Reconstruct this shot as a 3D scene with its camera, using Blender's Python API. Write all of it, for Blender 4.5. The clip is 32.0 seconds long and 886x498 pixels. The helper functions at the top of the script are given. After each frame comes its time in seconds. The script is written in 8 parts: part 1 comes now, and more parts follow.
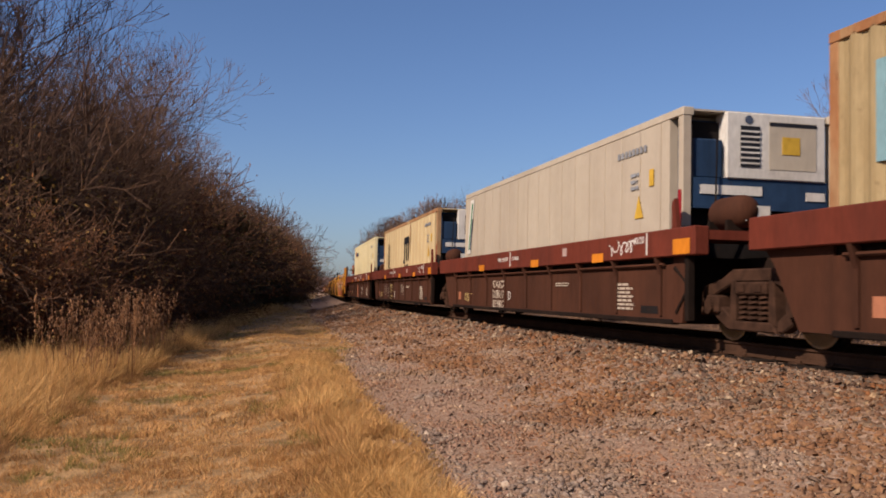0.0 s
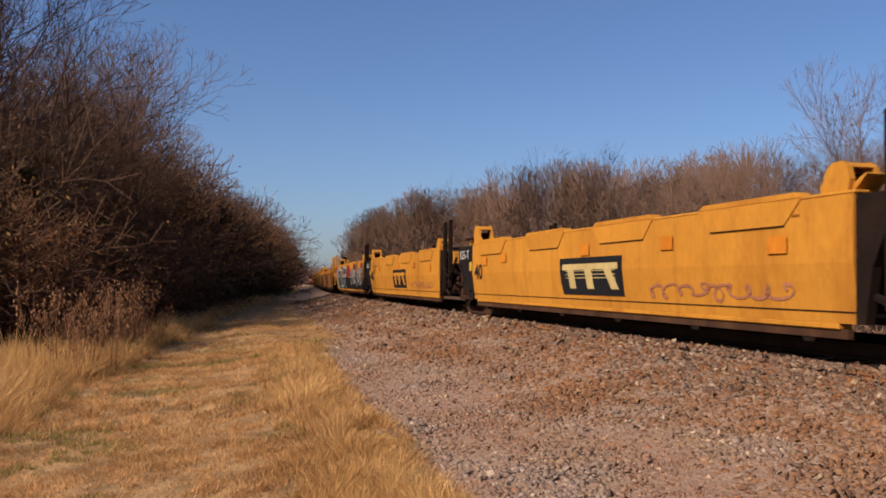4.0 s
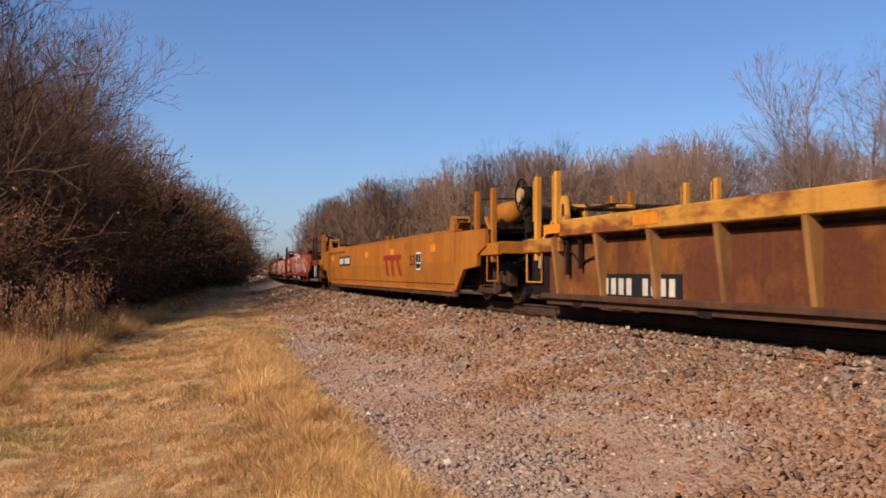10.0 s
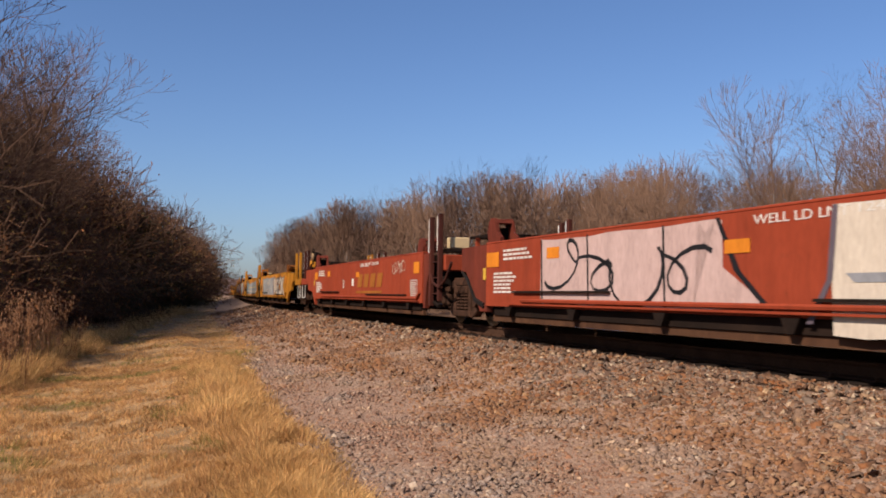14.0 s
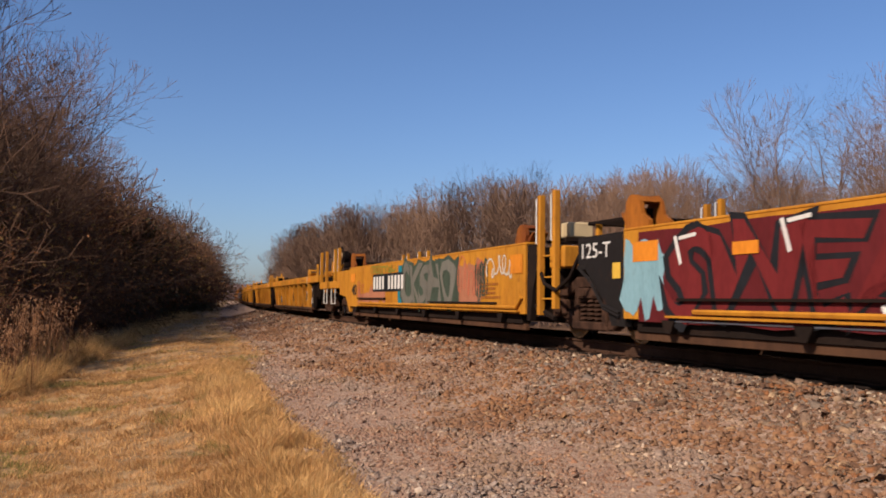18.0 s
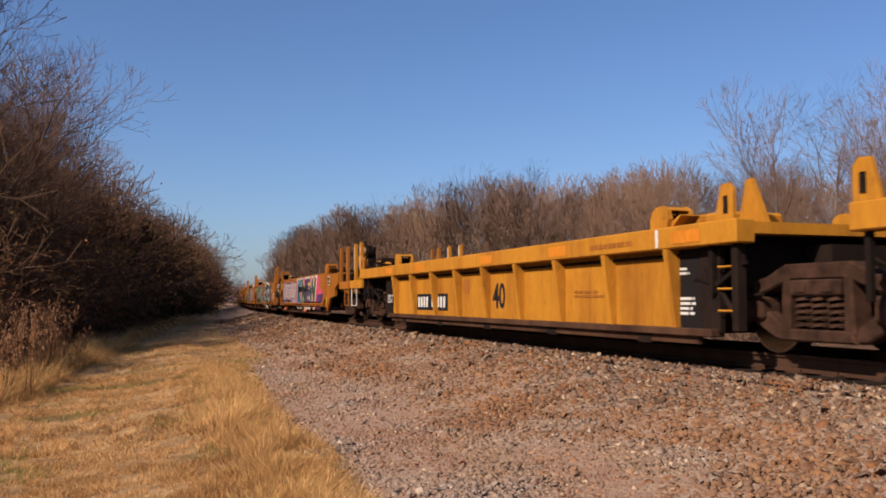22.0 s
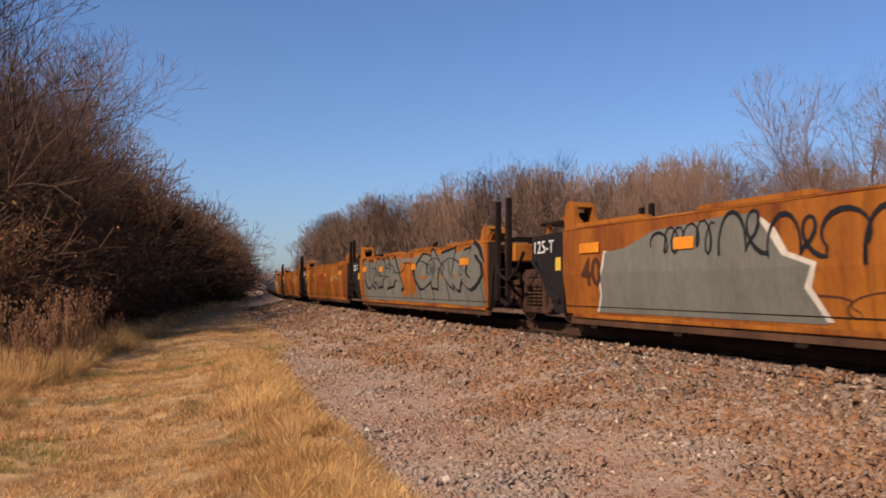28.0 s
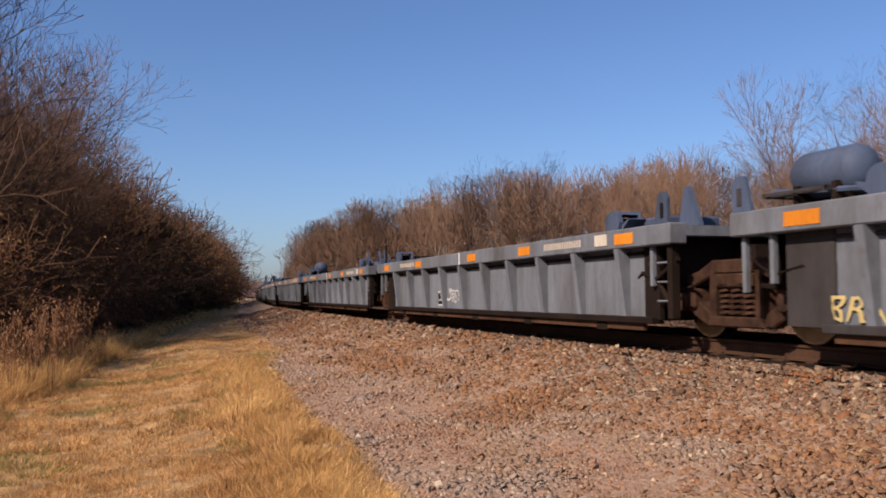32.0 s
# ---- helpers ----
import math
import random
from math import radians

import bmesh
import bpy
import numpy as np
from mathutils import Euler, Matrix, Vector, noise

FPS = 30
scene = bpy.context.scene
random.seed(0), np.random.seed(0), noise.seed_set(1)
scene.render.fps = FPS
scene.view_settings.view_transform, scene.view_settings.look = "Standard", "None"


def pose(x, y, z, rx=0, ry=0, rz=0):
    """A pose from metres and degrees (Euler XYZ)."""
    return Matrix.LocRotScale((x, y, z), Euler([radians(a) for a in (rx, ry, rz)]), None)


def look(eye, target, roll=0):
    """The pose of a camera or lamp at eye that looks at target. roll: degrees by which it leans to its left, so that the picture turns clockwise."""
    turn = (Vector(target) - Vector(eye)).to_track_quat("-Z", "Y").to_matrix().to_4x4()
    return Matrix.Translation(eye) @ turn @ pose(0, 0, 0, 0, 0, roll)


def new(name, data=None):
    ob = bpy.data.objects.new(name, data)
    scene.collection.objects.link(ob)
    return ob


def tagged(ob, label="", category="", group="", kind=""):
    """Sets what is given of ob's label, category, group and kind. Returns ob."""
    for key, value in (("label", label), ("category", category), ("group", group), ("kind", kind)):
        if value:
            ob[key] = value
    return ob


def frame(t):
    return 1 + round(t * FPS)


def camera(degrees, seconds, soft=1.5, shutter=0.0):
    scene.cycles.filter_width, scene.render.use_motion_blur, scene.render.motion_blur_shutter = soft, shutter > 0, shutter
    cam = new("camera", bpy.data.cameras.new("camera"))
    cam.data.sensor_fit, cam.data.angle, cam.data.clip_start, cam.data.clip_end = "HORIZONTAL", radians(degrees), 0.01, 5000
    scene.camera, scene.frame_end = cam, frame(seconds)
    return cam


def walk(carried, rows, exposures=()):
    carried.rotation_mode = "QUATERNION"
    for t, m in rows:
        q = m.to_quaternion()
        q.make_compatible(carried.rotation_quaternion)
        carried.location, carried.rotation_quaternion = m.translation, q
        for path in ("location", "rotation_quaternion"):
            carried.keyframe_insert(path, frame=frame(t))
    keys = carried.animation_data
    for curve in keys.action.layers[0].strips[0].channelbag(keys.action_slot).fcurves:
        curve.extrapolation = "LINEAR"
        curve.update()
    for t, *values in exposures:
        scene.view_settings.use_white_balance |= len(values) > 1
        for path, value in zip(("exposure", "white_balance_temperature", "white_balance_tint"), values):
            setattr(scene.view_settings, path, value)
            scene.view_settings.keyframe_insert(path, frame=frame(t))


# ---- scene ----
V = 22.07            # speed of the train, m/s
EYE_Z = 0.55         # eye above the rail tops
TRACK_YAW = radians(18.75)
TRACK_D = 7.34       # from the eye to the track's centre line
BEND = 0.0015        # one over the curve's radius
S_NEAR, S_FAR = -60.0, 76.0

CAMERA_TURNS = [  # seconds, yaw, pitch, roll
    (0, 4.45, 2.80, -1.13), (0.5, 4.50, 2.62, -1.05), (1, 4.55, 2.52, -1.04), (1.5, 4.45, 2.25, -1.14),
    (2, 3.97, 2.29, -1.22), (2.5, 3.10, 2.44, -1.33), (4.5, 3.48, 2.16, -0.55), (5, 2.09, 2.46, -0.46),
    (5.5, 1.21, 2.86, -0.57), (6, 0.36, 4.25, -0.97), (6.5, -0.30, 4.18, -0.63), (7, -0.78, 3.85, -0.08),
    (7.5, -0.93, 3.32, 0.25), (8, -0.69, 2.78, 0.17), (8.5, -0.44, 2.39, 0.59), (9, -0.00, 1.89, -0.00),
    (9.5, 0.47, 1.67, 0.03), (10, 0.68, 1.57, -0.27), (10.5, 0.97, 1.55, -0.26), (11, 1.06, 1.41, -0.21),
    (11.5, 1.39, 2.05, -0.24), (12, 1.64, 2.48, -0.24), (12.5, 1.64, 3.15, -0.62), (13, 0.78, 3.75, -0.74),
    (13.5, -0.44, 3.48, -0.65), (14, -1.35, 2.99, -0.88), (14.5, -1.29, 2.82, -1.11), (16.5, -1.29, 3.03, -1.00),
    (17, -1.37, 3.16, -1.05), (17.5, -1.22, 3.18, -0.96), (18, -1.04, 3.28, -0.72), (18.5, -1.23, 3.31, -0.52),
    (19, -1.30, 3.29, -0.12), (19.5, -1.44, 3.20, -0.44), (20, -1.47, 3.21, -0.56), (20.5, -1.46, 3.19, -0.71),
    (21, -1.28, 3.15, -0.45), (21.5, -1.13, 3.25, -0.29), (22, -1.12, 3.29, -0.07), (22.5, -1.04, 3.26, -0.31),
    (23, -0.87, 3.14, -0.37), (23.5, -0.77, 3.05, -0.34), (24, -0.60, 2.85, -0.16), (24.5, -0.22, 2.73, -0.38),
    (25, 0.15, 2.67, -0.41), (25.5, 0.25, 2.60, -0.62), (27.5, 0.64, 2.65, -0.60), (28, 0.64, 2.58, -0.52),
    (28.5, 0.49, 2.50, -0.34), (29, 0.42, 2.53, -0.27), (29.5, 0.48, 2.47, -0.51), (30, 0.41, 2.49, -0.26),
    (30.5, 0.12, 2.43, -0.59), (31, -0.07, 2.65, -0.07), (31.5, 0.01, 2.86, 0.02), (32, -0.03, 2.87, 0.39),
]

cam = camera(52.2, 32.0, soft=1.8, shutter=0.05)
walk(cam, [(t, pose(0, 0, EYE_Z, 90 + p, r, y)) for t, y, p, r in CAMERA_TURNS], [(0, 0.6, 5520, 19), (5, 0.67, 5430, 18), (9, 0.92, 5380, 17), (16, 0.76, 5400, 17), (22, 0.77, 5400, 17), (32, 0.85, 5350, 18)])


def track_point(s, u=0.0):
    """A point of the track, s metres along it from its nearest place, u metres towards the viewer's side; and the heading."""
    x, y, th = TRACK_D * math.cos(TRACK_YAW), TRACK_D * math.sin(TRACK_YAW), TRACK_YAW
    c = min(max(s, S_NEAR), S_FAR)
    th = TRACK_YAW - BEND * c
    x -= (math.cos(th) - math.cos(TRACK_YAW)) / BEND
    y += (math.sin(TRACK_YAW) - math.sin(th)) / BEND
    x -= (s - c) * math.sin(th)
    y += (s - c) * math.cos(th)
    return x - u * math.cos(th), y - u * math.sin(th), th


# ---- light ----
SUN_AZ, SUN_EL = radians(134), radians(37)   # left of straight ahead; above the horizon
sun_way = Vector((-math.sin(SUN_AZ) * math.cos(SUN_EL), math.cos(SUN_AZ) * math.cos(SUN_EL), math.sin(SUN_EL)))
world = bpy.data.worlds.new("world")
scene.world = world
world.use_nodes = True
wn, wl = world.node_tree.nodes, world.node_tree.links
sky = wn.new("ShaderNodeTexSky")
sky.sky_type = "NISHITA"
sky.sun_disc = False
sky.sun_elevation = SUN_EL
sky.sun_rotation = math.atan2(sun_way.x, sun_way.y)
sky.air_density, sky.dust_density, sky.ozone_density = 1.0, 1.0, 3.0
wl.new(sky.outputs[0], wn["Background"].inputs[0])
wn["Background"].inputs[1].default_value = 0.0562
sun = new("sun", bpy.data.lights.new("sun", "SUN"))
sun.data.energy, sun.data.angle, sun.data.color = 4.8, radians(0.53), (1.0, 0.79, 0.535)
sun.matrix_world = look(sun_way * 100, (0, 0, 0))


# ---- materials ----
DULL = 0.60          # base colours scaled down against a raised exposure, to deepen the shade


def material(name, color, rough=0.8, metal=0.0, second=None, scale=3.0, detail=6.0, mix=(0.35, 0.7), fine=0.25, fine_scale=40.0, bump=0.0, bump_scale=60.0, stretch=(1, 1, 1), shift=True, spec=0.15, random=0.0):
    """Two colours mixed by large noise, varied by fine noise, with a fine relief."""
    second = second or tuple(c * 0.7 for c in color)
    color, second = [tuple(c * DULL for c in k) for k in (color, second)]
    m = bpy.data.materials.new(name)
    m.use_nodes = True
    n, l = m.node_tree.nodes, m.node_tree.links
    b = n["Principled BSDF"]
    b.inputs["Roughness"].default_value, b.inputs["Metallic"].default_value = rough, metal
    b.inputs["Specular IOR Level"].default_value = spec
    co = n.new("ShaderNodeTexCoord")
    mp = n.new("ShaderNodeMapping")
    mp.inputs["Scale"].default_value = stretch
    l.new(co.outputs["Object"], mp.inputs[0])
    if shift:
        info = n.new("ShaderNodeObjectInfo")
        mul = n.new("ShaderNodeMath")
        mul.operation = "MULTIPLY"
        mul.inputs[1].default_value = 97.0
        l.new(info.outputs["Random"], mul.inputs[0])
        l.new(mul.outputs[0], mp.inputs["Location"])

    def tex(sc, det):
        t = n.new("ShaderNodeTexNoise")
        t.inputs["Scale"].default_value, t.inputs["Detail"].default_value = sc, det
        t.inputs["Roughness"].default_value = 0.62
        l.new(mp.outputs[0], t.inputs["Vector"])
        return t
    big, small = tex(scale, detail), tex(fine_scale, 4)
    ramp = n.new("ShaderNodeValToRGB")
    ramp.color_ramp.elements[0].position, ramp.color_ramp.elements[1].position = mix
    ramp.color_ramp.elements[0].color = (*color, 1)
    ramp.color_ramp.elements[1].color = (*second, 1)
    l.new(big.outputs[0], ramp.inputs[0])
    hsv = n.new("ShaderNodeHueSaturation")
    mr = n.new("ShaderNodeMapRange")
    mr.inputs[1].default_value, mr.inputs[2].default_value = 0.25, 0.75
    mr.inputs[3].default_value, mr.inputs[4].default_value = 1 - fine, 1 + fine
    l.new(small.outputs[0], mr.inputs[0])
    l.new(ramp.outputs[0], hsv.inputs["Color"])
    if random:
        geo = n.new("ShaderNodeNewGeometry")
        mr2 = n.new("ShaderNodeMapRange")
        mr2.inputs[3].default_value, mr2.inputs[4].default_value = 1 - random, 1 + random
        l.new(geo.outputs["Random Per Island"], mr2.inputs[0])
        mm = n.new("ShaderNodeMath")
        mm.operation = "MULTIPLY"
        l.new(mr.outputs[0], mm.inputs[0])
        l.new(mr2.outputs[0], mm.inputs[1])
        l.new(mm.outputs[0], hsv.inputs["Value"])
    else:
        l.new(mr.outputs[0], hsv.inputs["Value"])
    l.new(hsv.outputs[0], b.inputs["Base Color"])
    if bump:
        t = tex(bump_scale, 5)
        bp = n.new("ShaderNodeBump")
        bp.inputs["Strength"].default_value = bump
        bp.inputs["Distance"].default_value = 0.02
        l.new(t.outputs[0], bp.inputs["Height"])
        l.new(bp.outputs[0], b.inputs["Normal"])
    return m


def paint(name, color, dirt=(0.12, 0.06, 0.03), mix=(0.5, 0.75), rough=0.7, scale=1.3, fine=0.12, streak=3.0, runs=0.3, spots=0.35):
    """Weathered paint on steel: dirt in blotches, grime run down in streaks, rust specks, faded lengths and a dented surface."""
    m = material(name, color, rough, 0.0, dirt, scale, 7, mix, fine, 25, 0.15, 30, (1, 1, 1 / streak), True, 0.1)
    n, l = m.node_tree.nodes, m.node_tree.links
    b = n["Principled BSDF"]
    co, info, shift = n.new("ShaderNodeTexCoord"), n.new("ShaderNodeObjectInfo"), n.new("ShaderNodeMath")
    shift.operation = "MULTIPLY"
    shift.inputs[1].default_value = 61.0
    l.new(info.outputs["Random"], shift.inputs[0])

    def cloud(stretch, scale, detail, low, high, out0, out1):
        mp, t, mr = (n.new("ShaderNode" + k) for k in ("Mapping", "TexNoise", "MapRange"))
        mp.inputs["Scale"].default_value = stretch
        l.new(co.outputs["Object"], mp.inputs[0])
        l.new(shift.outputs[0], mp.inputs["Location"])
        l.new(mp.outputs[0], t.inputs["Vector"])
        t.inputs["Scale"].default_value, t.inputs["Detail"].default_value, t.inputs["Roughness"].default_value = scale, detail, 0.65
        for i, v in zip((1, 2, 3, 4), (low, high, out0, out1)):
            mr.inputs[i].default_value = v
        l.new(t.outputs[0], mr.inputs[0])
        return mr.outputs[0]

    def over(factor, tint, blend="MIX"):
        mx = n.new("ShaderNodeMix")
        mx.data_type, mx.blend_type = "RGBA", blend
        l.new(factor, mx.inputs[0])
        l.new(b.inputs["Base Color"].links[0].from_socket, mx.inputs[6])
        mx.inputs[7].default_value = (*tint, 1)
        l.new(mx.outputs[2], b.inputs["Base Color"])
    over(cloud((1, 1, 0.6), 0.32, 3, 0.35, 0.65, 0.0, 0.5), (0.66, 0.62, 0.60), "MULTIPLY")
    over(cloud((5, 5, 0.22), 1.0, 7, 0.50, 0.68, 0.0, runs), tuple(c * 0.3 for c in dirt))
    over(cloud((1, 1, 0.8), 7.0, 9, 0.60, 0.70, 0.0, spots), (0.055, 0.02, 0.008))
    bend = n.new("ShaderNodeBump")
    bend.inputs["Strength"].default_value, bend.inputs["Distance"].default_value = 0.35, 0.06
    l.new(cloud((1, 1, 1), 1.5, 2, 0.2, 0.8, 0.0, 1.0), bend.inputs["Height"])
    l.new(bend.outputs[0], b.inputs["Normal"].links[0].from_node.inputs["Normal"])
    return m


YELLOW = paint("yellow paint", (0.74, 0.325, 0.028), (0.46, 0.165, 0.018), (0.5, 0.85), runs=0.25, spots=0.2)
YELLOW_OLD = paint("old yellow paint", (0.42, 0.14, 0.011), (0.18, 0.046, 0.011), (0.44, 0.66), scale=0.65, runs=0.6, spots=0.5)
OCHRE = paint("ochre paint", (0.45, 0.16, 0.014), (0.30, 0.092, 0.013), (0.45, 0.8), scale=0.8)
RUSTY = paint("rusted panel", (0.13, 0.042, 0.018), (0.34, 0.125, 0.014), (0.50, 0.70), 0.85, 0.8, 0.25, 1.2, 0.6, 0.5)
RED = paint("red oxide paint", (0.36, 0.064, 0.023), (0.23, 0.046, 0.019), (0.5, 0.9), scale=0.7)
BROWN = paint("brown paint", (0.10, 0.038, 0.019), (0.058, 0.025, 0.014), (0.4, 0.8), 0.85)
MAROON = paint("maroon chord paint", (0.195, 0.043, 0.022), (0.11, 0.03, 0.018), (0.45, 0.8), 0.8)
GREY = paint("blue grey paint", (0.215, 0.225, 0.245), (0.12, 0.115, 0.11), (0.45, 0.75), 0.7)
# darker copy of the grey, with the shade of ends and underparts in its colour
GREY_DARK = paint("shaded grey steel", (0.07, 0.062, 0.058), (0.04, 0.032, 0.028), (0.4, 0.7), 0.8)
BLUE = paint("blue machinery paint", (0.10, 0.125, 0.19), (0.05, 0.055, 0.065), (0.45, 0.75), 0.6)
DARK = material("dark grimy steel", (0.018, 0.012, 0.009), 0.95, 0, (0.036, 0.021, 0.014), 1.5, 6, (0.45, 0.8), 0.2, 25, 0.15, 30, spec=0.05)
BLACK = paint("black paint", (0.018, 0.0145, 0.013), (0.036, 0.028, 0.022), (0.5, 0.9), 0.85)
SILL = paint("rusty brown sill", (0.12, 0.058, 0.028), (0.05, 0.024, 0.015), (0.4, 0.7), 0.9, 1.5)
TRUCK = material("dusty brown cast steel", (0.088, 0.045, 0.027), 0.95, 0, (0.028, 0.016, 0.011), 5, 6, (0.35, 0.7), 0.25, 40, 0.3, 25, spec=0.04)
WHEEL = material("rusty wheel steel", (0.02, 0.012, 0.009), 0.9, 0.0, (0.012, 0.008, 0.006), 6, spec=0.08)
TREAD = material("polished wheel tread", (0.55, 0.53, 0.5), 0.25, 1.0, (0.4, 0.38, 0.36), 8)
CREAM = paint("cream container paint", (0.80, 0.61, 0.32), (0.70, 0.50, 0.24), (0.5, 0.85), 0.6, 0.7, 0.05, runs=0.12, spots=0.1)
CREAM_GREY = paint("grey white container paint", (0.64, 0.55, 0.41), (0.54, 0.46, 0.33), (0.5, 0.85), 0.6, 0.7, 0.05, runs=0.12, spots=0.08)
CREAM_WARM = paint("warm white container paint", (0.98, 0.85, 0.49), (0.88, 0.73, 0.40), (0.55, 0.9), 0.6, 0.7, 0.05, runs=0.08, spots=0.04)
TANWALL = paint("tan container paint", (0.52, 0.40, 0.2), (0.36, 0.24, 0.1), (0.45, 0.8), 0.6)
RUST_EDGE = paint("rusted corner post", (0.42, 0.19, 0.075), (0.58, 0.40, 0.2), (0.4, 0.7), 0.8, 2.0)
NAVY = paint("navy machinery housing", (0.035, 0.07, 0.14), (0.03, 0.04, 0.06), (0.5, 0.9), 0.45)
WHITE = paint("white paint", (0.9, 0.86, 0.76), (0.7, 0.62, 0.5), (0.5, 0.85), 0.6, runs=0.12, spots=0.1)


def spray(name, c):
    return paint(name, c, tuple(x * 0.6 for x in c), (0.5, 0.95), 0.7, 2.0, 0.15, runs=0.2, spots=0.2)


ORANGE = spray("orange reflective sheet", (0.80, 0.27, 0.012))
AMBER = spray("yellow sticker", (0.8, 0.5, 0.05))
PALE = spray("pale spray paint", (0.70, 0.60, 0.46))
PINKISH = spray("pale pink spray paint", (0.64, 0.46, 0.40))
FADED = spray("faded grey lettering", (0.17, 0.10, 0.07))
SILVER = spray("silver grey spray paint", (0.36, 0.37, 0.38))
SAGE = spray("sage grey spray paint", (0.19, 0.175, 0.135))
PINK = spray("pink spray paint", (0.72, 0.10, 0.17))
LILAC = spray("lilac spray paint", (0.5, 0.36, 0.5))
PURPLE = spray("purple spray paint", (0.12, 0.06, 0.18))
TEAL = spray("teal spray paint", (0.03, 0.22, 0.27))
AQUA = spray("aqua spray paint", (0.30, 0.50, 0.54))
GREEN = spray("green spray paint", (0.06, 0.25, 0.09))
FOREST = spray("dark green spray paint", (0.07, 0.09, 0.06))
OLIVE = spray("olive spray paint", (0.23, 0.28, 0.04))
CORAL = spray("coral spray paint", (0.62, 0.17, 0.08))
SALMON = spray("salmon spray paint", (0.50, 0.20, 0.10))
CRIMSON = spray("crimson spray paint", (0.34, 0.02, 0.025))
OXBLOOD = spray("dark red spray paint", (0.135, 0.018, 0.018))
INK = spray("black spray paint", (0.02, 0.02, 0.022))
SLATE = spray("slate purple spray paint", (0.14, 0.11, 0.13))
MINT = spray("mint spray paint", (0.5, 0.68, 0.55))
STRAW = spray("straw yellow spray paint", (0.75, 0.58, 0.22))
GOLD = spray("gold lettering", (0.42, 0.15, 0.022))
TTXRED = spray("faded red lettering", (0.33, 0.035, 0.02))
GLASSY = material("dark grille", (0.03, 0.03, 0.035), 0.5)
RIB_RUST = paint("worn rib paint", (0.40, 0.19, 0.05), (0.17, 0.07, 0.03), (0.42, 0.62), 0.85, 1.6)
CHORD_RUST = paint("patchy rusted yellow chord", (0.60, 0.28, 0.035), (0.24, 0.075, 0.02), (0.47, 0.58), 0.8, 0.75, 0.15, 0.4)
RED_GRIMY = paint("dull red steel", (0.19, 0.04, 0.02), (0.08, 0.022, 0.014), (0.42, 0.75), 0.85, runs=0.5)
RED_DARK = paint("grimy red steel", (0.10, 0.028, 0.017), (0.045, 0.018, 0.013), (0.4, 0.7), 0.9)
SPRAY_RED = spray("red spray paint", (0.36, 0.035, 0.02))
DEEPRED = spray("deep red spray paint", (0.18, 0.022, 0.02))
YELLOW_DEEP = paint("deep yellow paint", (0.62, 0.262, 0.014), (0.35, 0.118, 0.012), (0.48, 0.8))


# ---- helpers for building ----
def part(name, bm, mat, parent=None, label="", m=None):
    """Links a bmesh as one mesh object under a thing or a part."""
    me = bpy.data.meshes.new(name)
    bm.to_mesh(me)
    bm.free()
    return piece(name, me, mat, parent, label, m)


def piece(name, me, mat, parent=None, label="", m=None):
    """Links ready mesh data as one object."""
    if mat and not me.materials:
        me.materials.append(mat)
    ob = new(name, me)
    if parent:
        ob.parent = parent
    if m is not None:
        ob.matrix_basis = m
    if label:
        ob["label"] = label
    return ob


def box(x0, x1, y0, y1, z0, z1, bevel=0.0, bm=None):
    bm = bm or bmesh.new()
    vs = [bm.verts.new((x, y, z)) for x in (x0, x1) for y in (y0, y1) for z in (z0, z1)]
    fs = [bm.faces.new([vs[i] for i in f]) for f in ((0, 1, 3, 2), (4, 6, 7, 5), (0, 4, 5, 1), (2, 3, 7, 6), (0, 2, 6, 4), (1, 5, 7, 3))]
    if bevel:
        es = {e for f in fs for e in f.edges}
        bmesh.ops.bevel(bm, geom=list(es), offset=bevel, segments=1, affect="EDGES")
    return bm


def prism(outline, y0, y1, bm=None):
    """A closed (x, z) outline drawn out along y."""
    bm = bm or bmesh.new()
    a = [bm.verts.new((x, y0, z)) for x, z in outline]
    b = [bm.verts.new((x, y1, z)) for x, z in outline]
    k = len(outline)
    bm.faces.new(a)
    bm.faces.new(b[::-1])
    for i in range(k):
        bm.faces.new((a[i], b[i], b[(i + 1) % k], a[(i + 1) % k]))
    bmesh.ops.recalc_face_normals(bm, faces=bm.faces)
    return bm


def plate(outline, x0, x1, bm=None):
    """A closed (y, z) outline drawn out along x."""
    bm = bm or bmesh.new()
    a = [bm.verts.new((x0, y, z)) for y, z in outline]
    b = [bm.verts.new((x1, y, z)) for y, z in outline]
    k = len(outline)
    fs = [bm.faces.new(a), bm.faces.new(b[::-1])]
    for i in range(k):
        fs.append(bm.faces.new((a[i], b[i], b[(i + 1) % k], a[(i + 1) % k])))
    bmesh.ops.recalc_face_normals(bm, faces=fs)
    return bm


def tube(points, r, sides=6, bm=None, r_end=None):
    """A round bar through points."""
    bm = bm or bmesh.new()
    pts = [Vector(p) for p in points]
    rings = []
    for i, p in enumerate(pts):
        d = (pts[min(i + 1, len(pts) - 1)] - pts[max(i - 1, 0)]).normalized()
        a = d.orthogonal().normalized()
        b = d.cross(a)
        rr = r if r_end is None else r + (r_end - r) * i / (len(pts) - 1)
        rings.append([bm.verts.new(p + (a * math.cos(k * 2 * math.pi / sides) + b * math.sin(k * 2 * math.pi / sides)) * rr) for k in range(sides)])
    for q, w in zip(rings, rings[1:]):
        best = min(range(sides), key=lambda k: (q[0].co - w[k].co).length)
        w2 = w[best:] + w[:best]
        for k in range(sides):
            bm.faces.new((q[k], q[(k + 1) % sides], w2[(k + 1) % sides], w2[k]))
        w[:] = w2
    bm.faces.new(rings[0][::-1])
    bm.faces.new(rings[-1])
    return bm


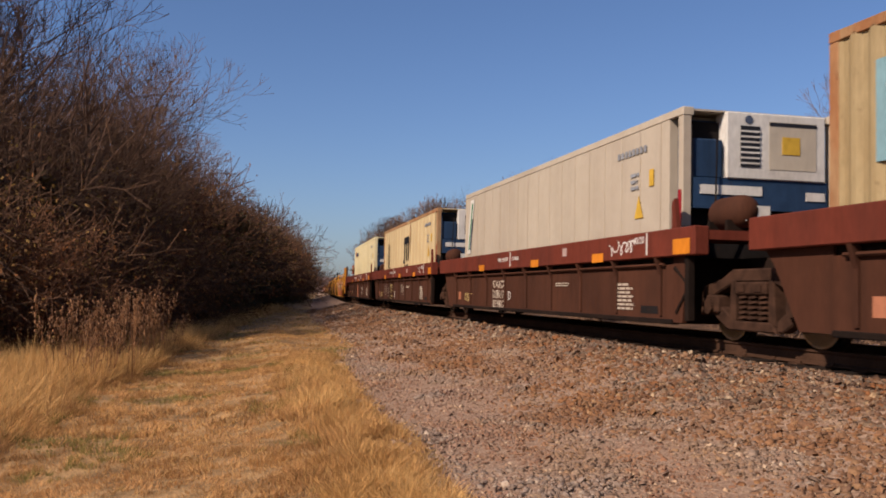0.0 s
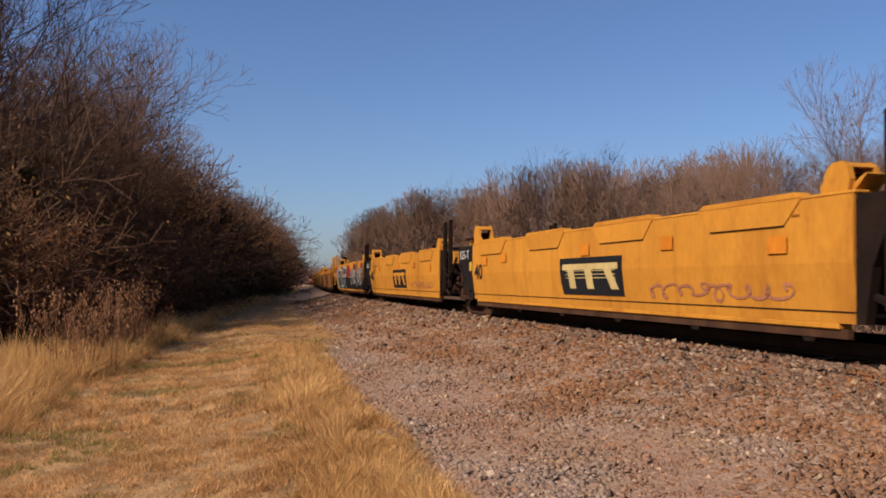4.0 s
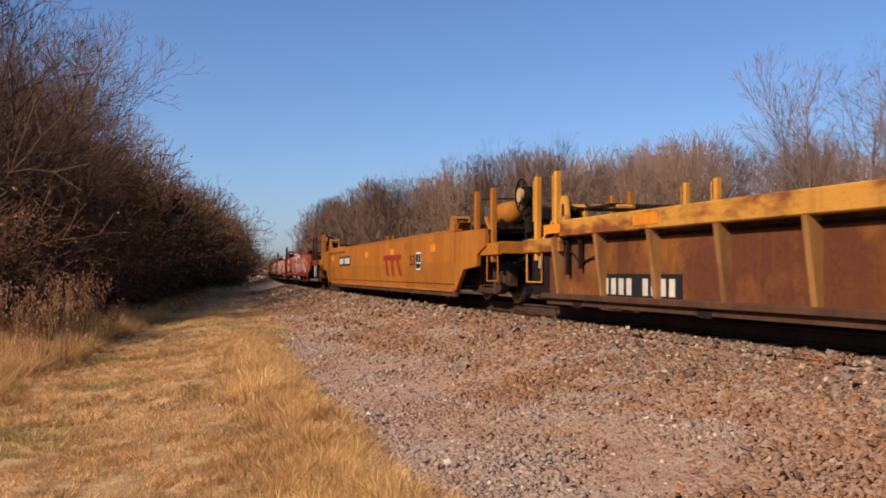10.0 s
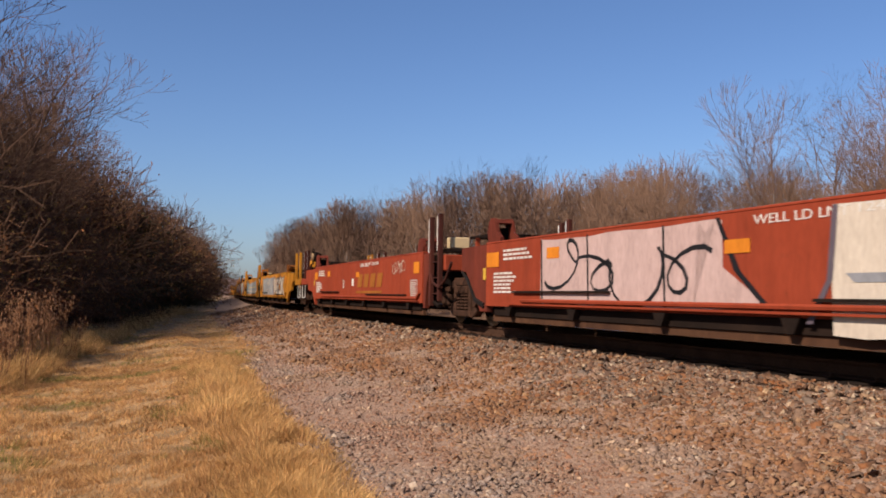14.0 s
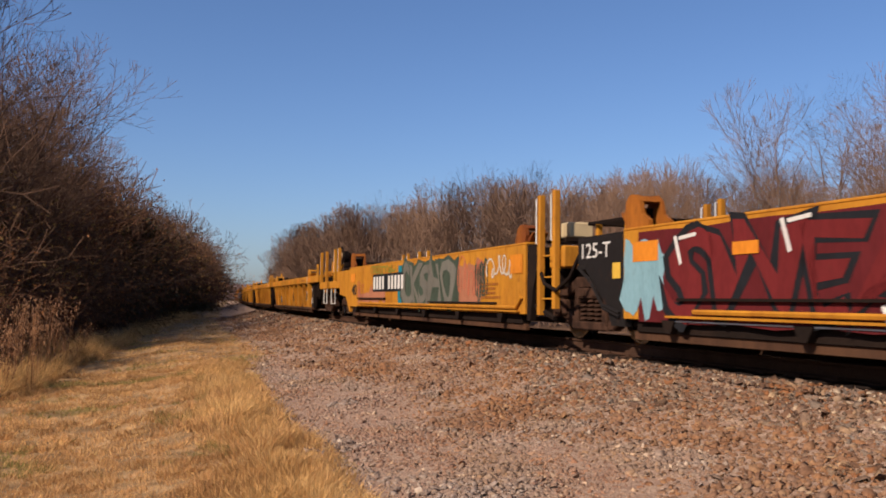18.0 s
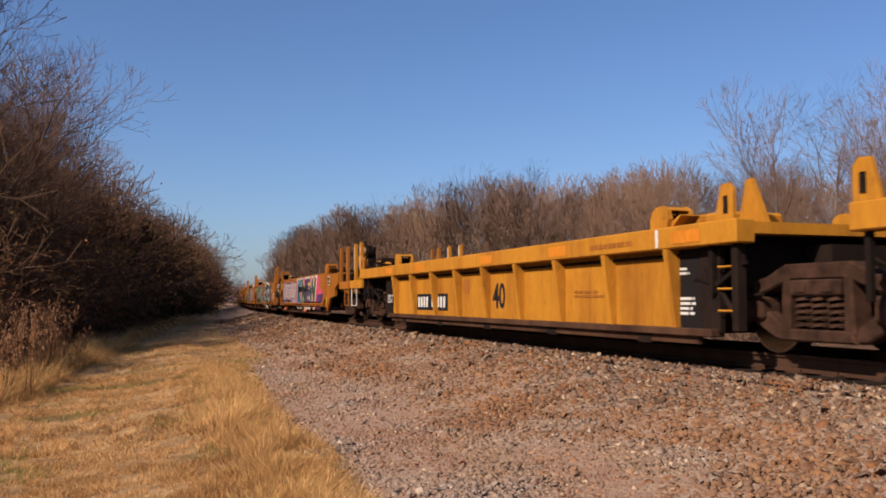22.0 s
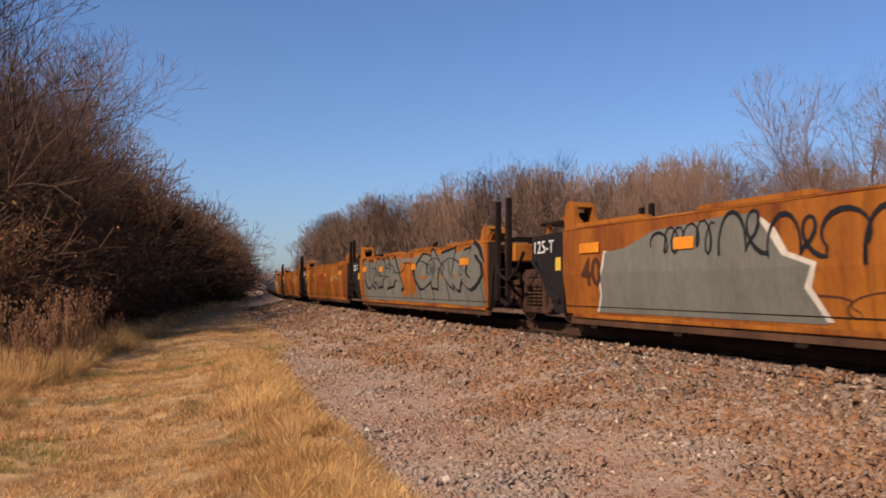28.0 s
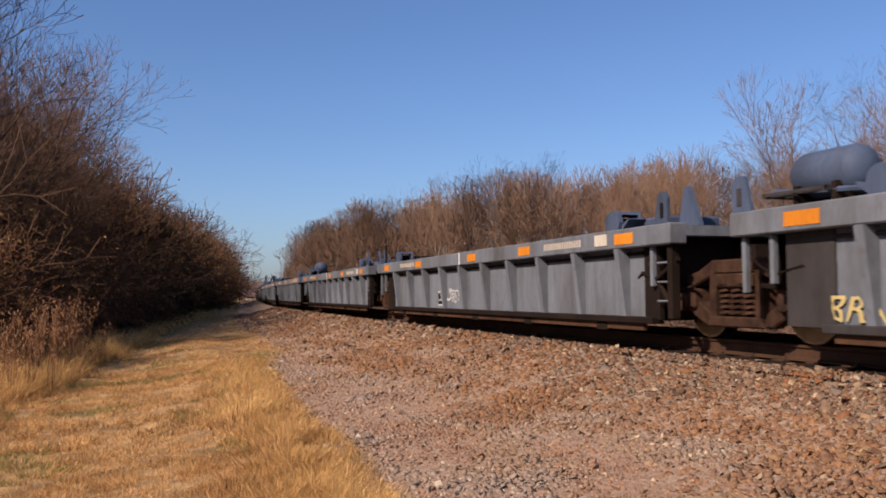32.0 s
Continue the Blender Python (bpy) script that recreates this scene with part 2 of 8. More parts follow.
def disc(centre, axis, r, depth, sides=20, bm=None):
    """A short cylinder about an axis ('x', 'y' or 'z')."""
    c = Vector(centre)
    a = {"x": Vector((1, 0, 0)), "y": Vector((0, 1, 0)), "z": Vector((0, 0, 1))}[axis] * depth / 2
    return tube([c - a, c + a], r, sides, bm)


def turned(profile, axis_pt, sides=24, bm=None):
    """A body turned about an axis along x through axis_pt; profile rows are (x, radius)."""
    bm = bm or bmesh.new()
    rings = []
    for x, r in profile:
        rings.append([bm.verts.new((axis_pt[0] + x, axis_pt[1] + r * math.cos(2 * math.pi * k / sides), axis_pt[2] + r * math.sin(2 * math.pi * k / sides))) for k in range(sides)])
    fs = []
    for q, w in zip(rings, rings[1:]):
        for k in range(sides):
            fs.append(bm.faces.new((q[k], q[(k + 1) % sides], w[(k + 1) % sides], w[k])))
    fs += [bm.faces.new(rings[0]), bm.faces.new(rings[-1])]
    bmesh.ops.recalc_face_normals(bm, faces=fs)
    return bm


# ---- materials of the land ----
def leafy(*given, **more):
    """A thin plant material: some of the light passes through."""
    m = material(*given, **more)
    n, l = m.node_tree.nodes, m.node_tree.links
    b, out = n["Principled BSDF"], n["Material Output"]
    t, mix = n.new("ShaderNodeBsdfTranslucent"), n.new("ShaderNodeMixShader")
    mix.inputs[0].default_value = 0.4
    l.new(b.inputs["Base Color"].links[0].from_socket, t.inputs["Color"])
    l.new(b.outputs[0], mix.inputs[1])
    l.new(t.outputs[0], mix.inputs[2])
    l.new(mix.outputs[0], out.inputs["Surface"])
    return m


def stone_material(name, stops, rough=0.9, single=False):
    """Broken stone: every piece its own colour from a scale, with grain."""
    m = bpy.data.materials.new(name)
    m.use_nodes = True
    n, l = m.node_tree.nodes, m.node_tree.links
    b = n["Principled BSDF"]
    b.inputs["Roughness"].default_value = rough
    b.inputs["Specular IOR Level"].default_value = 0.12
    geo, ramp = n.new("ShaderNodeObjectInfo" if single else "ShaderNodeNewGeometry"), n.new("ShaderNodeValToRGB")
    ramp.color_ramp.interpolation = "CONSTANT"
    while len(ramp.color_ramp.elements) < len(stops):
        ramp.color_ramp.elements.new(0.5)
    for e, (p, c) in zip(ramp.color_ramp.elements, stops):
        e.position, e.color = p, (c[0] * DULL * 1.08, c[1] * DULL * 0.97, c[2] * DULL * 0.82, 1)
    l.new(geo.outputs["Random" if single else "Random Per Island"], ramp.inputs[0])
    co, t = n.new("ShaderNodeTexCoord"), n.new("ShaderNodeTexNoise")
    t.inputs["Scale"].default_value, t.inputs["Detail"].default_value = (2.5 if single else 45), 5
    l.new(co.outputs["Object"], t.inputs["Vector"])
    big = n.new("ShaderNodeTexNoise")
    big.inputs["Scale"].default_value, big.inputs["Detail"].default_value = 0.9, 4
    l.new(co.outputs["Object"], big.inputs["Vector"])
    mr = n.new("ShaderNodeMapRange")
    mr.inputs[1].default_value, mr.inputs[2].default_value, mr.inputs[3].default_value, mr.inputs[4].default_value = 0.25, 0.75, 0.65, 1.35
    l.new(t.outputs[0], mr.inputs[0])
    warm = n.new("ShaderNodeMix")
    warm.data_type = "RGBA"
    warm.blend_type = "MULTIPLY"
    warm.inputs[7].default_value = (1.0, 0.86, 0.68, 1)
    mr2 = n.new("ShaderNodeMapRange")
    mr2.inputs[1].default_value, mr2.inputs[2].default_value = 0.42, 0.62
    l.new(big.outputs[0], mr2.inputs[0])
    l.new(mr2.outputs[0], warm.inputs[0])
    l.new(ramp.outputs[0], warm.inputs[6])
    hsv = n.new("ShaderNodeHueSaturation")
    l.new(warm.outputs[2], hsv.inputs["Color"])
    l.new(mr.outputs[0], hsv.inputs["Value"])
    l.new(hsv.outputs[0], b.inputs["Base Color"])
    bp = n.new("ShaderNodeBump")
    bp.inputs["Strength"].default_value, bp.inputs["Distance"].default_value = 0.4, 0.01
    l.new(t.outputs[0], bp.inputs["Height"])
    l.new(bp.outputs[0], b.inputs["Normal"])
    return m


MIXED = [(0.0, (0.24, 0.145, 0.10)), (0.16, (0.30, 0.235, 0.195)), (0.32, (0.15, 0.10, 0.08)), (0.44, (0.38, 0.26, 0.18)), (0.58, (0.36, 0.175, 0.08)), (0.72, (0.29, 0.26, 0.235)), (0.88, (0.48, 0.36, 0.25)), (0.95, (0.74, 0.64, 0.5))]
ORANGE_RUN = [(0.0, (0.29, 0.145, 0.07)), (0.2, (0.34, 0.20, 0.115)), (0.36, (0.17, 0.09, 0.055)), (0.5, (0.43, 0.225, 0.095)), (0.66, (0.27, 0.185, 0.14)), (0.8, (0.46, 0.285, 0.14)), (0.92, (0.30, 0.255, 0.22)), (0.965, (0.72, 0.57, 0.38))]
GREY_RUN = [(0.0, (0.26, 0.215, 0.19)), (0.2, (0.33, 0.285, 0.26)), (0.42, (0.19, 0.155, 0.14)), (0.56, (0.40, 0.35, 0.31)), (0.72, (0.30, 0.215, 0.165)), (0.86, (0.38, 0.28, 0.19)), (0.95, (0.70, 0.62, 0.52))]
PINK_RUN = [(0.0, (0.28, 0.185, 0.145)), (0.25, (0.35, 0.25, 0.20)), (0.5, (0.22, 0.14, 0.11)), (0.65, (0.40, 0.30, 0.235)), (0.85, (0.35, 0.195, 0.12)), (0.95, (0.66, 0.55, 0.42))]
def toned(run, tint, share, gain):
    """Draws a scale of stone colours towards one tint."""
    return [(p, tuple((x + (t - x) * share) * gain for x, t in zip(c, tint))) for p, c in run]


MIXED, ORANGE_RUN = toned(MIXED, (0.30, 0.20, 0.14), 0.25, 0.72), toned(ORANGE_RUN, (0.30, 0.205, 0.15), 0.55, 0.82)
GREY_RUN, PINK_RUN = toned(GREY_RUN, (0.31, 0.235, 0.195), 0.4, 0.98), toned(PINK_RUN, (0.31, 0.215, 0.175), 0.3, 0.98)
STONES = [stone_material("broken ballast stone", MIXED), stone_material("rust stained ballast stone", ORANGE_RUN), stone_material("grey ballast stone", GREY_RUN), stone_material("fine pinkish gravel", PINK_RUN)]
# shade under the train put into the colour of these stones
STONES.append(stone_material("stone between the rails darkened for shade", [(0.0, (0.05, 0.035, 0.026)), (0.4, (0.08, 0.055, 0.04)), (0.75, (0.035, 0.025, 0.02)), (0.93, (0.16, 0.12, 0.09))]))
STONES_ONE = [stone_material(nm_, c, 0.9, True) for nm_, c in (("single brown stone", MIXED), ("single rust stained stone", ORANGE_RUN), ("single grey stone", GREY_RUN), ("single pinkish stone", PINK_RUN))]
GRIT = material("ballast bed", (0.36, 0.225, 0.145), 0.95, 0, (0.48, 0.325, 0.21), 14, 8, (0.4, 0.62), 0.45, 60, 0.9, 30, shift=False)
SOIL = material("dry turf", (0.52, 0.32, 0.135), 0.95, 0, (0.24, 0.145, 0.062), 2.2, 8, (0.4, 0.62), 0.5, 35, 0.9, 18, shift=False)
LITTER = material("leaf litter", (0.16, 0.085, 0.042), 0.95, 0, (0.085, 0.05, 0.028), 1.2, 8, (0.4, 0.65), 0.45, 18, 0.8, 8, shift=False)
STRAW_GRASS = leafy("dead grass", (0.97, 0.61, 0.22), 0.8, 0, (0.78, 0.435, 0.135), 0.9, 6, (0.35, 0.7), 0.2, 20, shift=False, random=0.45)
PATH_GRASS = leafy("short dry grass", (0.84, 0.475, 0.18), 0.8, 0, (0.54, 0.28, 0.098), 1.1, 6, (0.4, 0.62), 0.2, 20, shift=False, random=0.5)
GREEN_GRASS = leafy("green tufts", (0.28, 0.26, 0.06), 0.8, 0, (0.44, 0.32, 0.10), 1.5, random=0.4)
WEED = material("brown weed stalks", (0.44, 0.215, 0.085), 0.85, 0, (0.27, 0.125, 0.05), 3, random=0.4)
BARK = material("grey brown bark", (0.17, 0.115, 0.08), 0.95, 0, (0.10, 0.067, 0.047), 4, 6, (0.35, 0.7), 0.3, 30, 0.6, 25, (1, 1, 0.3))
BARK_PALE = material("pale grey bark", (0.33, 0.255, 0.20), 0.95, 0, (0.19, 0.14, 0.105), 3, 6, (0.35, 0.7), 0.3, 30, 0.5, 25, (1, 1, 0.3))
# brush twigs and leaves darkened in colour for shade of unmodelled finer twigs
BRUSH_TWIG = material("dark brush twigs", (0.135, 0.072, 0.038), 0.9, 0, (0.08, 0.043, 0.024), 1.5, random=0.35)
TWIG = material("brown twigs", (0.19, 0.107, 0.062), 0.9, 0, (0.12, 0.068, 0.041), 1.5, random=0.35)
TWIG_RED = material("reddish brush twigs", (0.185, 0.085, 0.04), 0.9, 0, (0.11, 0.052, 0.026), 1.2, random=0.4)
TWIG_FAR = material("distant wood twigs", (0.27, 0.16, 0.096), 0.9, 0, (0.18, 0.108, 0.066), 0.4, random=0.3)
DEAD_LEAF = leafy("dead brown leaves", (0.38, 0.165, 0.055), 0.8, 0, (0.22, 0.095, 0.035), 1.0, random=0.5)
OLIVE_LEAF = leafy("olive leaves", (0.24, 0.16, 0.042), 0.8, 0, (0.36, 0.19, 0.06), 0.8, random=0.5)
CEDAR = material("dark cedar foliage", (0.075, 0.07, 0.026), 0.85, 0, (0.12, 0.09, 0.032), 2, random=0.4)
RAIL_SIDE = material("rusty rail", (0.062, 0.033, 0.02), 0.9, 0.0, (0.10, 0.052, 0.03), 2.5, fine=0.2, shift=False, spec=0.05)
RAIL_TOP = material("polished rail head", (0.55, 0.53, 0.5), 0.25, 1.0, (0.45, 0.42, 0.4), 5, fine=0.05, shift=False)
# ties coloured near black too, for the shade under the train
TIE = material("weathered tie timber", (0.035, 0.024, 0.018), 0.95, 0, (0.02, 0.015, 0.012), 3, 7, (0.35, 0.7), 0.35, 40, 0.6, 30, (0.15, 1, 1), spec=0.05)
SEED = material("pale seed heads", (0.36, 0.19, 0.09), 0.9, 0, (0.22, 0.11, 0.052), 3, random=0.4)
HILLS = material("distant winter woods", (0.23, 0.15, 0.12), 0.95, 0, (0.15, 0.1, 0.085), 0.12, 8, (0.4, 0.65), 0.35, 1.2, shift=False)


# ---- the land ----
def step(a, b, x):
    t = min(max((x - a) / (b - a), 0.0), 1.0)
    return t * t * (3 - 2 * t)


PROFILE = [(-400, 7), (-120, 2.5), (-60, 1.0), (-30, 0.1), (-16, -0.5), (-8, -1.05), (-4.2, -0.85), (-1.8, -0.21), (-1.3, -0.2), (1.3, -0.2), (1.8, -0.22), (3.2, -0.56), (4.2, -0.68), (5.5, -0.76), (6.1, -0.72), (6.8, -0.8), (7.6, -0.9), (9.5, -0.98), (13, -0.95), (30, -0.3), (100, 2.0), (400, 12)]


def ground_z(s, u):
    """The height of the ground s metres along the track and u to the viewer's side of it."""
    z = PROFILE[-1][1]
    for (a, p), (b, q) in zip(PROFILE, PROFILE[1:]):
        if u <= b:
            z = p + (q - p) * (max(u, a) - a) / (b - a)
            break
    far = max(abs(u) - 1.9, 0.0)
    z += min(far, 1.5) * 0.045 * noise.noise((s * 0.7, u * 0.7, 3.1)) + min(far * 0.02, 0.5) * noise.noise((s * 0.05, u * 0.05, 7.7))
    z += 5.0 * step(50, 130, s) * step(-30, -65, u)
    return z


def at(s, u, dz=0.0):
    x, y, th = track_point(s, u)
    return Vector((x, y, ground_z(s, u) + dz))


def brush_edge(s):
    """How far from the track the thicket on the viewer's side begins."""
    return max(9.9 - 0.055 * (s - 18), 4.4)


def gravel_edge(s):
    """How far from the track the gravel ends and the grass begins."""
    e = 5.74
    for (a, p), (b, q) in zip(EDGE, EDGE[1:]):
        if a <= s <= b:
            e = p + (q - p) * (s - a) / (b - a)
    if s > EDGE[-1][0]:
        e = EDGE[-1][1]
    return e + 0.16 * noise.noise((s * 0.6, 0, 0)) + 0.1 * noise.noise((s * 2.1, 4, 0))


EDGE = [(-50, 5.8), (5, 5.74), (8.3, 5.7), (11.5, 5.55), (17.5, 5.2), (20.5, 4.5), (30, 4.3), (60, 3.9)]
S_LINES = [-400, -200, -120, -80, -60, -45] + [-34 + 2 * i for i in range(17)] + [0.5 * i for i in range(80)] + [40 + 2 * i for i in range(30)] + [100 + 10 * i for i in range(20)] + [300, 340, 400, 500, 650, 850, 1200, 1800]
U_LINES = [-400, -250, -160, -120, -90, -70, -55, -45, -38, -30, -24, -20, -16, -12, -10, -8, -6, -5, -4.2, -3.4, -2.6, -1.8, -1.3, -0.6, 0, 0.6, 1.3, 1.8, 2.2, 2.6, 3.2, 3.7, 4.2, 4.7, 5.1, 5.5, 5.8, 6.1, 6.5, 6.8, 7.2, 7.6, 8, 8.5, 9, 9.5, 10.2, 11, 12, 13, 15, 18, 22, 26, 30, 40, 60, 100, 160, 250, 400]
verts, faces, mats = [], [], []
for s in S_LINES:
    verts += [at(s, u) for u in U_LINES]
k = len(U_LINES)
for i in range(len(S_LINES) - 1):
    for j in range(k - 1):
        faces.append((i * k + j, i * k + j + 1, (i + 1) * k + j + 1, (i + 1) * k + j))
        um, sm = (U_LINES[j] + U_LINES[j + 1]) / 2, (S_LINES[i] + S_LINES[i + 1]) / 2
        edge = gravel_edge(sm) - 0.05
        mats.append(0 if -5 < um < edge else 2 if um < -5 or um > max(brush_edge(sm), 6) + 1.0 else 1)
me = bpy.data.meshes.new("ground")
me.from_pydata(verts, [], faces)
for m in (GRIT, SOIL, LITTER):
    me.materials.append(m)
me.polygons.foreach_set("material_index", mats)
me.polygons.foreach_set("use_smooth", [True] * len(faces))
tagged(new("ground", me), "gravel bank, dry grass strip and wooded ground beside a railway", "ground", kind="structure")


# track: rails, ties and plates
def along(profile, s_list, u0, mat, name, parent):
    """A rail: a closed (u, z) outline drawn along the track."""
    bm = bmesh.new()
    rings = []
    for s in s_list:
        ring = []
        for du, z in profile:
            x, y, th = track_point(s, u0 + du)
            ring.append(bm.verts.new((x, y, z)))
        rings.append(ring)
    n = len(profile)
    fs = []
    for a, b in zip(rings, rings[1:]):
        for i in range(n):
            fs.append(bm.faces.new((a[i], a[(i + 1) % n], b[(i + 1) % n], b[i])))
    fs += [bm.faces.new(rings[0]), bm.faces.new(rings[-1])]
    bmesh.ops.recalc_face_normals(bm, faces=fs)
    return part(name, bm, mat, parent)


track = tagged(new("railway_track"), "single railway track with rusty rails on weathered timber ties", "railway track", kind="structure")
RAIL = [(-0.07, -0.17), (0.07, -0.17), (0.07, -0.155), (0.012, -0.135), (0.012, -0.045), (0.036, -0.03), (0.036, -0.004), (-0.036, -0.004), (-0.036, -0.03), (-0.012, -0.045), (-0.012, -0.135), (-0.07, -0.155)]
s_rail = [-300, -150] + [-60 + 3 * i for i in range(54)] + [120, 160, 220, 300, 420, 600, 900, 1400]
for u0 in (-0.7525, 0.7525):
    r = along(RAIL, s_rail, u0, RAIL_SIDE, "rail", track)
    along([(-0.034, -0.004), (0.034, -0.004), (0.03, 0.0), (-0.03, 0.0)], s_rail, u0, RAIL_TOP, "rail_head", r)
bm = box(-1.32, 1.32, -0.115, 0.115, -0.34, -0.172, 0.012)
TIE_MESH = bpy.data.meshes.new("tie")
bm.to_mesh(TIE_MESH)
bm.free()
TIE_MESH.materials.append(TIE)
bm = bmesh.new()
for u0 in (-0.7525, 0.7525):
    box(u0 - 0.17, u0 + 0.17, -0.09, 0.09, -0.172, -0.16, 0, bm)
    for d in (-0.1, 0.1):
        box(u0 + d - 0.015, u0 + d + 0.015, -0.06, -0.03, -0.16, -0.135, 0, bm)
PLATE_MESH = bpy.data.meshes.new("tie_plate")
bm.to_mesh(PLATE_MESH)
bm.free()
PLATE_MESH.materials.append(RAIL_SIDE)
rt = random.Random(5)
for i in range(104):
    s = -6 + 0.54 * i
    x, y, th = track_point(s)
    m = pose(x, y, rt.uniform(-0.012, 0.006), 0, 0, math.degrees(th) + rt.uniform(-0.8, 0.8)) @ Matrix.Translation((rt.uniform(-0.05, 0.05), 0, 0))
    piece("tie", TIE_MESH, None, track, "", m)
    if i < 44:
        piece("tie_plate", PLATE_MESH, None, track, "", m)
bm = bmesh.new()
for i in range(346):
    s = 50.16 + 0.54 * i if i < 251 else -6 - 0.54 * (i - 250)
    x, y, th = track_point(s)
    c, w = math.cos(th), math.sin(th)
    vs = []
    for a, b in ((-1.32, -0.115), (1.32, -0.115), (1.32, 0.115), (-1.32, 0.115)):
        vs.append((x + a * c - b * w, y + a * w + b * c))
    top = [bm.verts.new((*v, -0.172)) for v in vs]
    bot = [bm.verts.new((*v, -0.3)) for v in vs]
    bm.faces.new(top)
    for j in range(4):
        bm.faces.new((bot[j], bot[(j + 1) % 4], top[(j + 1) % 4], top[j]))
tagged(part("far_ties", bm, TIE, track), kind="stuff")


# broken stone of the ballast
def stones(rng, spots, sizes, squash=0.52):
    """Angular stones as vertices and faces: cubes knocked out of shape, open below."""
    n = len(spots)
    base = np.array([(x, y, z) for x in (-1, 1) for y in (-1, 1) for z in (-1, 1)], float) * 0.5
    base = base[None] * rng.uniform(0.7, 1.35, (n, 1, 3))
    v = base * rng.uniform(0.55, 1.15, (n, 8, 1)) + rng.uniform(-0.16, 0.16, (n, 8, 3))
    v[:, :, 2] *= squash
    q = rng.normal(size=(n, 4))
    q[:, 1:3] *= 0.3
    q /= np.linalg.norm(q, axis=1)[:, None]
    w, x, y, z = q.T
    R = np.stack([1 - 2 * (y * y + z * z), 2 * (x * y - z * w), 2 * (x * z + y * w), 2 * (x * y + z * w), 1 - 2 * (x * x + z * z), 2 * (y * z - x * w), 2 * (x * z - y * w), 2 * (y * z + x * w), 1 - 2 * (x * x + y * y)], 1).reshape(n, 3, 3)
    v = np.einsum("nij,nkj->nki", R, v) * sizes[:, None, None] + spots[:, None, :]
    f = np.array([(0, 1, 3, 2), (4, 6, 7, 5), (0, 4, 5, 1), (2, 3, 7, 6), (1, 5, 7, 3)])
    return v.reshape(-1, 3), (f[None] + 8 * np.arange(n)[:, None, None]).reshape(-1, 4)


def quick_mesh(name, v, f):
    me = bpy.data.meshes.new(name)
    v, f = np.asarray(v, np.float32), np.asarray(f, np.int32)
    me.vertices.add(len(v))
    me.vertices.foreach_set("co", v.ravel())
    me.loops.add(f.size)
    me.loops.foreach_set("vertex_index", f.ravel())
    me.polygons.add(len(f))
    me.polygons.foreach_set("loop_start", np.arange(0, f.size, f.shape[1], dtype=np.int32))
    me.polygons.foreach_set("loop_total", np.full(len(f), f.shape[1], np.int32))
    me.update(calc_edges=True)
    me.validate()
    return me


def zone(s, u, q):
    """Which gravel lies here: mixed stone by the track, a rusty run, a grey run, fine pinkish gravel by the grass."""
    w = u + 0.9 * noise.noise((s * 0.4, u * 0.6, 5)) + 0.4 * noise.noise((s * 1.5, u * 1.5, 8)) + q * 0.4 - 0.2
    grey = noise.noise((s * 0.55, u * 1.3, 19)) + 0.4 * noise.noise((s * 1.9, u * 2.3, 23)) + q * 0.3 - 0.15
    if w < 2.6:
        return 0
    if w < 3.9:
        return 1 if grey < 0.25 else 2
    return 2 if grey > 0.08 else 3


rng = np.random.default_rng(11)
spots, sizes, zones = [], [], []
for s0, s1, per, big in ((-6, 1.0, 260, 0.06), (1.0, 9, 900, 0.043), (9, 18, 480, 0.05), (18, 32, 180, 0.064), (32, 55, 48, 0.095)):
    n = int((s1 - s0) * 4.55 * per)
    for s, u, q, q2 in zip(rng.uniform(s0, s1, n), rng.uniform(1.28, 5.95, n), rng.random(n), rng.random(n)):
        if u > gravel_edge(s) + 0.35 * q - 0.15:
            continue
        zn = zone(s, u, q2)
        z = -0.19 if u < 1.8 else ground_z(s, u)
        x, y, th = track_point(s, u)
        size = big * (0.95, 0.85, 0.68, 0.55)[zn] * (0.5 + 0.95 * q * q + (0.6 if q > 0.985 else 0))
        spots.append((x, y, z + size * 0.05))
        sizes.append(size)
        zones.append(zn)
    # between and beyond the rails, of the stone darkened for shade
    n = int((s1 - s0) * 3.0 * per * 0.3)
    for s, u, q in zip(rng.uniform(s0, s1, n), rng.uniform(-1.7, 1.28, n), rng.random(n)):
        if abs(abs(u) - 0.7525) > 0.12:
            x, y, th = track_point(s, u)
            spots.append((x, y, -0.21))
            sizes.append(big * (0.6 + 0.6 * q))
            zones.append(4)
spots, sizes, zones = np.array(spots), np.array(sizes), np.array(zones, np.int32)
near = np.argsort((spots[:, 0] - 1.6) ** 2 + (spots[:, 1] - 5.6) ** 2)[:150]
rest = np.setdiff1d(np.arange(len(spots)), near)
v, f = stones(rng, spots[rest], sizes[rest])
bed = quick_mesh("ballast", v, f)
for m in STONES:
    bed.materials.append(m)
bed.polygons.foreach_set("material_index", np.repeat(zones[rest], 5))
ballast = tagged(new("ballast", bed), "loose brown rusty and grey broken stone ballast", "gravel", kind="stuff")
kinds = []
for i in range(24):
    v, f = stones(rng, np.zeros((1, 3)), np.ones(1))
    me = quick_mesh("stone", v, f)
    me.materials.append(STONES_ONE[i % 4])
    kinds.append(me)
for i, j in enumerate(near):
    m = Matrix.Translation(spots[j]) @ Matrix.Rotation(rng.uniform(0, 6.28), 4, "Z") @ Matrix.Diagonal((*(sizes[j],) * 3, 1))
    piece("stone", kinds[int(zones[j]) + 4 * (i % 6)], None, ballast, "", m)


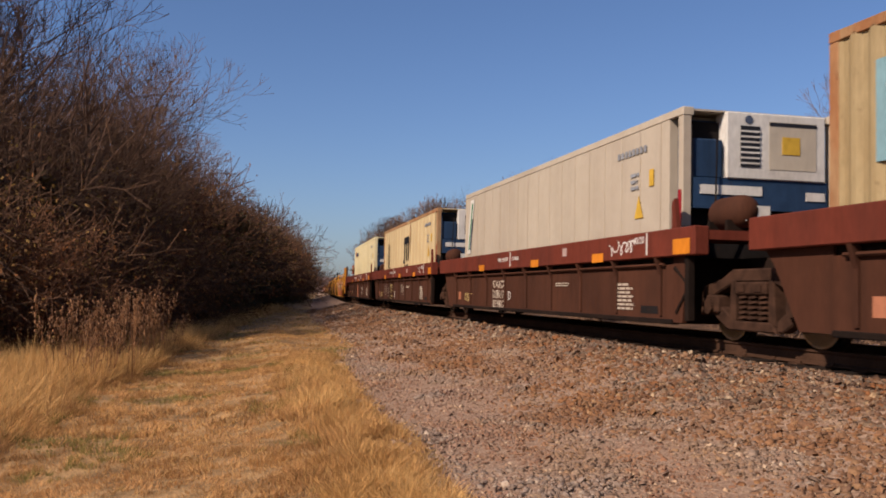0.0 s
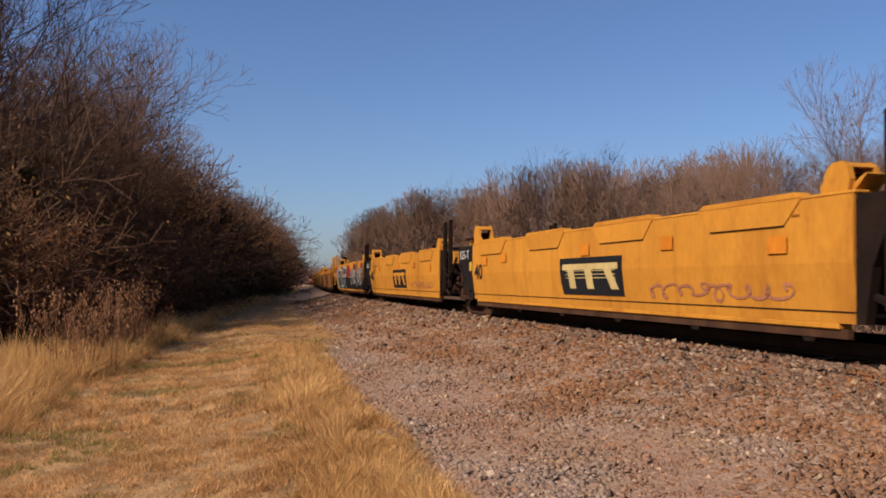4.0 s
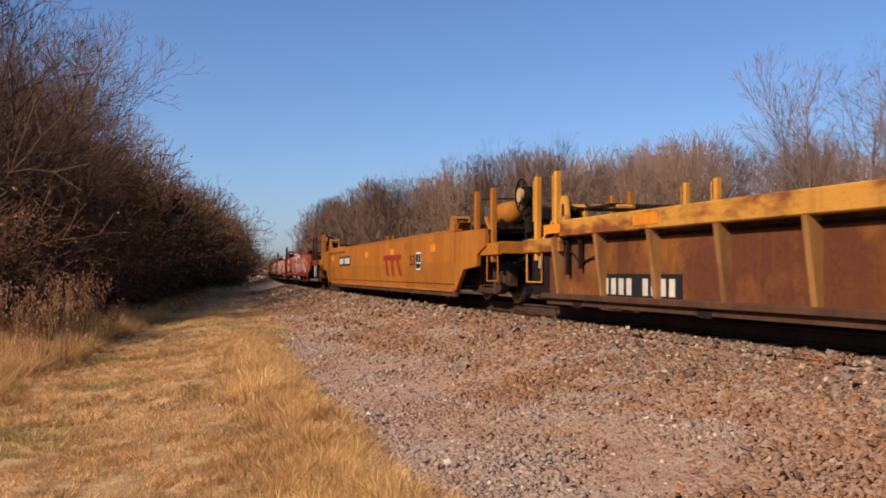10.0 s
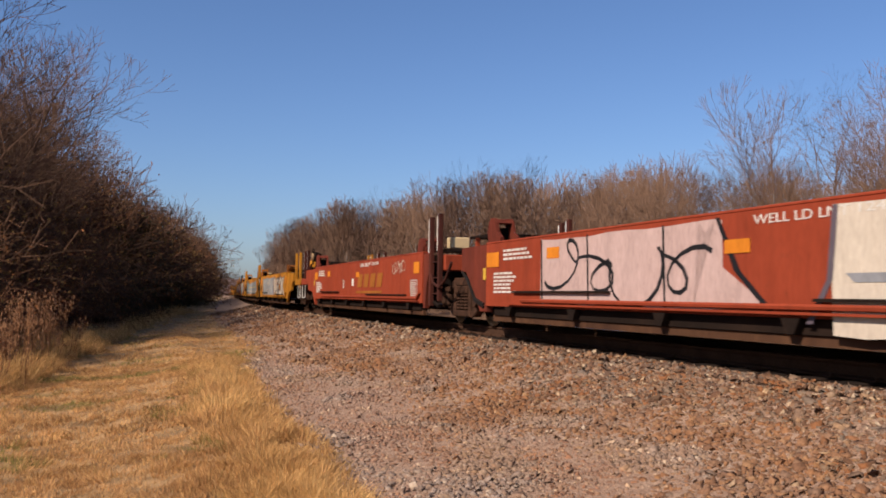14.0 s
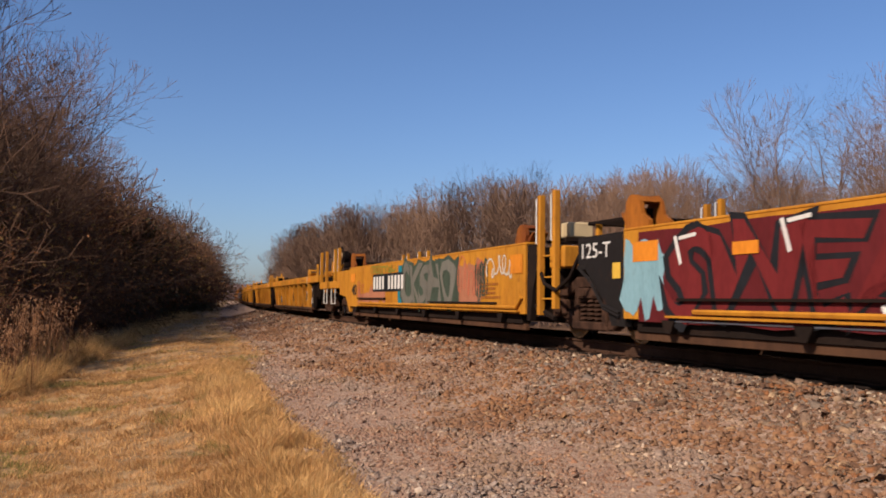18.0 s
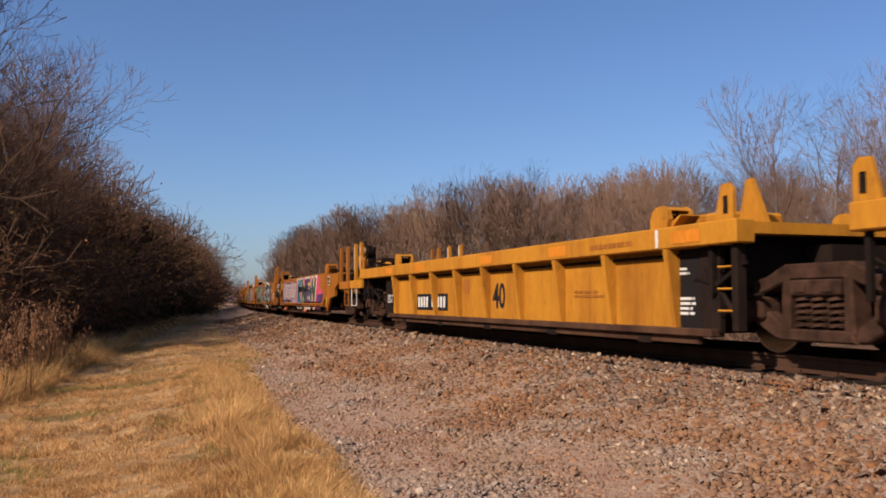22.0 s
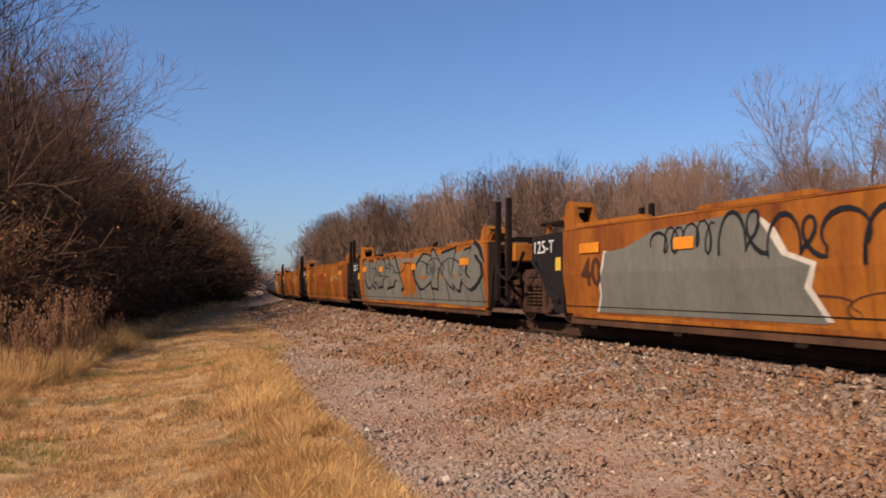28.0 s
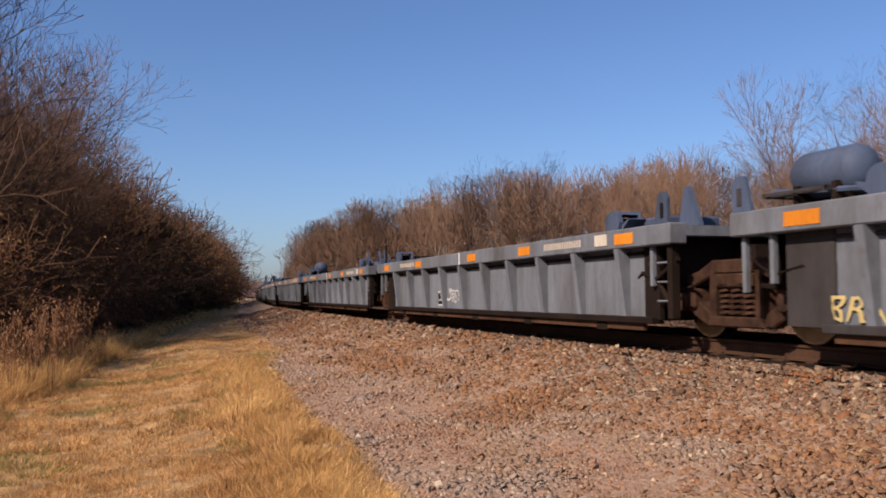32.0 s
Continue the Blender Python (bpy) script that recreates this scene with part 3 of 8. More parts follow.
# grass
def blades(rng, roots, heights, widths, turn, lean=1.5):
    """Grass blades: thin slips, leaning the way of their clump."""
    n = len(roots)
    a = turn + rng.normal(0, 0.9, n)
    d = np.stack([np.cos(a), np.sin(a), np.zeros(n)], 1)
    b = rng.uniform(0, 2 * np.pi, n)
    t = np.stack([np.cos(b), np.sin(b), np.zeros(n)], 1)
    ln = (rng.random(n) ** 1.3 * lean)[:, None] * heights[:, None]
    up = np.array([0, 0, 1.0])
    w = widths[:, None]
    b0, b1 = roots - t * w, roots + t * w
    tip = roots + d * ln + up * heights[:, None] * rng.uniform(0.55, 1.0, n)[:, None]
    v = np.stack([b0, b1, tip], 1).reshape(-1, 3)
    return v, np.arange(n * 3).reshape(-1, 3)


def sow(name, label, bands, seed):
    """A carpet of grass, taller along the gravel and before the thicket, short and thin on the path between."""
    rng = np.random.default_rng(seed)
    vs, fs, ms, base = [], [], [], 0
    for s0, s1, u0, u1, count, w in bands:
        roots, hs, turns, kind = [], [], [], []
        for s, u, q in zip(rng.uniform(s0, s1, count), rng.uniform(u0, u1, count), rng.random(count)):
            a, b, c = noise.noise((s * 0.8, u * 0.8, 2.2)), noise.noise((s * 2.3, u * 2.3, 9)), noise.noise((s * 6.5, u * 6.5, 14))
            e = gravel_edge(s)
            if u < e + 0.22 * b - 0.15 * q:
                continue
            rim = math.exp(-((u - e - 0.45 - 0.25 * a) / 0.5) ** 2) * (1 - step(16, 21, s))
            wild = step(-0.35, 0.45, u - (9.2 - 0.09 * (s - 12.7)) + 0.3 * a)
            if q > 0.55 + 0.5 * b + 0.5 * c + 0.6 * rim + 0.5 * wild:
                continue
            x, y, th = track_point(s, u)
            roots.append((x, y, ground_z(s, u) - 0.012))
            h = 0.075 + 0.05 * a + 0.04 * b + rim * (0.11 + 0.1 * b) + wild * (0.42 + 0.25 * b)
            hs.append(max(h, 0.03) * (0.55 + 0.8 * max(c + 0.35, 0)) * rng.uniform(0.6, 1.25))
            turns.append(9 * noise.noise((s * 1.5, u * 1.5, 21)))
            g = noise.noise((s * 0.9, u * 0.9, 33)) + 0.5 * c
            green = (not rim > 0.5) and wild < 0.3 and g > 0.3 and q < 0.5
            kind.append(2 if green else 0 if rng.random() < 0.25 + 0.65 * max(rim, wild) + 0.4 * a else 1)
        if roots:
            v, f = blades(rng, np.array(roots), np.array(hs), np.full(len(hs), w) * rng.uniform(0.6, 1.3, len(hs)), np.array(turns))
            vs.append(v)
            fs.append(f + base)
            ms.append(np.array(kind, np.int32))
            base += len(v)
    me = quick_mesh(name, np.concatenate(vs), np.concatenate(fs))
    for m in (STRAW_GRASS, PATH_GRASS, GREEN_GRASS):
        me.materials.append(m)
    me.polygons.foreach_set("material_index", np.concatenate(ms))
    return tagged(new(name, me), label, "grass", kind="stuff")


sow("dry_grass", "golden dead grass with short trodden tracks and green tufts", (
    (-6, 2.5, 5.3, 10.5, 40000, 0.007), (2.5, 9, 5.3, 9.8, 190000, 0.004), (9, 18, 5.0, 11.5, 190000, 0.006), (18, 30, 4.2, 11.0, 70000, 0.009), (30, 60, 3.6, 8.0, 14000, 0.014)), 21)


# ---- the train ----
def facing(y, z, x=-1.536):
    """The pose of a flat mark on the side that faces the viewer: its own x runs back along the wagon, its y upwards."""
    return Matrix(((0, 0, -1, x), (-1, 0, 0, y), (0, 1, 0, z), (0, 0, 0, 1)))


TEXTS = {}


def letters(text, swell=0.0, depth=0.002):
    """Mesh data of a line of letters, one unit wide and one high from its lower left corner."""
    key = (text, swell)
    if key not in TEXTS:
        cu = bpy.data.curves.new("letters", "FONT")
        cu.space_character = 0.9 if swell > 0.02 else 1.0
        cu.body, cu.extrude, cu.offset, cu.resolution_u, cu.size = text, 0.002, swell, 3, 1.0
        ob = bpy.data.objects.new("letters", cu)
        me = bpy.data.meshes.new_from_object(ob)
        bpy.data.objects.remove(ob)
        bpy.data.curves.remove(cu)
        co = np.empty(len(me.vertices) * 3)
        me.vertices.foreach_get("co", co)
        co = co.reshape(-1, 3)
        lo, hi = co.min(0), co.max(0)
        co[:, 0] = (co[:, 0] - lo[0]) / (hi[0] - lo[0])
        co[:, 1] = (co[:, 1] - lo[1]) / (hi[1] - lo[1])
        me.vertices.foreach_set("co", co.ravel())
        TEXTS[key] = me
    return TEXTS[key]


LIFT = [0]
KINK = [False]        # whether the side being painted folds inwards below


def fold(bm, mesh=None):
    """Lays paint over the fold of a side that leans in below 0.8 m."""
    if mesh is not None:
        bm = bmesh.new()
        bm.from_mesh(mesh)
    if KINK[0]:
        if mesh is not None or len(bm.faces) < 40:
            bmesh.ops.bisect_plane(bm, geom=bm.verts[:] + bm.edges[:] + bm.faces[:], plane_co=(0, 0, 0.8), plane_no=(0, 0, 1))
        for v in bm.verts:
            if v.co.z < 0.8:
                v.co.x += (0.8 - v.co.z) * 0.1293
    if mesh is not None:
        bm.to_mesh(mesh)
        bm.free()
    return bm


def onto(x, top):
    """Paint that belongs on the folded lower side starts from the plane of the upper side."""
    return -1.5335 if KINK[0] and x > -1.53 and top <= 0.86 else x


def sway(me, text):
    """Bends a line of letters as a spray can would: uneven heights, leaning and swelling strokes."""
    n, ph = len(text), sum(ord(c) for c in text) % 7
    for v in me.vertices:
        x, y = v.co.x, v.co.y
        y += (y - 0.5) * 0.13 * math.sin(5.6 * x * n + ph * 2) + 0.03 * math.sin(3.1 * x * n + ph)
        x += 0.2 / n * math.sin(4.2 * y + ph + 2.2 * x * n)
        v.co.x, v.co.y = x, y


def sign(u, text, y0, y1, z0, z1, mat, x=-1.536, swell=0.0, name="lettering", lean=0.0, label=""):
    """Letters painted on the side from y0 (their start) to y1, between the heights z0 and z1."""
    me = letters(text, swell).copy()
    me.materials.append(mat)
    LIFT[0] += 1
    if name == "graffiti" and len(text) > 1:
        sway(me, text)
    x = onto(x, z1)
    m = facing(y0, z0, x - 0.0002 * (LIFT[0] % 7))
    m = m @ Matrix(((y0 - y1, lean, 0, 0), (0, z1 - z0, 0, 0), (0, 0, 1, 0), (0, 0, 0, 1)))
    me.transform(m)
    fold(None, me)
    return piece(name, me, None, u, label)


def patch(u, pts, mat, x=-1.534, name="graffiti", label=""):
    """A flat painted field with the outline pts in (y, z)."""
    LIFT[0] += 1
    d = 0.0002 * (LIFT[0] % 7)
    x = onto(x, max(z for y, z in pts))
    return part(name, fold(plate(pts, x - d - 0.0015, x - d + 0.0005)), mat, u, label)


def field(u, y0, y1, z0, z1, mat, wild=0.06, x=-1.5335, name="graffiti", label="", seed=1, n=9):
    """A painted field with an uneven edge."""
    r = random.Random(seed)
    pts = [(y0 + (y1 - y0) * i / n, z1 - r.random() * wild) for i in range(n + 1)]
    pts += [(y1 - r.random() * wild * 0.5, z1 + (z0 - z1) * k / 4) for k in (1, 2, 3)]
    pts += [(y1 + (y0 - y1) * i / n, z0 + r.random() * wild) for i in range(n + 1)]
    pts += [(y0 + r.random() * wild * 0.5, z0 + (z1 - z0) * k / 4) for k in (1, 2, 3)]
    return patch(u, pts, mat, x, name, label)


def bubble(u, text, y0, y1, z0, z1, fill, edge, swell=0.035, grow=0.045, lean=0.0, label="", x=-1.536):
    """Fat spray-painted letters with an outline."""
    dy, dz = abs(y1 - y0) / max(len(text), 1) * 0.12, (z1 - z0) * 0.08
    sign(u, text, y0 + dy, y1 - dy, z0 - dz, z1 + dz, edge, x, swell + grow, "graffiti", lean, label)
    sign(u, text, y0, y1, z0, z1, fill, x - 0.002, swell, "graffiti", lean, label)


def bars(u, n, y0, y1, z0, z1, mat, x=-1.537, name="marking", fill=0.68, label="", gaps=()):
    """A row of plain bars in place of characters."""
    bm = bmesh.new()
    p = (y1 - y0) / n
    for i in range(n):
        if i not in gaps:
            a = y0 + p * i
            box(x - 0.002, x, min(a, a + p * fill), max(a, a + p * fill), z0, z1, 0, bm)
    return part(name, fold(bm), mat, u, label)


def lines(u, rows, y0, y1, z0, z1, mat, x=-1.537, seed=3, name="small_print"):
    """Small print: plain bars, row over row."""
    r = random.Random(seed)
    bm = bmesh.new()
    h = (z1 - z0) / rows
    for k in range(rows):
        a, end = y0, y1 - (y1 - y0) * r.uniform(0, 0.35)
        while (a - end) * (y0 - y1) > 0:
            w = min(r.uniform(0.08, 0.22), abs(a - end))
            b = a + math.copysign(w, y1 - y0)
            box(x - 0.002, x, min(a, b), max(a, b), z0 + h * k, z0 + h * k + h * 0.55, 0, bm)
            a = b + math.copysign(0.03, y1 - y0)
            if w < 0.02:
                break
    return part(name, bm, mat, u)


def strokes(u, y0, y1, z0, z1, mat, n=5, w=0.03, seed=1, x=-1.539, name="graffiti", loops=1.6):
    """A scrawled tag: swinging strokes of a spray can or a paint pen."""
    x = onto(x, z1)
    r = random.Random(seed)
    pitch, mid, half = (y1 - y0) / n, (z0 + z1) / 2, (z1 - z0) / 2
    pts, a = [], r.uniform(0, 6.28)
    for k in range(n):
        ry, rz, lift, turns = abs(pitch) * r.uniform(0.3, 0.62), half * r.uniform(0.55, 0.95), half * r.uniform(-0.22, 0.22), r.uniform(0.75, loops)
        way = r.choice((1, 1, -1))
        for i in range(14):
            a += way * turns * 6.283 / 14
            f = math.sin(math.pi * (i + 0.5) / 14) ** 0.5
            pts.append((y0 + pitch * (k + (i + 0.5) / 14) + ry * math.cos(a) * f, mid + lift + rz * math.sin(a) * (0.6 + 0.4 * f)))
    bm = bmesh.new()
    rails = []
    for i, (y, z) in enumerate(pts):
        p, q = pts[max(i - 1, 0)], pts[min(i + 1, len(pts) - 1)]
        d = max(math.hypot(q[0] - p[0], q[1] - p[1]), 1e-4)
        ww = w * (0.5 + 0.12 * math.sin(i * 0.7 + seed))
        ny, nz = -(q[1] - p[1]) / d * ww, (q[0] - p[0]) / d * ww
        rails.append((bm.verts.new((x, y + ny, z + nz)), bm.verts.new((x, y - ny, z - nz))))
    for (p, q), (v, t) in zip(rails, rails[1:]):
        bm.faces.new((p, v, t, q))
    return part(name, fold(bm), mat, u)


def star(u, y, z, r, mat, x=-1.538):
    pts = [(y + math.sin(k * math.pi / 5) * (r if k % 2 == 0 else r * 0.42), z + math.cos(k * math.pi / 5) * (r if k % 2 == 0 else r * 0.42)) for k in range(10)]
    return patch(u, pts, mat, x, "graffiti", "painted five-pointed star")


def reflector(u, y, z, w=0.4, h=0.16, mat=None, x=-1.538):
    return part("reflector", box(x - 0.003, x, y - w / 2, y + w / 2, z - h / 2, z + h / 2), mat or ORANGE, u, "orange reflective sheet")


# ---- running gear: meshes shared by all wagons ----
def mesh_of(bm, mat):
    me = bpy.data.meshes.new("running gear")
    bm.to_mesh(me)
    bm.free()
    me.materials.append(mat)
    return me


bm = plate([(-1.23, 0.58), (-1.14, 0.72), (-0.72, 0.8), (-0.44, 0.92), (0.44, 0.92), (0.72, 0.8), (1.14, 0.72), (1.23, 0.58), (1.1, 0.52), (0.72, 0.65), (0.38, 0.76), (-0.38, 0.76), (-0.72, 0.65), (-1.1, 0.52)], -0.1, 0.1)
for w in (-1, 1):
    plate([(w * 1.12, 0.52), (w * 0.93, 0.56), (w * 0.5, 0.31), (w * 0.44, 0.17), (w * 0.6, 0.17), (w * 1.08, 0.4)], -0.08, 0.08, bm)
    plate([(w * 0.5, 0.24), (w * 0.36, 0.24), (w * 0.36, 0.8), (w * 0.46, 0.8)], -0.11, 0.11, bm)
    plate([(w * 1.25, 0.33), (w * 1.07, 0.33), (w * 1.04, 0.62), (w * 1.23, 0.62)], -0.09, 0.09, bm)
plate([(-0.52, 0.16), (0.52, 0.16), (0.46, 0.28), (-0.46, 0.28)], -0.12, 0.12, bm)
bmesh.ops.bevel(bm, geom=[e for e in bm.edges if abs(e.verts[0].co.x - e.verts[1].co.x) < 0.01], offset=0.018, segments=1, affect="EDGES")
SIDE_FRAME = mesh_of(bm, TRUCK)
bm = bmesh.new()
box(-0.14, 0.12, -0.17, 0.17, 0.36, 0.6, 0.03, bm)
disc((-0.15, 0, 0.45), "x", 0.1, 0.06, 14, bm)
AXLE_BOX = mesh_of(bm, TRUCK)
bm = bmesh.new()
for y in (-0.22, 0.0, 0.22):
    n = 40
    tube([(-0.03 + 0.085 * math.cos(0.785 * k), y + 0.085 * math.sin(0.785 * k), 0.29 + 0.31 * k / n) for k in range(n + 1)], 0.021, 4, bm)
SPRING = mesh_of(bm, TRUCK)
bm = box(-0.13, 0.1, -0.34, 0.34, 0.6, 0.76, 0.02)
for w in (-1, 1):
    plate([(w * 0.1, 0.64), (w * 0.26, 0.64), (w * 0.26, 0.72), (w * 0.1, 0.72)], -0.145, -0.13, bm)
BOLSTER_END = mesh_of(bm, TRUCK)
bm = turned([(-0.07, 0.1), (-0.07, 0.2), (-0.02, 0.24), (-0.02, 0.36), (-0.06, 0.38), (-0.06, 0.42), (0.06, 0.425), (0.06, 0.46), (0.09, 0.46), (0.09, 0.38), (0.03, 0.36), (0.03, 0.22), (0.07, 0.1)], (0, 0, 0), 20)
WHEEL_DISC = mesh_of(bm, WHEEL)
bm = turned([(-0.064, 0.395), (-0.062, 0.423), (0.058, 0.428), (0.058, 0.40)], (0, 0, 0), 20)
WHEEL_TREAD = mesh_of(bm, TREAD)
bm = box(-0.95, 0.95, -0.24, 0.24, 0.5, 0.78, 0.04)
disc((0, 0, 0.82), "z", 0.22, 0.1, 16, bm)
for y in (-0.91, 0.91):
    disc((0, y, 0.43), "x", 0.08, 2.1, 12, bm)
    box(-0.8, 0.8, y * 0.55 - 0.05, y * 0.55 + 0.05, 0.3, 0.4, 0, bm)
BOLSTER = mesh_of(bm, DARK)


def truck(u, y):
    """A two-axle truck under a wagon, its pivot at y."""
    t = piece("truck", BOLSTER, None, u, "dusty brown cast steel two-axle truck", pose(0, y, 0))
    for s in (-1, 1):
        m = pose(s * 1.02, 0, 0, 0, 0, 0 if s < 0 else 180)
        for nm_, me in (("side_frame", SIDE_FRAME), ("spring", SPRING), ("bolster_end", BOLSTER_END))[:3 if s < 0 else 1]:
            piece(nm_, me, None, t, "", m)
        for a in (-0.91, 0.91):
            piece("axle_box", AXLE_BOX, None, t, "", m @ Matrix.Translation((0, a, 0)))
            piece("wheel", WHEEL_DISC, None, t, "", pose(s * 0.77, a, 0.43, 0, 0, 0 if s < 0 else 180))
            if s < 0:
                piece("tread", WHEEL_TREAD, None, t, "polished steel wheel tread", pose(s * 0.77, a, 0.43, 0, 0, 0 if s < 0 else 180))
    return t


def grating(u, x0, x1, y0, y1, z, mat, name="walkway"):
    bm = bmesh.new()
    box(x0, x1, y0, y0 + 0.04, z - 0.05, z, 0, bm)
    box(x0, x1, y1 - 0.04, y1, z - 0.05, z, 0, bm)
    n = int((x1 - x0) / 0.09)
    for i in range(n + 1):
        x = x0 + (x1 - x0 - 0.03) * i / n
        box(x, x + 0.03, y0, y1, z - 0.035, z - 0.004, 0, bm)
    return part(name, bm, mat, u)


def horn(u, s, y, mat, z=1.45, h=0.42, w=0.52, flip=1):
    """A container guide on the top corner of a well."""
    pts = [(y, z), (y - flip * 0.03, z + h * 0.4), (y + flip * 0.01, z + h * 0.82), (y + flip * 0.1, z + h), (y + flip * 0.22, z + h * 0.98), (y + flip * 0.31, z + h * 0.8), (y + flip * 0.36, z + h * 0.4), (y + flip * w, z + 0.08), (y + flip * w, z)]
    bm = plate(pts, s * 1.46 - 0.03, s * 1.46 + 0.03)
    plate(pts, s * 1.16 - 0.02, s * 1.16 + 0.02, bm)
    plate([(y + flip * 0.02, z + h * 0.8), (y + flip * 0.1, z + h * 0.97), (y + flip * 0.22, z + h * 0.95), (y + flip * 0.3, z + h * 0.78), (y + flip * 0.27, z + h * 0.74), (y + flip * 0.2, z + h * 0.88), (y + flip * 0.11, z + h * 0.9), (y + flip * 0.05, z + h * 0.76)], s * 1.16, s * 1.46, bm)
    plate([(y - flip * 0.02, z), (y - flip * 0.2, z + h * 0.5), (y - flip * 0.18, z + h * 0.54), (y + flip * 0.02, z + h * 0.2)], s * 1.18, s * 1.44, bm)
    g = part("container_guide", bm, mat, u)
    if s < 0:
        part("guide_mouth", plate([(y + flip * 0.1, z + 0.03), (y + flip * 0.1, z + h * 0.62), (y + flip * 0.13, z + h * 0.62), (y + flip * 0.13, z + 0.03)], s * 1.15, s * 1.41), DARK, g)
    return g


def stake(u, x, y, z0, z1, mat, bracket=None):
    """A tall end post, with a bent grab iron beside it."""
    p = part("end_post", box(x - 0.045, x + 0.045, y - 0.05, y + 0.05, z0, z1, 0.008), mat, u)
    if bracket:
        part("grab_iron", tube([(x - 0.02, y + 0.05, z1 - 0.75), (x - 0.02, y + 0.13, z1 - 0.72), (x - 0.02, y + 0.13, z1 - 0.05), (x - 0.02, y + 0.05, z1 - 0.03)], 0.014, 5), bracket, u)
    return p


def ladder(u, x, y0, y1, zs, mat):
    for z in zs:
        part("ladder_rung", tube([(x, y0, z), (x, y1, z)], 0.014, 5), mat, u)


def coupler(u, y, way):
    """A coupler with its knuckle, its draft beam and a hanging air hose."""
    bm = box(-0.09, 0.09, min(y, y + way * 0.75), max(y, y + way * 0.75), 0.72, 0.94, 0.02)
    e = y + way * 0.75
    box(-0.2, -0.02, min(e, e + way * 0.3), max(e, e + way * 0.3), 0.7, 0.98, 0.04, bm)
    box(0.04, 0.2, min(e, e + way * 0.22), max(e, e + way * 0.22), 0.72, 0.96, 0.04, bm)
    c = part("coupler", bm, DARK, u)
    part("air_hose", tube([(-0.35, y, 0.8), (-0.36, y + way * 0.3, 0.6), (-0.25, y + way * 0.6, 0.38), (-0.1, y + way * 0.9, 0.42)], 0.03, 7), BLACK, u)
    return c


def brake_wheel(u, x, y, z, mat, post, side=1):
    """A spoked hand-brake wheel on its gear housing and stand."""
    bm = bmesh.new()
    n = 20
    ring = [(x, y + 0.3 * math.cos(2 * math.pi * k / n), z + 0.3 * math.sin(2 * math.pi * k / n)) for k in range(n + 1)]
    tube(ring, 0.02, 5, bm)
    for k in range(6):
        a = k * math.pi / 3
        tube([(x, y, z), (x, y + 0.3 * math.cos(a), z + 0.3 * math.sin(a))], 0.014, 4, bm)
    disc((x, y, z), "x", 0.07, 0.08, 12, bm)
    w = part("brake_wheel", bm, mat, u)
    part("hub", disc((x - 0.02, y, z), "x", 0.13, 0.06, 14), RUST_EDGE, w)
    part("brake_gear", disc((x + 0.14, y, z - 0.02), "x", 0.19, 0.16, 16), post, u)
    bm = plate([(y - 0.16, 1.0), (y + 0.3, 1.0), (y + 0.2, z - 0.1), (y + 0.14, z + 0.12), (y - 0.12, z + 0.12)], x + 0.2, x + 0.3)
    box(x + 0.1, x + 0.2, y - 0.1, y + 0.12, z - 0.7, z - 0.2, 0.02, bm)
    part("brake_stand", bm, post, u)
    part("brake_chain", tube([(x + 0.12, y + 0.05, z - 0.2), (x + 0.12, y + 0.1, 0.9)], 0.022, 5), DARK, u)
    return w


def air_tank(u, x, y, z, mat, length=0.95, r=0.24, along="y"):
    bm = bmesh.new()
    n = 18
    prof = [(-length / 2, 0.02), (-length / 2 + 0.02, r * 0.55), (-length / 2 + 0.09, r * 0.9), (-length / 2 + 0.16, r), (length / 2 - 0.16, r), (length / 2 - 0.09, r * 0.9), (length / 2 - 0.02, r * 0.55), (length / 2, 0.02)]
    turned(prof, (0, 0, 0), n, bm)
    bmesh.ops.rotate(bm, verts=bm.verts, matrix=Matrix.Rotation(radians(90 if along == "y" else 0), 3, "Z"))
    bmesh.ops.translate(bm, verts=bm.verts, vec=(x, y, z))
    for f in bm.faces:
        f.smooth = True
    t = part("air_tank", bm, mat, u)
    for d in (-length * 0.28, length * 0.28):
        part("tank_bracket", box(x - r - 0.02, x + r + 0.02, y + d - 0.03, y + d + 0.03, z - r - 0.14, z - r * 0.5), DARK, u)
    return t


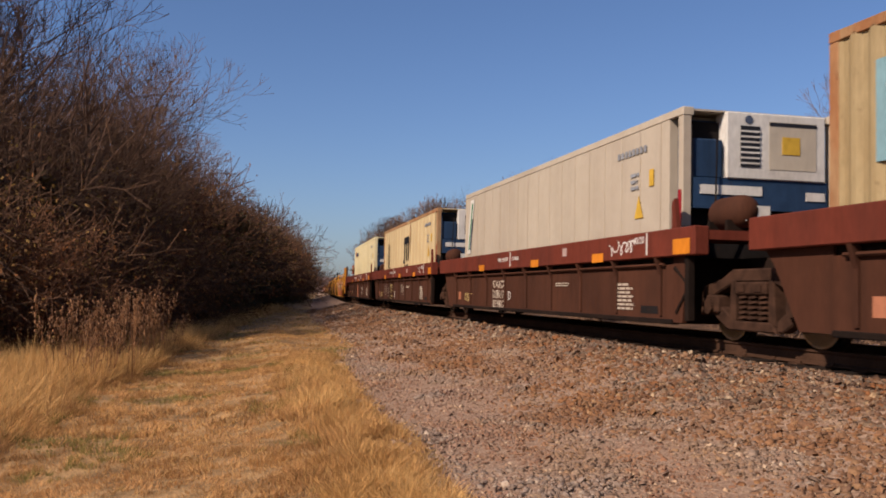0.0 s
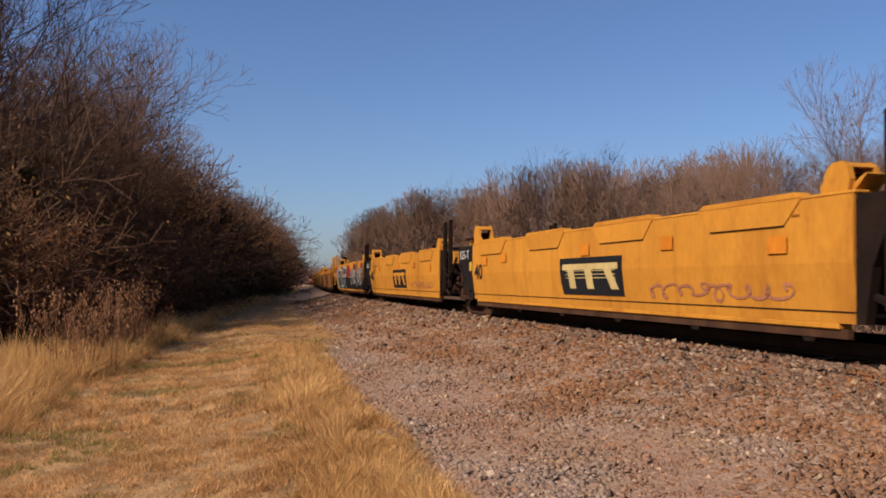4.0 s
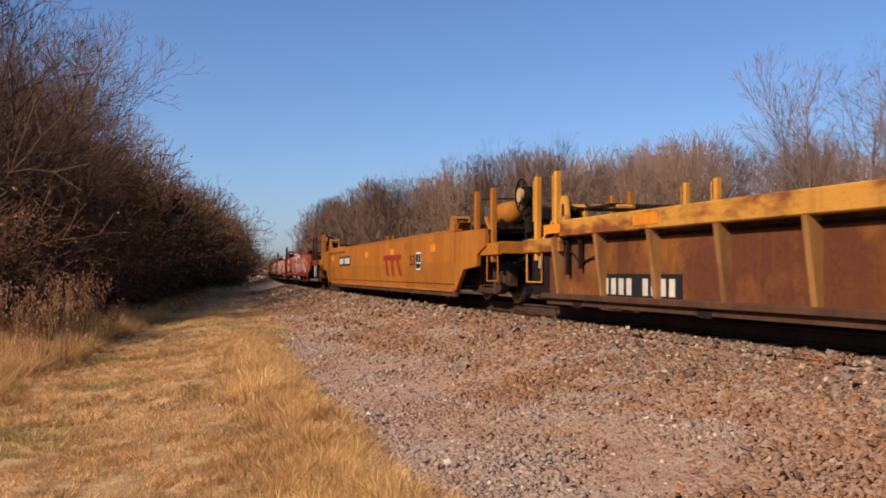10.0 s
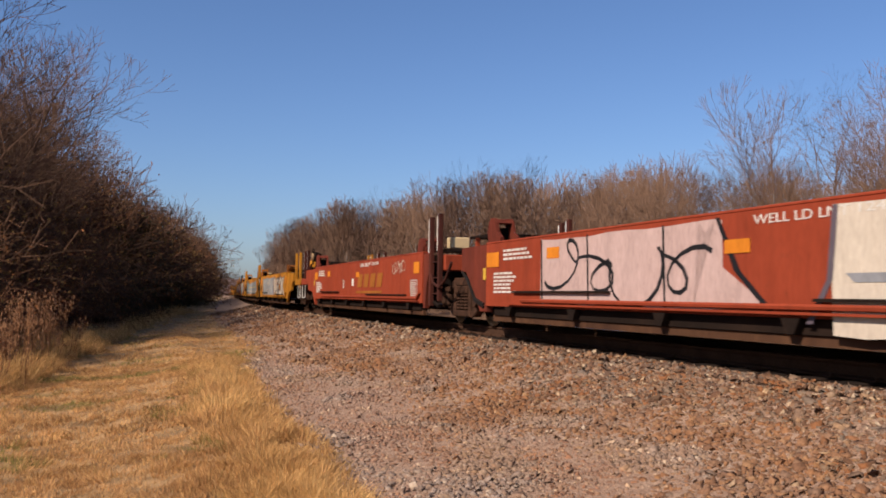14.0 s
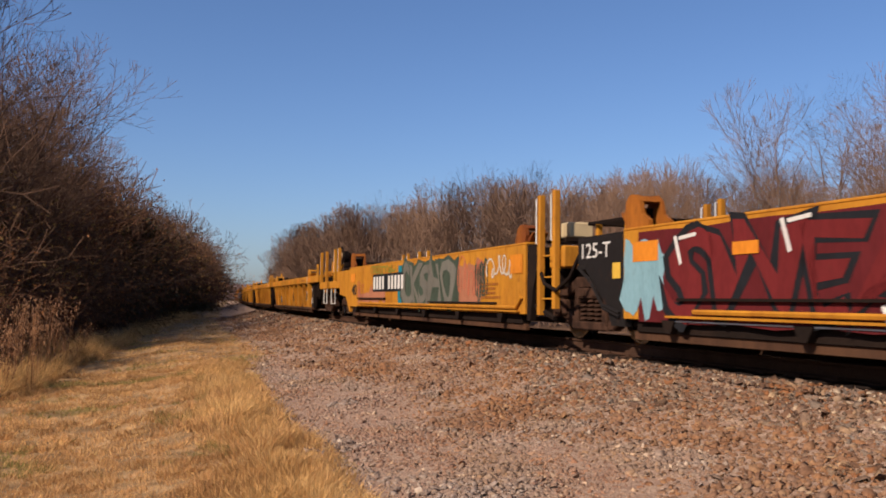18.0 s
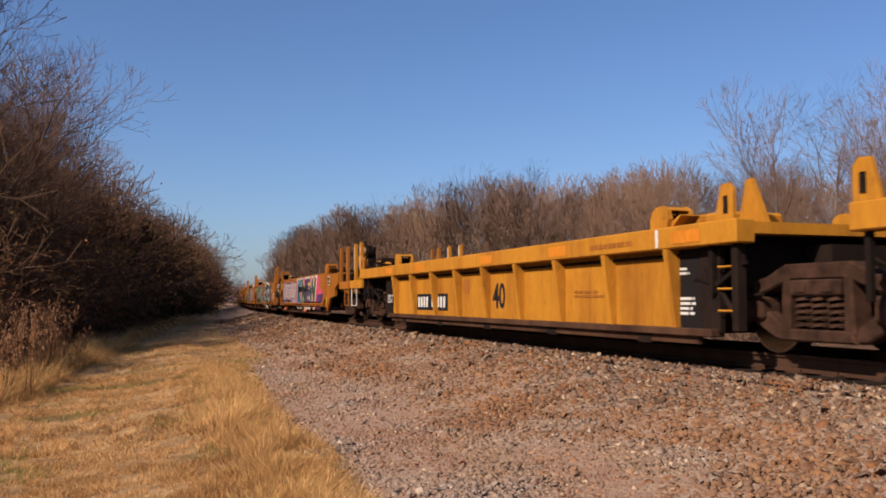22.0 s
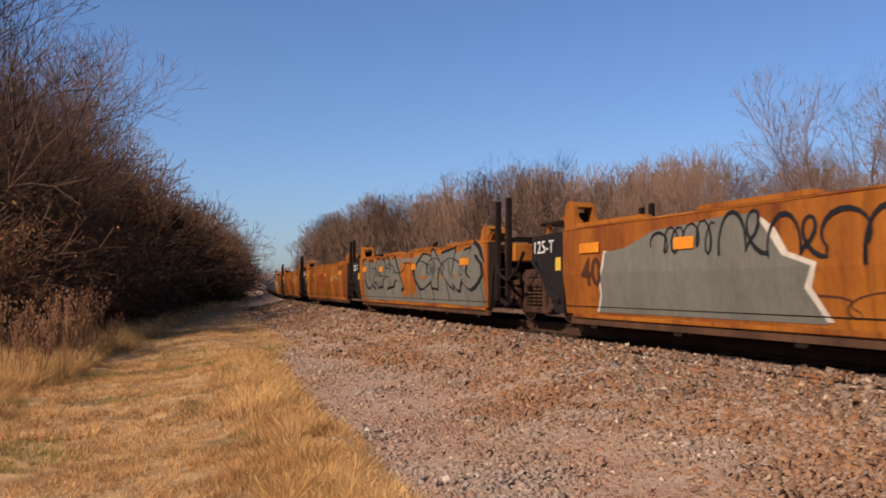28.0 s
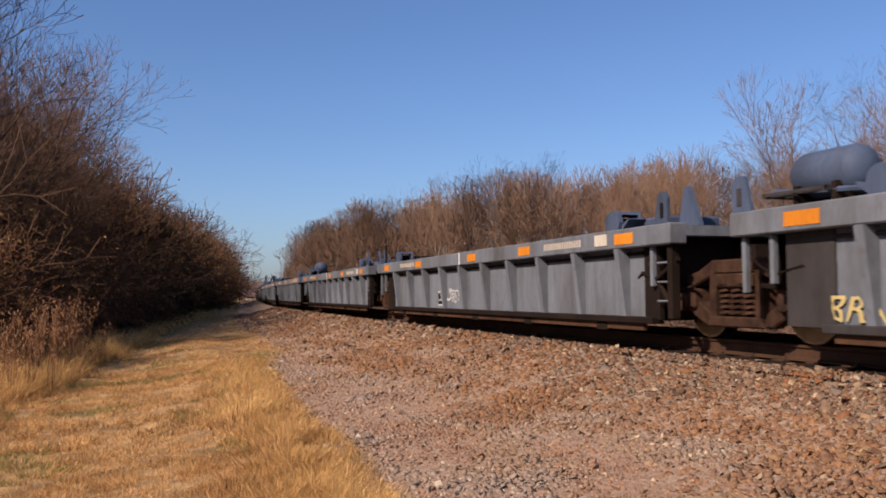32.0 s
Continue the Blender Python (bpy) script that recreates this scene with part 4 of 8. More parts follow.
def end_frame(u, way, H, mat, dark, post, gear=True, low=1.02, tall=2.15, white=None, tankmat=None, wheelmat=None):
    """The outer end of a car: a deck over the truck, sills, posts, steps, coupler and, at the brake end, tank and hand brake."""
    y0, y1 = way * (H - 1.4), way * (H + 2.15)
    a, b = min(y0, y1), max(y0, y1)
    part("draft_beam", box(-0.45, 0.45, a, b, 0.62, 1.08, 0.02), dark, u)
    e0, e1 = sorted((way * (H + 0.75), way * (H + 2.2)))
    part("end_sill", box(-1.4, 1.4, min(way * (H + 1.95), way * (H + 2.2)), max(way * (H + 1.95), way * (H + 2.2)), low - 0.1, low + 0.12, 0.01), mat, u)
    for s in (-1, 1):
        part("side_sill", box(s * 1.44 - 0.04, s * 1.44 + 0.04, e0, e1, low - 0.12, low + 0.1, 0.008), mat, u)
        part("step", tube([(s * 1.44, way * (H + 1.5), low - 0.1), (s * 1.44, way * (H + 1.5), 0.42), (s * 1.44, way * (H + 2.1), 0.42), (s * 1.44, way * (H + 2.1), low - 0.1)], 0.018, 5), white or post, u)
        stake(u, s * 1.44, way * (H + 0.9), low - 0.05, tall, post, white or post)
        stake(u, s * 1.40, way * (H + 1.75), low - 0.25, tall, post, white or post)
        part("pipe", tube([(s * 1.25, way * (H - 0.6), low - 0.2), (s * 1.3, way * (H + 0.4), low - 0.15), (s * 1.15, way * (H + 1.2), low - 0.3), (s * 0.8, way * (H + 2.0), low - 0.25)], 0.025, 5), dark, u)
    part("cross_bearer", box(-1.35, 1.35, min(way * (H + 0.7), way * (H + 0.95)), max(way * (H + 0.7), way * (H + 0.95)), low - 0.05, low + 0.3, 0.01), dark, u)
    grating(u, -1.1, 1.1, min(way * (H + 1.0), way * (H + 1.95)), max(way * (H + 1.0), way * (H + 1.95)), low + 0.42, dark)
    part("brace", tube([(-1.35, way * (H + 1.7), low + 0.05), (-1.3, way * (H + 1.0), low + 0.62)], 0.035, 5), post, u)
    coupler(u, way * (H + 1.9), way)
    if gear:
        if tankmat is not False:
            air_tank(u, -0.55, way * (H + 0.15), 1.78, tankmat or mat)
        brake_wheel(u, -0.95, way * (H + 2.0), 2.0, wheelmat or dark, dark)
        part("valve_box", box(-0.3, 0.5, min(way * (H + 0.9), way * (H + 1.4)), max(way * (H + 0.9), way * (H + 1.4)), 1.45, 1.85, 0.03), dark, u)
        part("upper_rail", tube([(-1.35, way * (H + 0.9), 2.0), (-0.8, way * (H + 2.0), 1.95)], 0.016, 5), dark, u)


def new_wagon(label):
    return tagged(new("well_car"), label, "railway wagon", "wagons of the freight train")


def smooth_wagon(label, H, paint_, dark, arch, kink=True, posts=None, lid=None, front="joint", rear="joint", low=0.22, white=None, pipes=False, guide=None, box_mat=None, y_front=None, y_rear=None, wheelmat=None, ends=None, hose=None, short=0.0):
    """A well wagon with plain sheet sides."""
    u = new_wagon(label)
    KINK[0] = kink
    guide = guide or paint_
    ya, yb = -H + 1.35, H - 1.65 - short
    posts = posts or dark
    for s in (-1, 1):
        if kink:
            out = [(s * 1.53, 1.44), (s * 1.53, 0.80), (s * 1.455, low), (s * 1.39, low), (s * 1.46, 0.80), (s * 1.46, 1.44)]
        else:
            out = [(s * 1.53, 1.44), (s * 1.53, low + 0.1), (s * 1.46, low + 0.1), (s * 1.46, 1.44)]
        part("side_panel", prism(out, ya, yb), paint_, u)
        part("top_chord", box(s * 1.44 - 0.09, s * 1.44 + 0.085, ya - 0.02, yb + 0.02, 1.44, 1.475, 0.01), paint_, u)
        part("bottom_sill", box(s * 1.38 - 0.08, s * 1.38 + 0.08, ya + 0.3, yb - 0.2, low - 0.06, low + (0.0 if kink else 0.1), 0.01), dark if not kink else paint_, u)
        part("floor_edge", box(s * 1.40 - 0.03, s * 1.40 + 0.03, ya + 0.2, yb - 0.1, low - 0.15, low - 0.055), SILL, u)
        if front == "joint":
            part("end_plate", plate([(ya, low), (ya, 1.43), (ya - 0.36, 1.43), (ya - 0.42, 1.15), (ya - 0.22, 0.75), (ya - 0.12, low)], s * 1.40, s * 1.50), ends or dark, u)
            if s < 0:
                part("brake_hose", tube([(s * 1.47, ya - 0.35, 1.1), (s * 1.48, ya - 0.6, 0.82), (s * 1.48, ya - 1.0, 0.72), (s * 1.48, ya - 1.45, 0.9), (s * 1.46, ya - 1.7, 1.2)], 0.03, 6), hose or dark, u)
            stake(u, s * 1.46, ya - 0.42, 0.35, 2.16, posts, white)
            stake(u, s * 1.42, ya - 0.86, 0.45, 2.2, posts, white)
            if s < 0:
                ladder(u, s * 1.45, ya - 0.42, ya - 0.86, (0.6, 0.92, 1.24), posts)
            part("corner_brace", tube([(s * 1.42, ya - 0.1, 0.5), (s * 1.4, ya - 0.8, low + 0.05)], 0.04, 5), dark, u)
        if rear == "joint":
            part("arch_panel", plate([(yb, low), (yb, 1.445), (yb + 1.22, 1.43), (yb + 1.22, 1.05), (yb + 1.02, 1.0), (yb + 0.45, 0.5), (yb + 0.32, low)], s * 1.41, s * 1.515), arch, u)
            part("arch_flange", prism([(s * 1.30, 1.0), (s * 1.30, 1.06), (s * 1.52, 1.06), (s * 1.52, 1.0)], yb + 1.0, yb + 1.24), arch, u)
        horn(u, s, yb + 0.02, guide, 1.47, 0.42, 0.52, -1)
        horn(u, s, ya + 0.12, guide, 1.47, 0.3, 0.4, 1)
    if kink and lid:
        n = 4
        for k in range(n):
            c = ya + (yb - ya) * (k + 0.55) / n
            part("top_guide", plate([(c - 1.0, 1.47), (c - 0.9, 1.53), (c + 0.9, 1.53), (c + 1.0, 1.47)], -1.535, -1.38), lid, u)
            if lid != YELLOW:
                continue
            part("lid_flap", plate([(c - 1.0, 1.45), (c - 0.72, 1.2), (c + 0.72, 1.2), (c + 1.0, 1.45)], -1.545, -1.531), lid, u)
            # thin dark strip drawn as the line of shade under the flap
            part("flap_edge", box(-1.549, -1.53, c - 0.72, c + 0.72, 1.19, 1.2), dark, u)
    if kink:
        part("seam", box(-1.478, -1.462, ya, yb, 0.325, 0.337), dark, u)
        for k in range(6):
            c = ya + 0.8 + (yb - ya - 1.6) * k / 5
            part("sill_bracket", plate([(c - 0.16, low - 0.05), (c + 0.16, low - 0.05), (c + 0.08, low - 0.2), (c - 0.08, low - 0.2)], -1.42, -1.34), dark, u)
    if pipes:
        part("side_ledge", box(-1.6, -1.525, ya + 0.2, yb - 1.0, low + 0.13, low + 0.155), paint_, u)
        part("train_pipe", tube([(-1.56, ya + 0.1, 0.62), (-1.56, ya + 0.3, low + 0.2), (-1.56, yb - 1.5, low + 0.2)], 0.03, 6), paint_, u)
        for k in range(6):
            c = ya + 1 + (yb - ya - 2) * k / 5
            part("pipe_bracket", plate([(c - 0.13, low + 0.1), (c + 0.13, low + 0.1), (c + 0.05, low - 0.05), (c - 0.05, low - 0.05)], -1.56, -1.48), dark, u)
        part("shelf_angle", box(-1.585, -1.525, ya + 1.2, ya + 5.0, low + 0.25, low + 0.28), dark, u)
        part("shelf_angle", box(-1.585, -1.525, yb - 4.2, yb - 1.2, low + 0.32, low + 0.35), dark, u)
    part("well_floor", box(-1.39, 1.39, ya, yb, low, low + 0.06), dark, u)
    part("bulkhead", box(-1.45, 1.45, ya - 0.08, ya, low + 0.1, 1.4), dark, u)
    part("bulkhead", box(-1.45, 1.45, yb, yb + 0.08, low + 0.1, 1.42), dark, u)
    if rear == "joint":
        part("joint_beam", box(-0.5, 0.5, yb + 0.08, H + 0.05, 0.72, 1.1, 0.02), dark, u)
        part("joint_bolster", box(-1.3, 1.3, yb + 0.75, yb + 1.2, 0.98, 1.36, 0.02), arch, u)
        grating(u, -1.35, 1.35, yb + 0.25, yb + 1.25, 1.66, dark)
        for x in (-1.25, -0.4, 0.4, 1.25):
            part("walkway_post", box(x - 0.03, x + 0.03, yb + 0.32, yb + 0.4, 1.36, 1.625), paint_, u)
            part("walkway_post", box(x - 0.03, x + 0.03, yb + 1.08, yb + 1.16, 1.36, 1.625), paint_, u)
        for k in range(2):
            part("brake_hose", tube([(-1.53, yb + 1.15 - k * 0.07, 1.0 - k * 0.04), (-1.545, yb + 0.85 - k * 0.05, 0.86 - k * 0.05), (-1.545, yb + 0.5 - k * 0.03, 0.52 - k * 0.04), (-1.53, yb + 0.1, 0.42 - k * 0.04)], 0.026, 6), BLACK, u)
    if front == "joint":
        part("joint_beam", box(-0.5, 0.5, -H + 0.1, ya - 0.08, 0.72, 1.1, 0.02), dark, u)
        part("end_bolster", box(-1.36, 1.36, ya - 1.0, ya - 0.5, 1.06, 1.38, 0.02), paint_, u)
        part("bolster_pocket", box(-1.39, -1.33, ya - 0.88, ya - 0.7, 1.12, 1.3), dark, u)
        grating(u, -1.3, 1.3, ya - 0.95, ya - 0.2, 1.5, dark)
        part("slack_adjuster", tube([(-1.3, ya - 0.3, 0.95), (-1.2, ya - 0.6, 1.25), (-0.9, ya - 0.9, 1.42)], 0.05, 6), dark, u)
        part("cylinder", disc((-1.1, ya - 0.45, 0.9), "y", 0.13, 0.35, 12), dark, u)
        if box_mat:
            part("equipment_box", box(-1.15, -0.75, ya - 0.75, ya - 0.45, 1.52, 1.75, 0.02), box_mat, u)
    if front == "end":
        f = -y_front - 1.1 if y_front else H
        end_skirt(u, -1, ya, paint_, dark)
        end_frame(u, -1, -(y_front or -H) - 0.55, paint_, dark, posts if posts is not dark else paint_, True, white=white, wheelmat=wheelmat, tankmat=paint_)
        truck(u, (y_front or -H))
    else:
        truck(u, -H)
    if rear == "end":
        end_skirt(u, 1, yb, paint_, dark)
        end_frame(u, 1, (y_rear or H) - 0.55, paint_, dark, posts if posts is not dark else paint_, False, white=white)
        truck(u, (y_rear or H))
    return u


def end_skirt(u, way, y, mat, dark, top=1.42):
    """The side of a wagon's outer end, arched over the truck."""
    for s in (-1, 1):
        pts = [(y, 0.2), (y, top), (y + way * 1.98, top - 0.02), (y + way * 1.98, 1.08), (y + way * 1.5, 0.92), (y + way * 1.45, 0.7), (y + way * 0.6, 0.64), (y + way * 0.05, 0.2)]
        part("end_side", plate(pts, s * 1.47 - 0.04, s * 1.47 + 0.04), mat, u)
    part("end_deck", box(-1.45, 1.45, min(y, y + way * 2.0), max(y, y + way * 2.0), top - 0.1, top - 0.04), dark, u)
    grating(u, -1.3, 1.3, min(y + way * 0.5, y + way * 1.7), max(y + way * 0.5, y + way * 1.7), top + 0.1, dark)


def rib_wagon(label, H, chord, panel, rib, dark, front="joint", rear="joint", n_ribs=9, y_front=None, y_rear=None, z_top=1.39, bracket=None, tank=None, gear_mat=None, posts=None, white=None, wheelmat=None, thick=0.11, beam=None):
    """A well wagon with a deep top chord and upright ribs on its sides."""
    u = new_wagon(label)
    KINK[0] = False
    bracket = bracket or chord
    ya, yb = -H + 1.45, H - 1.75
    za = z_top - 0.25
    ca, cb = -H + 0.62, H - 0.42
    if front == "end":
        ca = (y_front or -H) - 0.2
    if rear == "end":
        cb = (y_rear or H) + 0.2
    for s in (-1, 1):
        part("top_chord", box(s * 1.43 - 0.12, s * 1.43 + 0.12, ca, cb, za, z_top, 0.015), chord, u)
        part("side_panel", box(s * 1.36 - 0.02, s * 1.36 + 0.02, ya, yb, 0.24, za), panel, u)
        part("bottom_sill", box(s * 1.40 - 0.09, s * 1.40 + 0.09, ya - 0.3, yb + 0.1, 0.17, 0.255, 0.01), SILL if chord is not GREY else dark, u)
        part("floor_edge", box(s * 1.40 - 0.03, s * 1.40 + 0.03, ya, yb, 0.085, 0.17), SILL, u)
        part("train_pipe", tube([(s * 1.41, ya, za - 0.07), (s * 1.41, yb, za - 0.07)], 0.022, 5), dark, u)
        for k in range(n_ribs):
            y = ya + 0.45 + (yb - ya - 0.9) * k / (n_ribs - 1)
            part("rib", prism([(s * 1.38, za), (s * 1.56, za), (s * 1.45, 0.25), (s * 1.38, 0.25)], y - thick / 2, y + thick / 2), rib, u)
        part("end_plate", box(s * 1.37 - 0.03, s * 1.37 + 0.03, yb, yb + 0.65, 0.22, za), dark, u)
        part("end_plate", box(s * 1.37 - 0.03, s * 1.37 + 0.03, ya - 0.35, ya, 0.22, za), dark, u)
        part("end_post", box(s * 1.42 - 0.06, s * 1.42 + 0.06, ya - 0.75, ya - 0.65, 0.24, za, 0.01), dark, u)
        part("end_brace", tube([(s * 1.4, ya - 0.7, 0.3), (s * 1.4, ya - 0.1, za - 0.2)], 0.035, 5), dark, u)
        if s < 0:
            ladder(u, s * 1.44, ya - 0.68, ya - 0.38, (0.45, 0.68, 0.91), rib)
        # brackets on the ends of the chord
        for y, w in ((ca + 0.05, 1), (cb - 0.05, -1)):
            pts = [(y, z_top - 0.06), (y, z_top + 0.3), (y + w * 0.07, z_top + 0.37), (y + w * 0.2, z_top + 0.36), (y + w * 0.3, z_top), (y + w * 0.3, z_top - 0.06)]
            b = part("end_bracket", plate(pts, s * 1.52 - 0.02, s * 1.52 + 0.02), bracket, u)
            part("bracket_slot", plate([(y + w * 0.08, z_top + 0.06), (y + w * 0.08, z_top + 0.24), (y + w * 0.15, z_top + 0.24), (y + w * 0.15, z_top + 0.06)], s * 1.545 - 0.003, s * 1.545 + 0.003), dark, b)
        horn(u, s, yb - 0.5, bracket, z_top, 0.26, 0.36, -1)
        horn(u, s, ya + 0.5, bracket, z_top, 0.26, 0.36, 1)
    for k in range(5):
        y = ya + 1.1 + (yb - ya - 2.2) * k / 4
        part("drain_lug", box(-1.44, -1.38, y - 0.14, y + 0.14, 0.06, 0.172), DARK, u)
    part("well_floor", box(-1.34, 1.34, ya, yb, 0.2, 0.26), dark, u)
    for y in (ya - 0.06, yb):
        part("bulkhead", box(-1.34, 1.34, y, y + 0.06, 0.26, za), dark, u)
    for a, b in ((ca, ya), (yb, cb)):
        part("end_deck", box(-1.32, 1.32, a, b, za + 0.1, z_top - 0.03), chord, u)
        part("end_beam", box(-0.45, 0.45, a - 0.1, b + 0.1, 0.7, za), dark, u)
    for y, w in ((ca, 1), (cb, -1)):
        # two dark plates added to block view and light through the end bay
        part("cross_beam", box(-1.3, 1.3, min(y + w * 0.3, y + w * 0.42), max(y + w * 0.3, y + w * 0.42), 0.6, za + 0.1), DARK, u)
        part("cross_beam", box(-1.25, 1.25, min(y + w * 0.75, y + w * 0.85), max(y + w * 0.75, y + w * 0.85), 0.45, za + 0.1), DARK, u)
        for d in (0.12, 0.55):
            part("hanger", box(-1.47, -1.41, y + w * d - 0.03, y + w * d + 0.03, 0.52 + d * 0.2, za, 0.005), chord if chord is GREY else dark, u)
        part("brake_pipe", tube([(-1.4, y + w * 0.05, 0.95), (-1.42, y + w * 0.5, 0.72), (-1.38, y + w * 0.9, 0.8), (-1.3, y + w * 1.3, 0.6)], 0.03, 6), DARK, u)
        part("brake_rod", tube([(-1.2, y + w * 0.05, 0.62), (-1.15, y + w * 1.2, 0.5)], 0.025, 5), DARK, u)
    grating(u, -1.2, 1.2, cb - 1.0, cb - 0.1, z_top + 0.2, dark)
    part("deck_bar", tube([(-1.1, cb - 1.5, z_top + 0.12), (-1.05, cb - 0.1, z_top + 0.22)], 0.03, 6), bracket, u)
    part("deck_bar", tube([(-0.7, cb - 1.9, z_top + 0.1), (-0.75, cb, z_top + 0.24)], 0.03, 6), dark, u)
    part("lift_arm", plate([(ca + 0.3, z_top), (ca + 0.55, z_top + 0.5), (ca + 0.62, z_top + 0.48), (ca + 0.75, z_top)], -0.95, -0.88), bracket, u)
    part("deck_block", box(-1.1, -0.3, ca + 0.8, ca + 1.4, z_top, z_top + 0.16, 0.03), bracket, u)
    if beam:
        b = part("stop_beam", prism([(-1.5, z_top), (-1.18, z_top), (-1.18, z_top + 0.34), (-1.32, z_top + 0.4), (-1.5, z_top + 0.34)], cb - 1.75, cb - 0.75), beam, u)
        for k in range(4):
            part("pin_hole", disc((-1.502, cb - 1.55 + k * 0.2, z_top + 0.2), "x", 0.045, 0.01, 10), dark, b)
        b = part("stop_beam", box(-1.48, -1.15, ca + 0.45, ca + 1.15, z_top, z_top + 0.26, 0.01), RUSTY, u)
        for k in range(3):
            part("pin_hole", disc((-1.482, ca + 0.6 + k * 0.2, z_top + 0.1), "x", 0.035, 0.01, 10), dark, b)
    if tank:
        air_tank(u, -0.85, cb - 0.75, z_top + 0.36, tank)
        part("mast", tube([(-1.0, ca + 0.1, z_top), (-1.0, ca + 0.1, z_top + 0.6)], 0.03, 6), dark, u)
        part("junction_box", box(-1.1, -0.8, ca + 0.3, ca + 0.6, z_top, z_top + 0.22, 0.02), bracket, u)
    if front == "end":
        end_frame(u, -1, -(y_front or -H) - 0.45, gear_mat or chord, dark, posts or chord, True, white=white, wheelmat=wheelmat, tankmat=None if white is None else False)
        truck(u, y_front or -H)
    else:
        truck(u, -H)
    if rear == "end":
        end_frame(u, 1, (y_rear or H) - 0.45, gear_mat or chord, dark, posts or chord, False, white=white)
        truck(u, y_rear or H)
    return u


def brown_wagon(label, H, front="joint", rear="joint", y_rear=None):
    """A brown well wagon: a deep maroon chord set out over recessed lower sides."""
    u = new_wagon(label)
    KINK[0] = False
    ya, yb = -H + 1.4, H - 1.75
    ca, cb = -H + 0.6, H - 0.45
    if rear == "end":
        cb = y_rear + 0.3
    for s in (-1, 1):
        part("top_chord", box(s * 1.45 - 0.1, s * 1.45 + 0.1, ca, cb, 1.1, 1.47, 0.012), MAROON, u)
        part("side_panel", box(s * 1.40 - 0.03, s * 1.40 + 0.03, ya, yb, 0.24, 1.0), BROWN, u)
        # dark strip in the gap under the chord, its shade put into the colour
        part("upper_rail", box(s * 1.36 - 0.03, s * 1.36 + 0.03, ya, yb, 1.0, 1.1), DARK, u)
        part("bottom_sill", box(s * 1.40 - 0.06, s * 1.40 + 0.06, ya, yb, 0.19, 0.26, 0.01), DARK, u)
        part("side_pipe", tube([(s * 1.47, ya + 0.2, 1.0), (s * 1.47, yb - 0.2, 1.0)], 0.025, 5), BROWN, u)
        for k in range(9):
            y = ya + 0.35 + (yb - ya - 0.7) * k / 8
            part("gusset", prism([(s * 1.42, 1.1), (s * 1.54, 1.1), (s * 1.46, 0.86), (s * 1.46, 0.3), (s * 1.42, 0.3)], y - 0.035, y + 0.035), BROWN, u)
        part("end_plate", plate([(yb, 0.22), (yb, 1.1), (yb + 1.15, 1.1), (yb + 1.0, 0.95), (yb + 0.55, 0.22)], s * 1.40 - 0.03, s * 1.40 + 0.03), BROWN, u)
        part("end_plate", plate([(ya, 0.22), (ya, 1.1), (ya - 0.4, 1.1), (ya - 0.25, 0.22)], s * 1.40 - 0.03, s * 1.40 + 0.03), BROWN, u)
        part("end_post", box(s * 1.44 - 0.05, s * 1.44 + 0.05, ya - 0.52, ya - 0.42, 0.25, 1.12, 0.01), DARK, u)
        part("end_brace", tube([(s * 1.43, ya - 0.05, 0.95), (s * 1.43, ya - 0.45, 0.7), (s * 1.43, ya - 0.1, 0.35)], 0.03, 5), DARK, u)
        part("corner_guide", plate([(ya + 0.1, 1.47), (ya + 0.1, 1.85), (ya + 0.03, 1.9), (ya - 0.06, 1.47)], s * 1.38 - 0.03, s * 1.38 + 0.03), MAROON, u)
    part("well_floor", box(-1.37, 1.37, ya, yb, 0.2, 0.26), DARK, u)
    for y in (ya - 0.06, yb):
        part("bulkhead", box(-1.36, 1.36, y, y + 0.06, 0.26, 1.1), DARK, u)
    for a, b in ((ca, ya), (yb, cb)):
        part("end_deck", box(-1.34, 1.34, a, b, 1.3, 1.42), MAROON, u)
        part("end_beam", box(-0.45, 0.45, a - 0.1, b + 0.1, 0.7, 1.1), DARK, u)
    air_tank(u, -0.8, ca + 0.35, 1.68, BROWN, 0.8, 0.22)
    part("tank_sign", box(-0.85, -0.5, ca - 0.02, ca + 0.0, 1.55, 1.75), WHITE, u)
    grating(u, -0.9, 1.3, cb - 0.9, cb - 0.05, 1.56, DARK)
    truck(u, -H)
    if rear == "end":
        end_frame(u, 1, y_rear - 0.45, MAROON, DARK, BROWN, True, wheelmat=spray("red brake wheel", (0.4, 0.09, 0.04)))
        truck(u, y_rear)
    # marks on the side that is seen
    part("tack_strip", box(-1.555, -1.55, -H + 1.95, -H + 1.99, 1.14, 1.45), WHITE, u)
    for y in (-H + 0.95, -H + 3.75, -H + 6.9, 2.9):
        reflector(u, y, 1.22 if y < -H + 1 else 1.16, 0.46, 0.2 if y < -H + 1 else 0.14, None, -1.553)
    lines(u, 7, -H + 3.25, -H + 2.6, 0.36, 0.78, PALE, -1.44)
    lines(u, 2, -1.9, -2.6, 0.72, 0.8, PALE, -1.44)
    part("lifting_hole", box(-1.434, -1.425, -H + 1.85, -H + 2.4, 0.32, 0.43), BLACK, u)
    sign(u, "125-T", 4.9, 4.2, 0.37, 0.57, STRAW, -1.434)
    sign(u, "WELL LD LMT", 1.55, 0.75, 1.26, 1.34, WHITE, -1.553)
    sign(u, "122400", 0.5, 0.05, 1.26, 1.34, WHITE, -1.553)
    part("white_stripe", box(-1.556, -1.55, 0.6, 0.64, 1.14, 1.44), WHITE, u)
    part("label_plate", box(-1.556, -1.55, -2.75, -2.55, 1.24, 1.38), PINKISH, u)
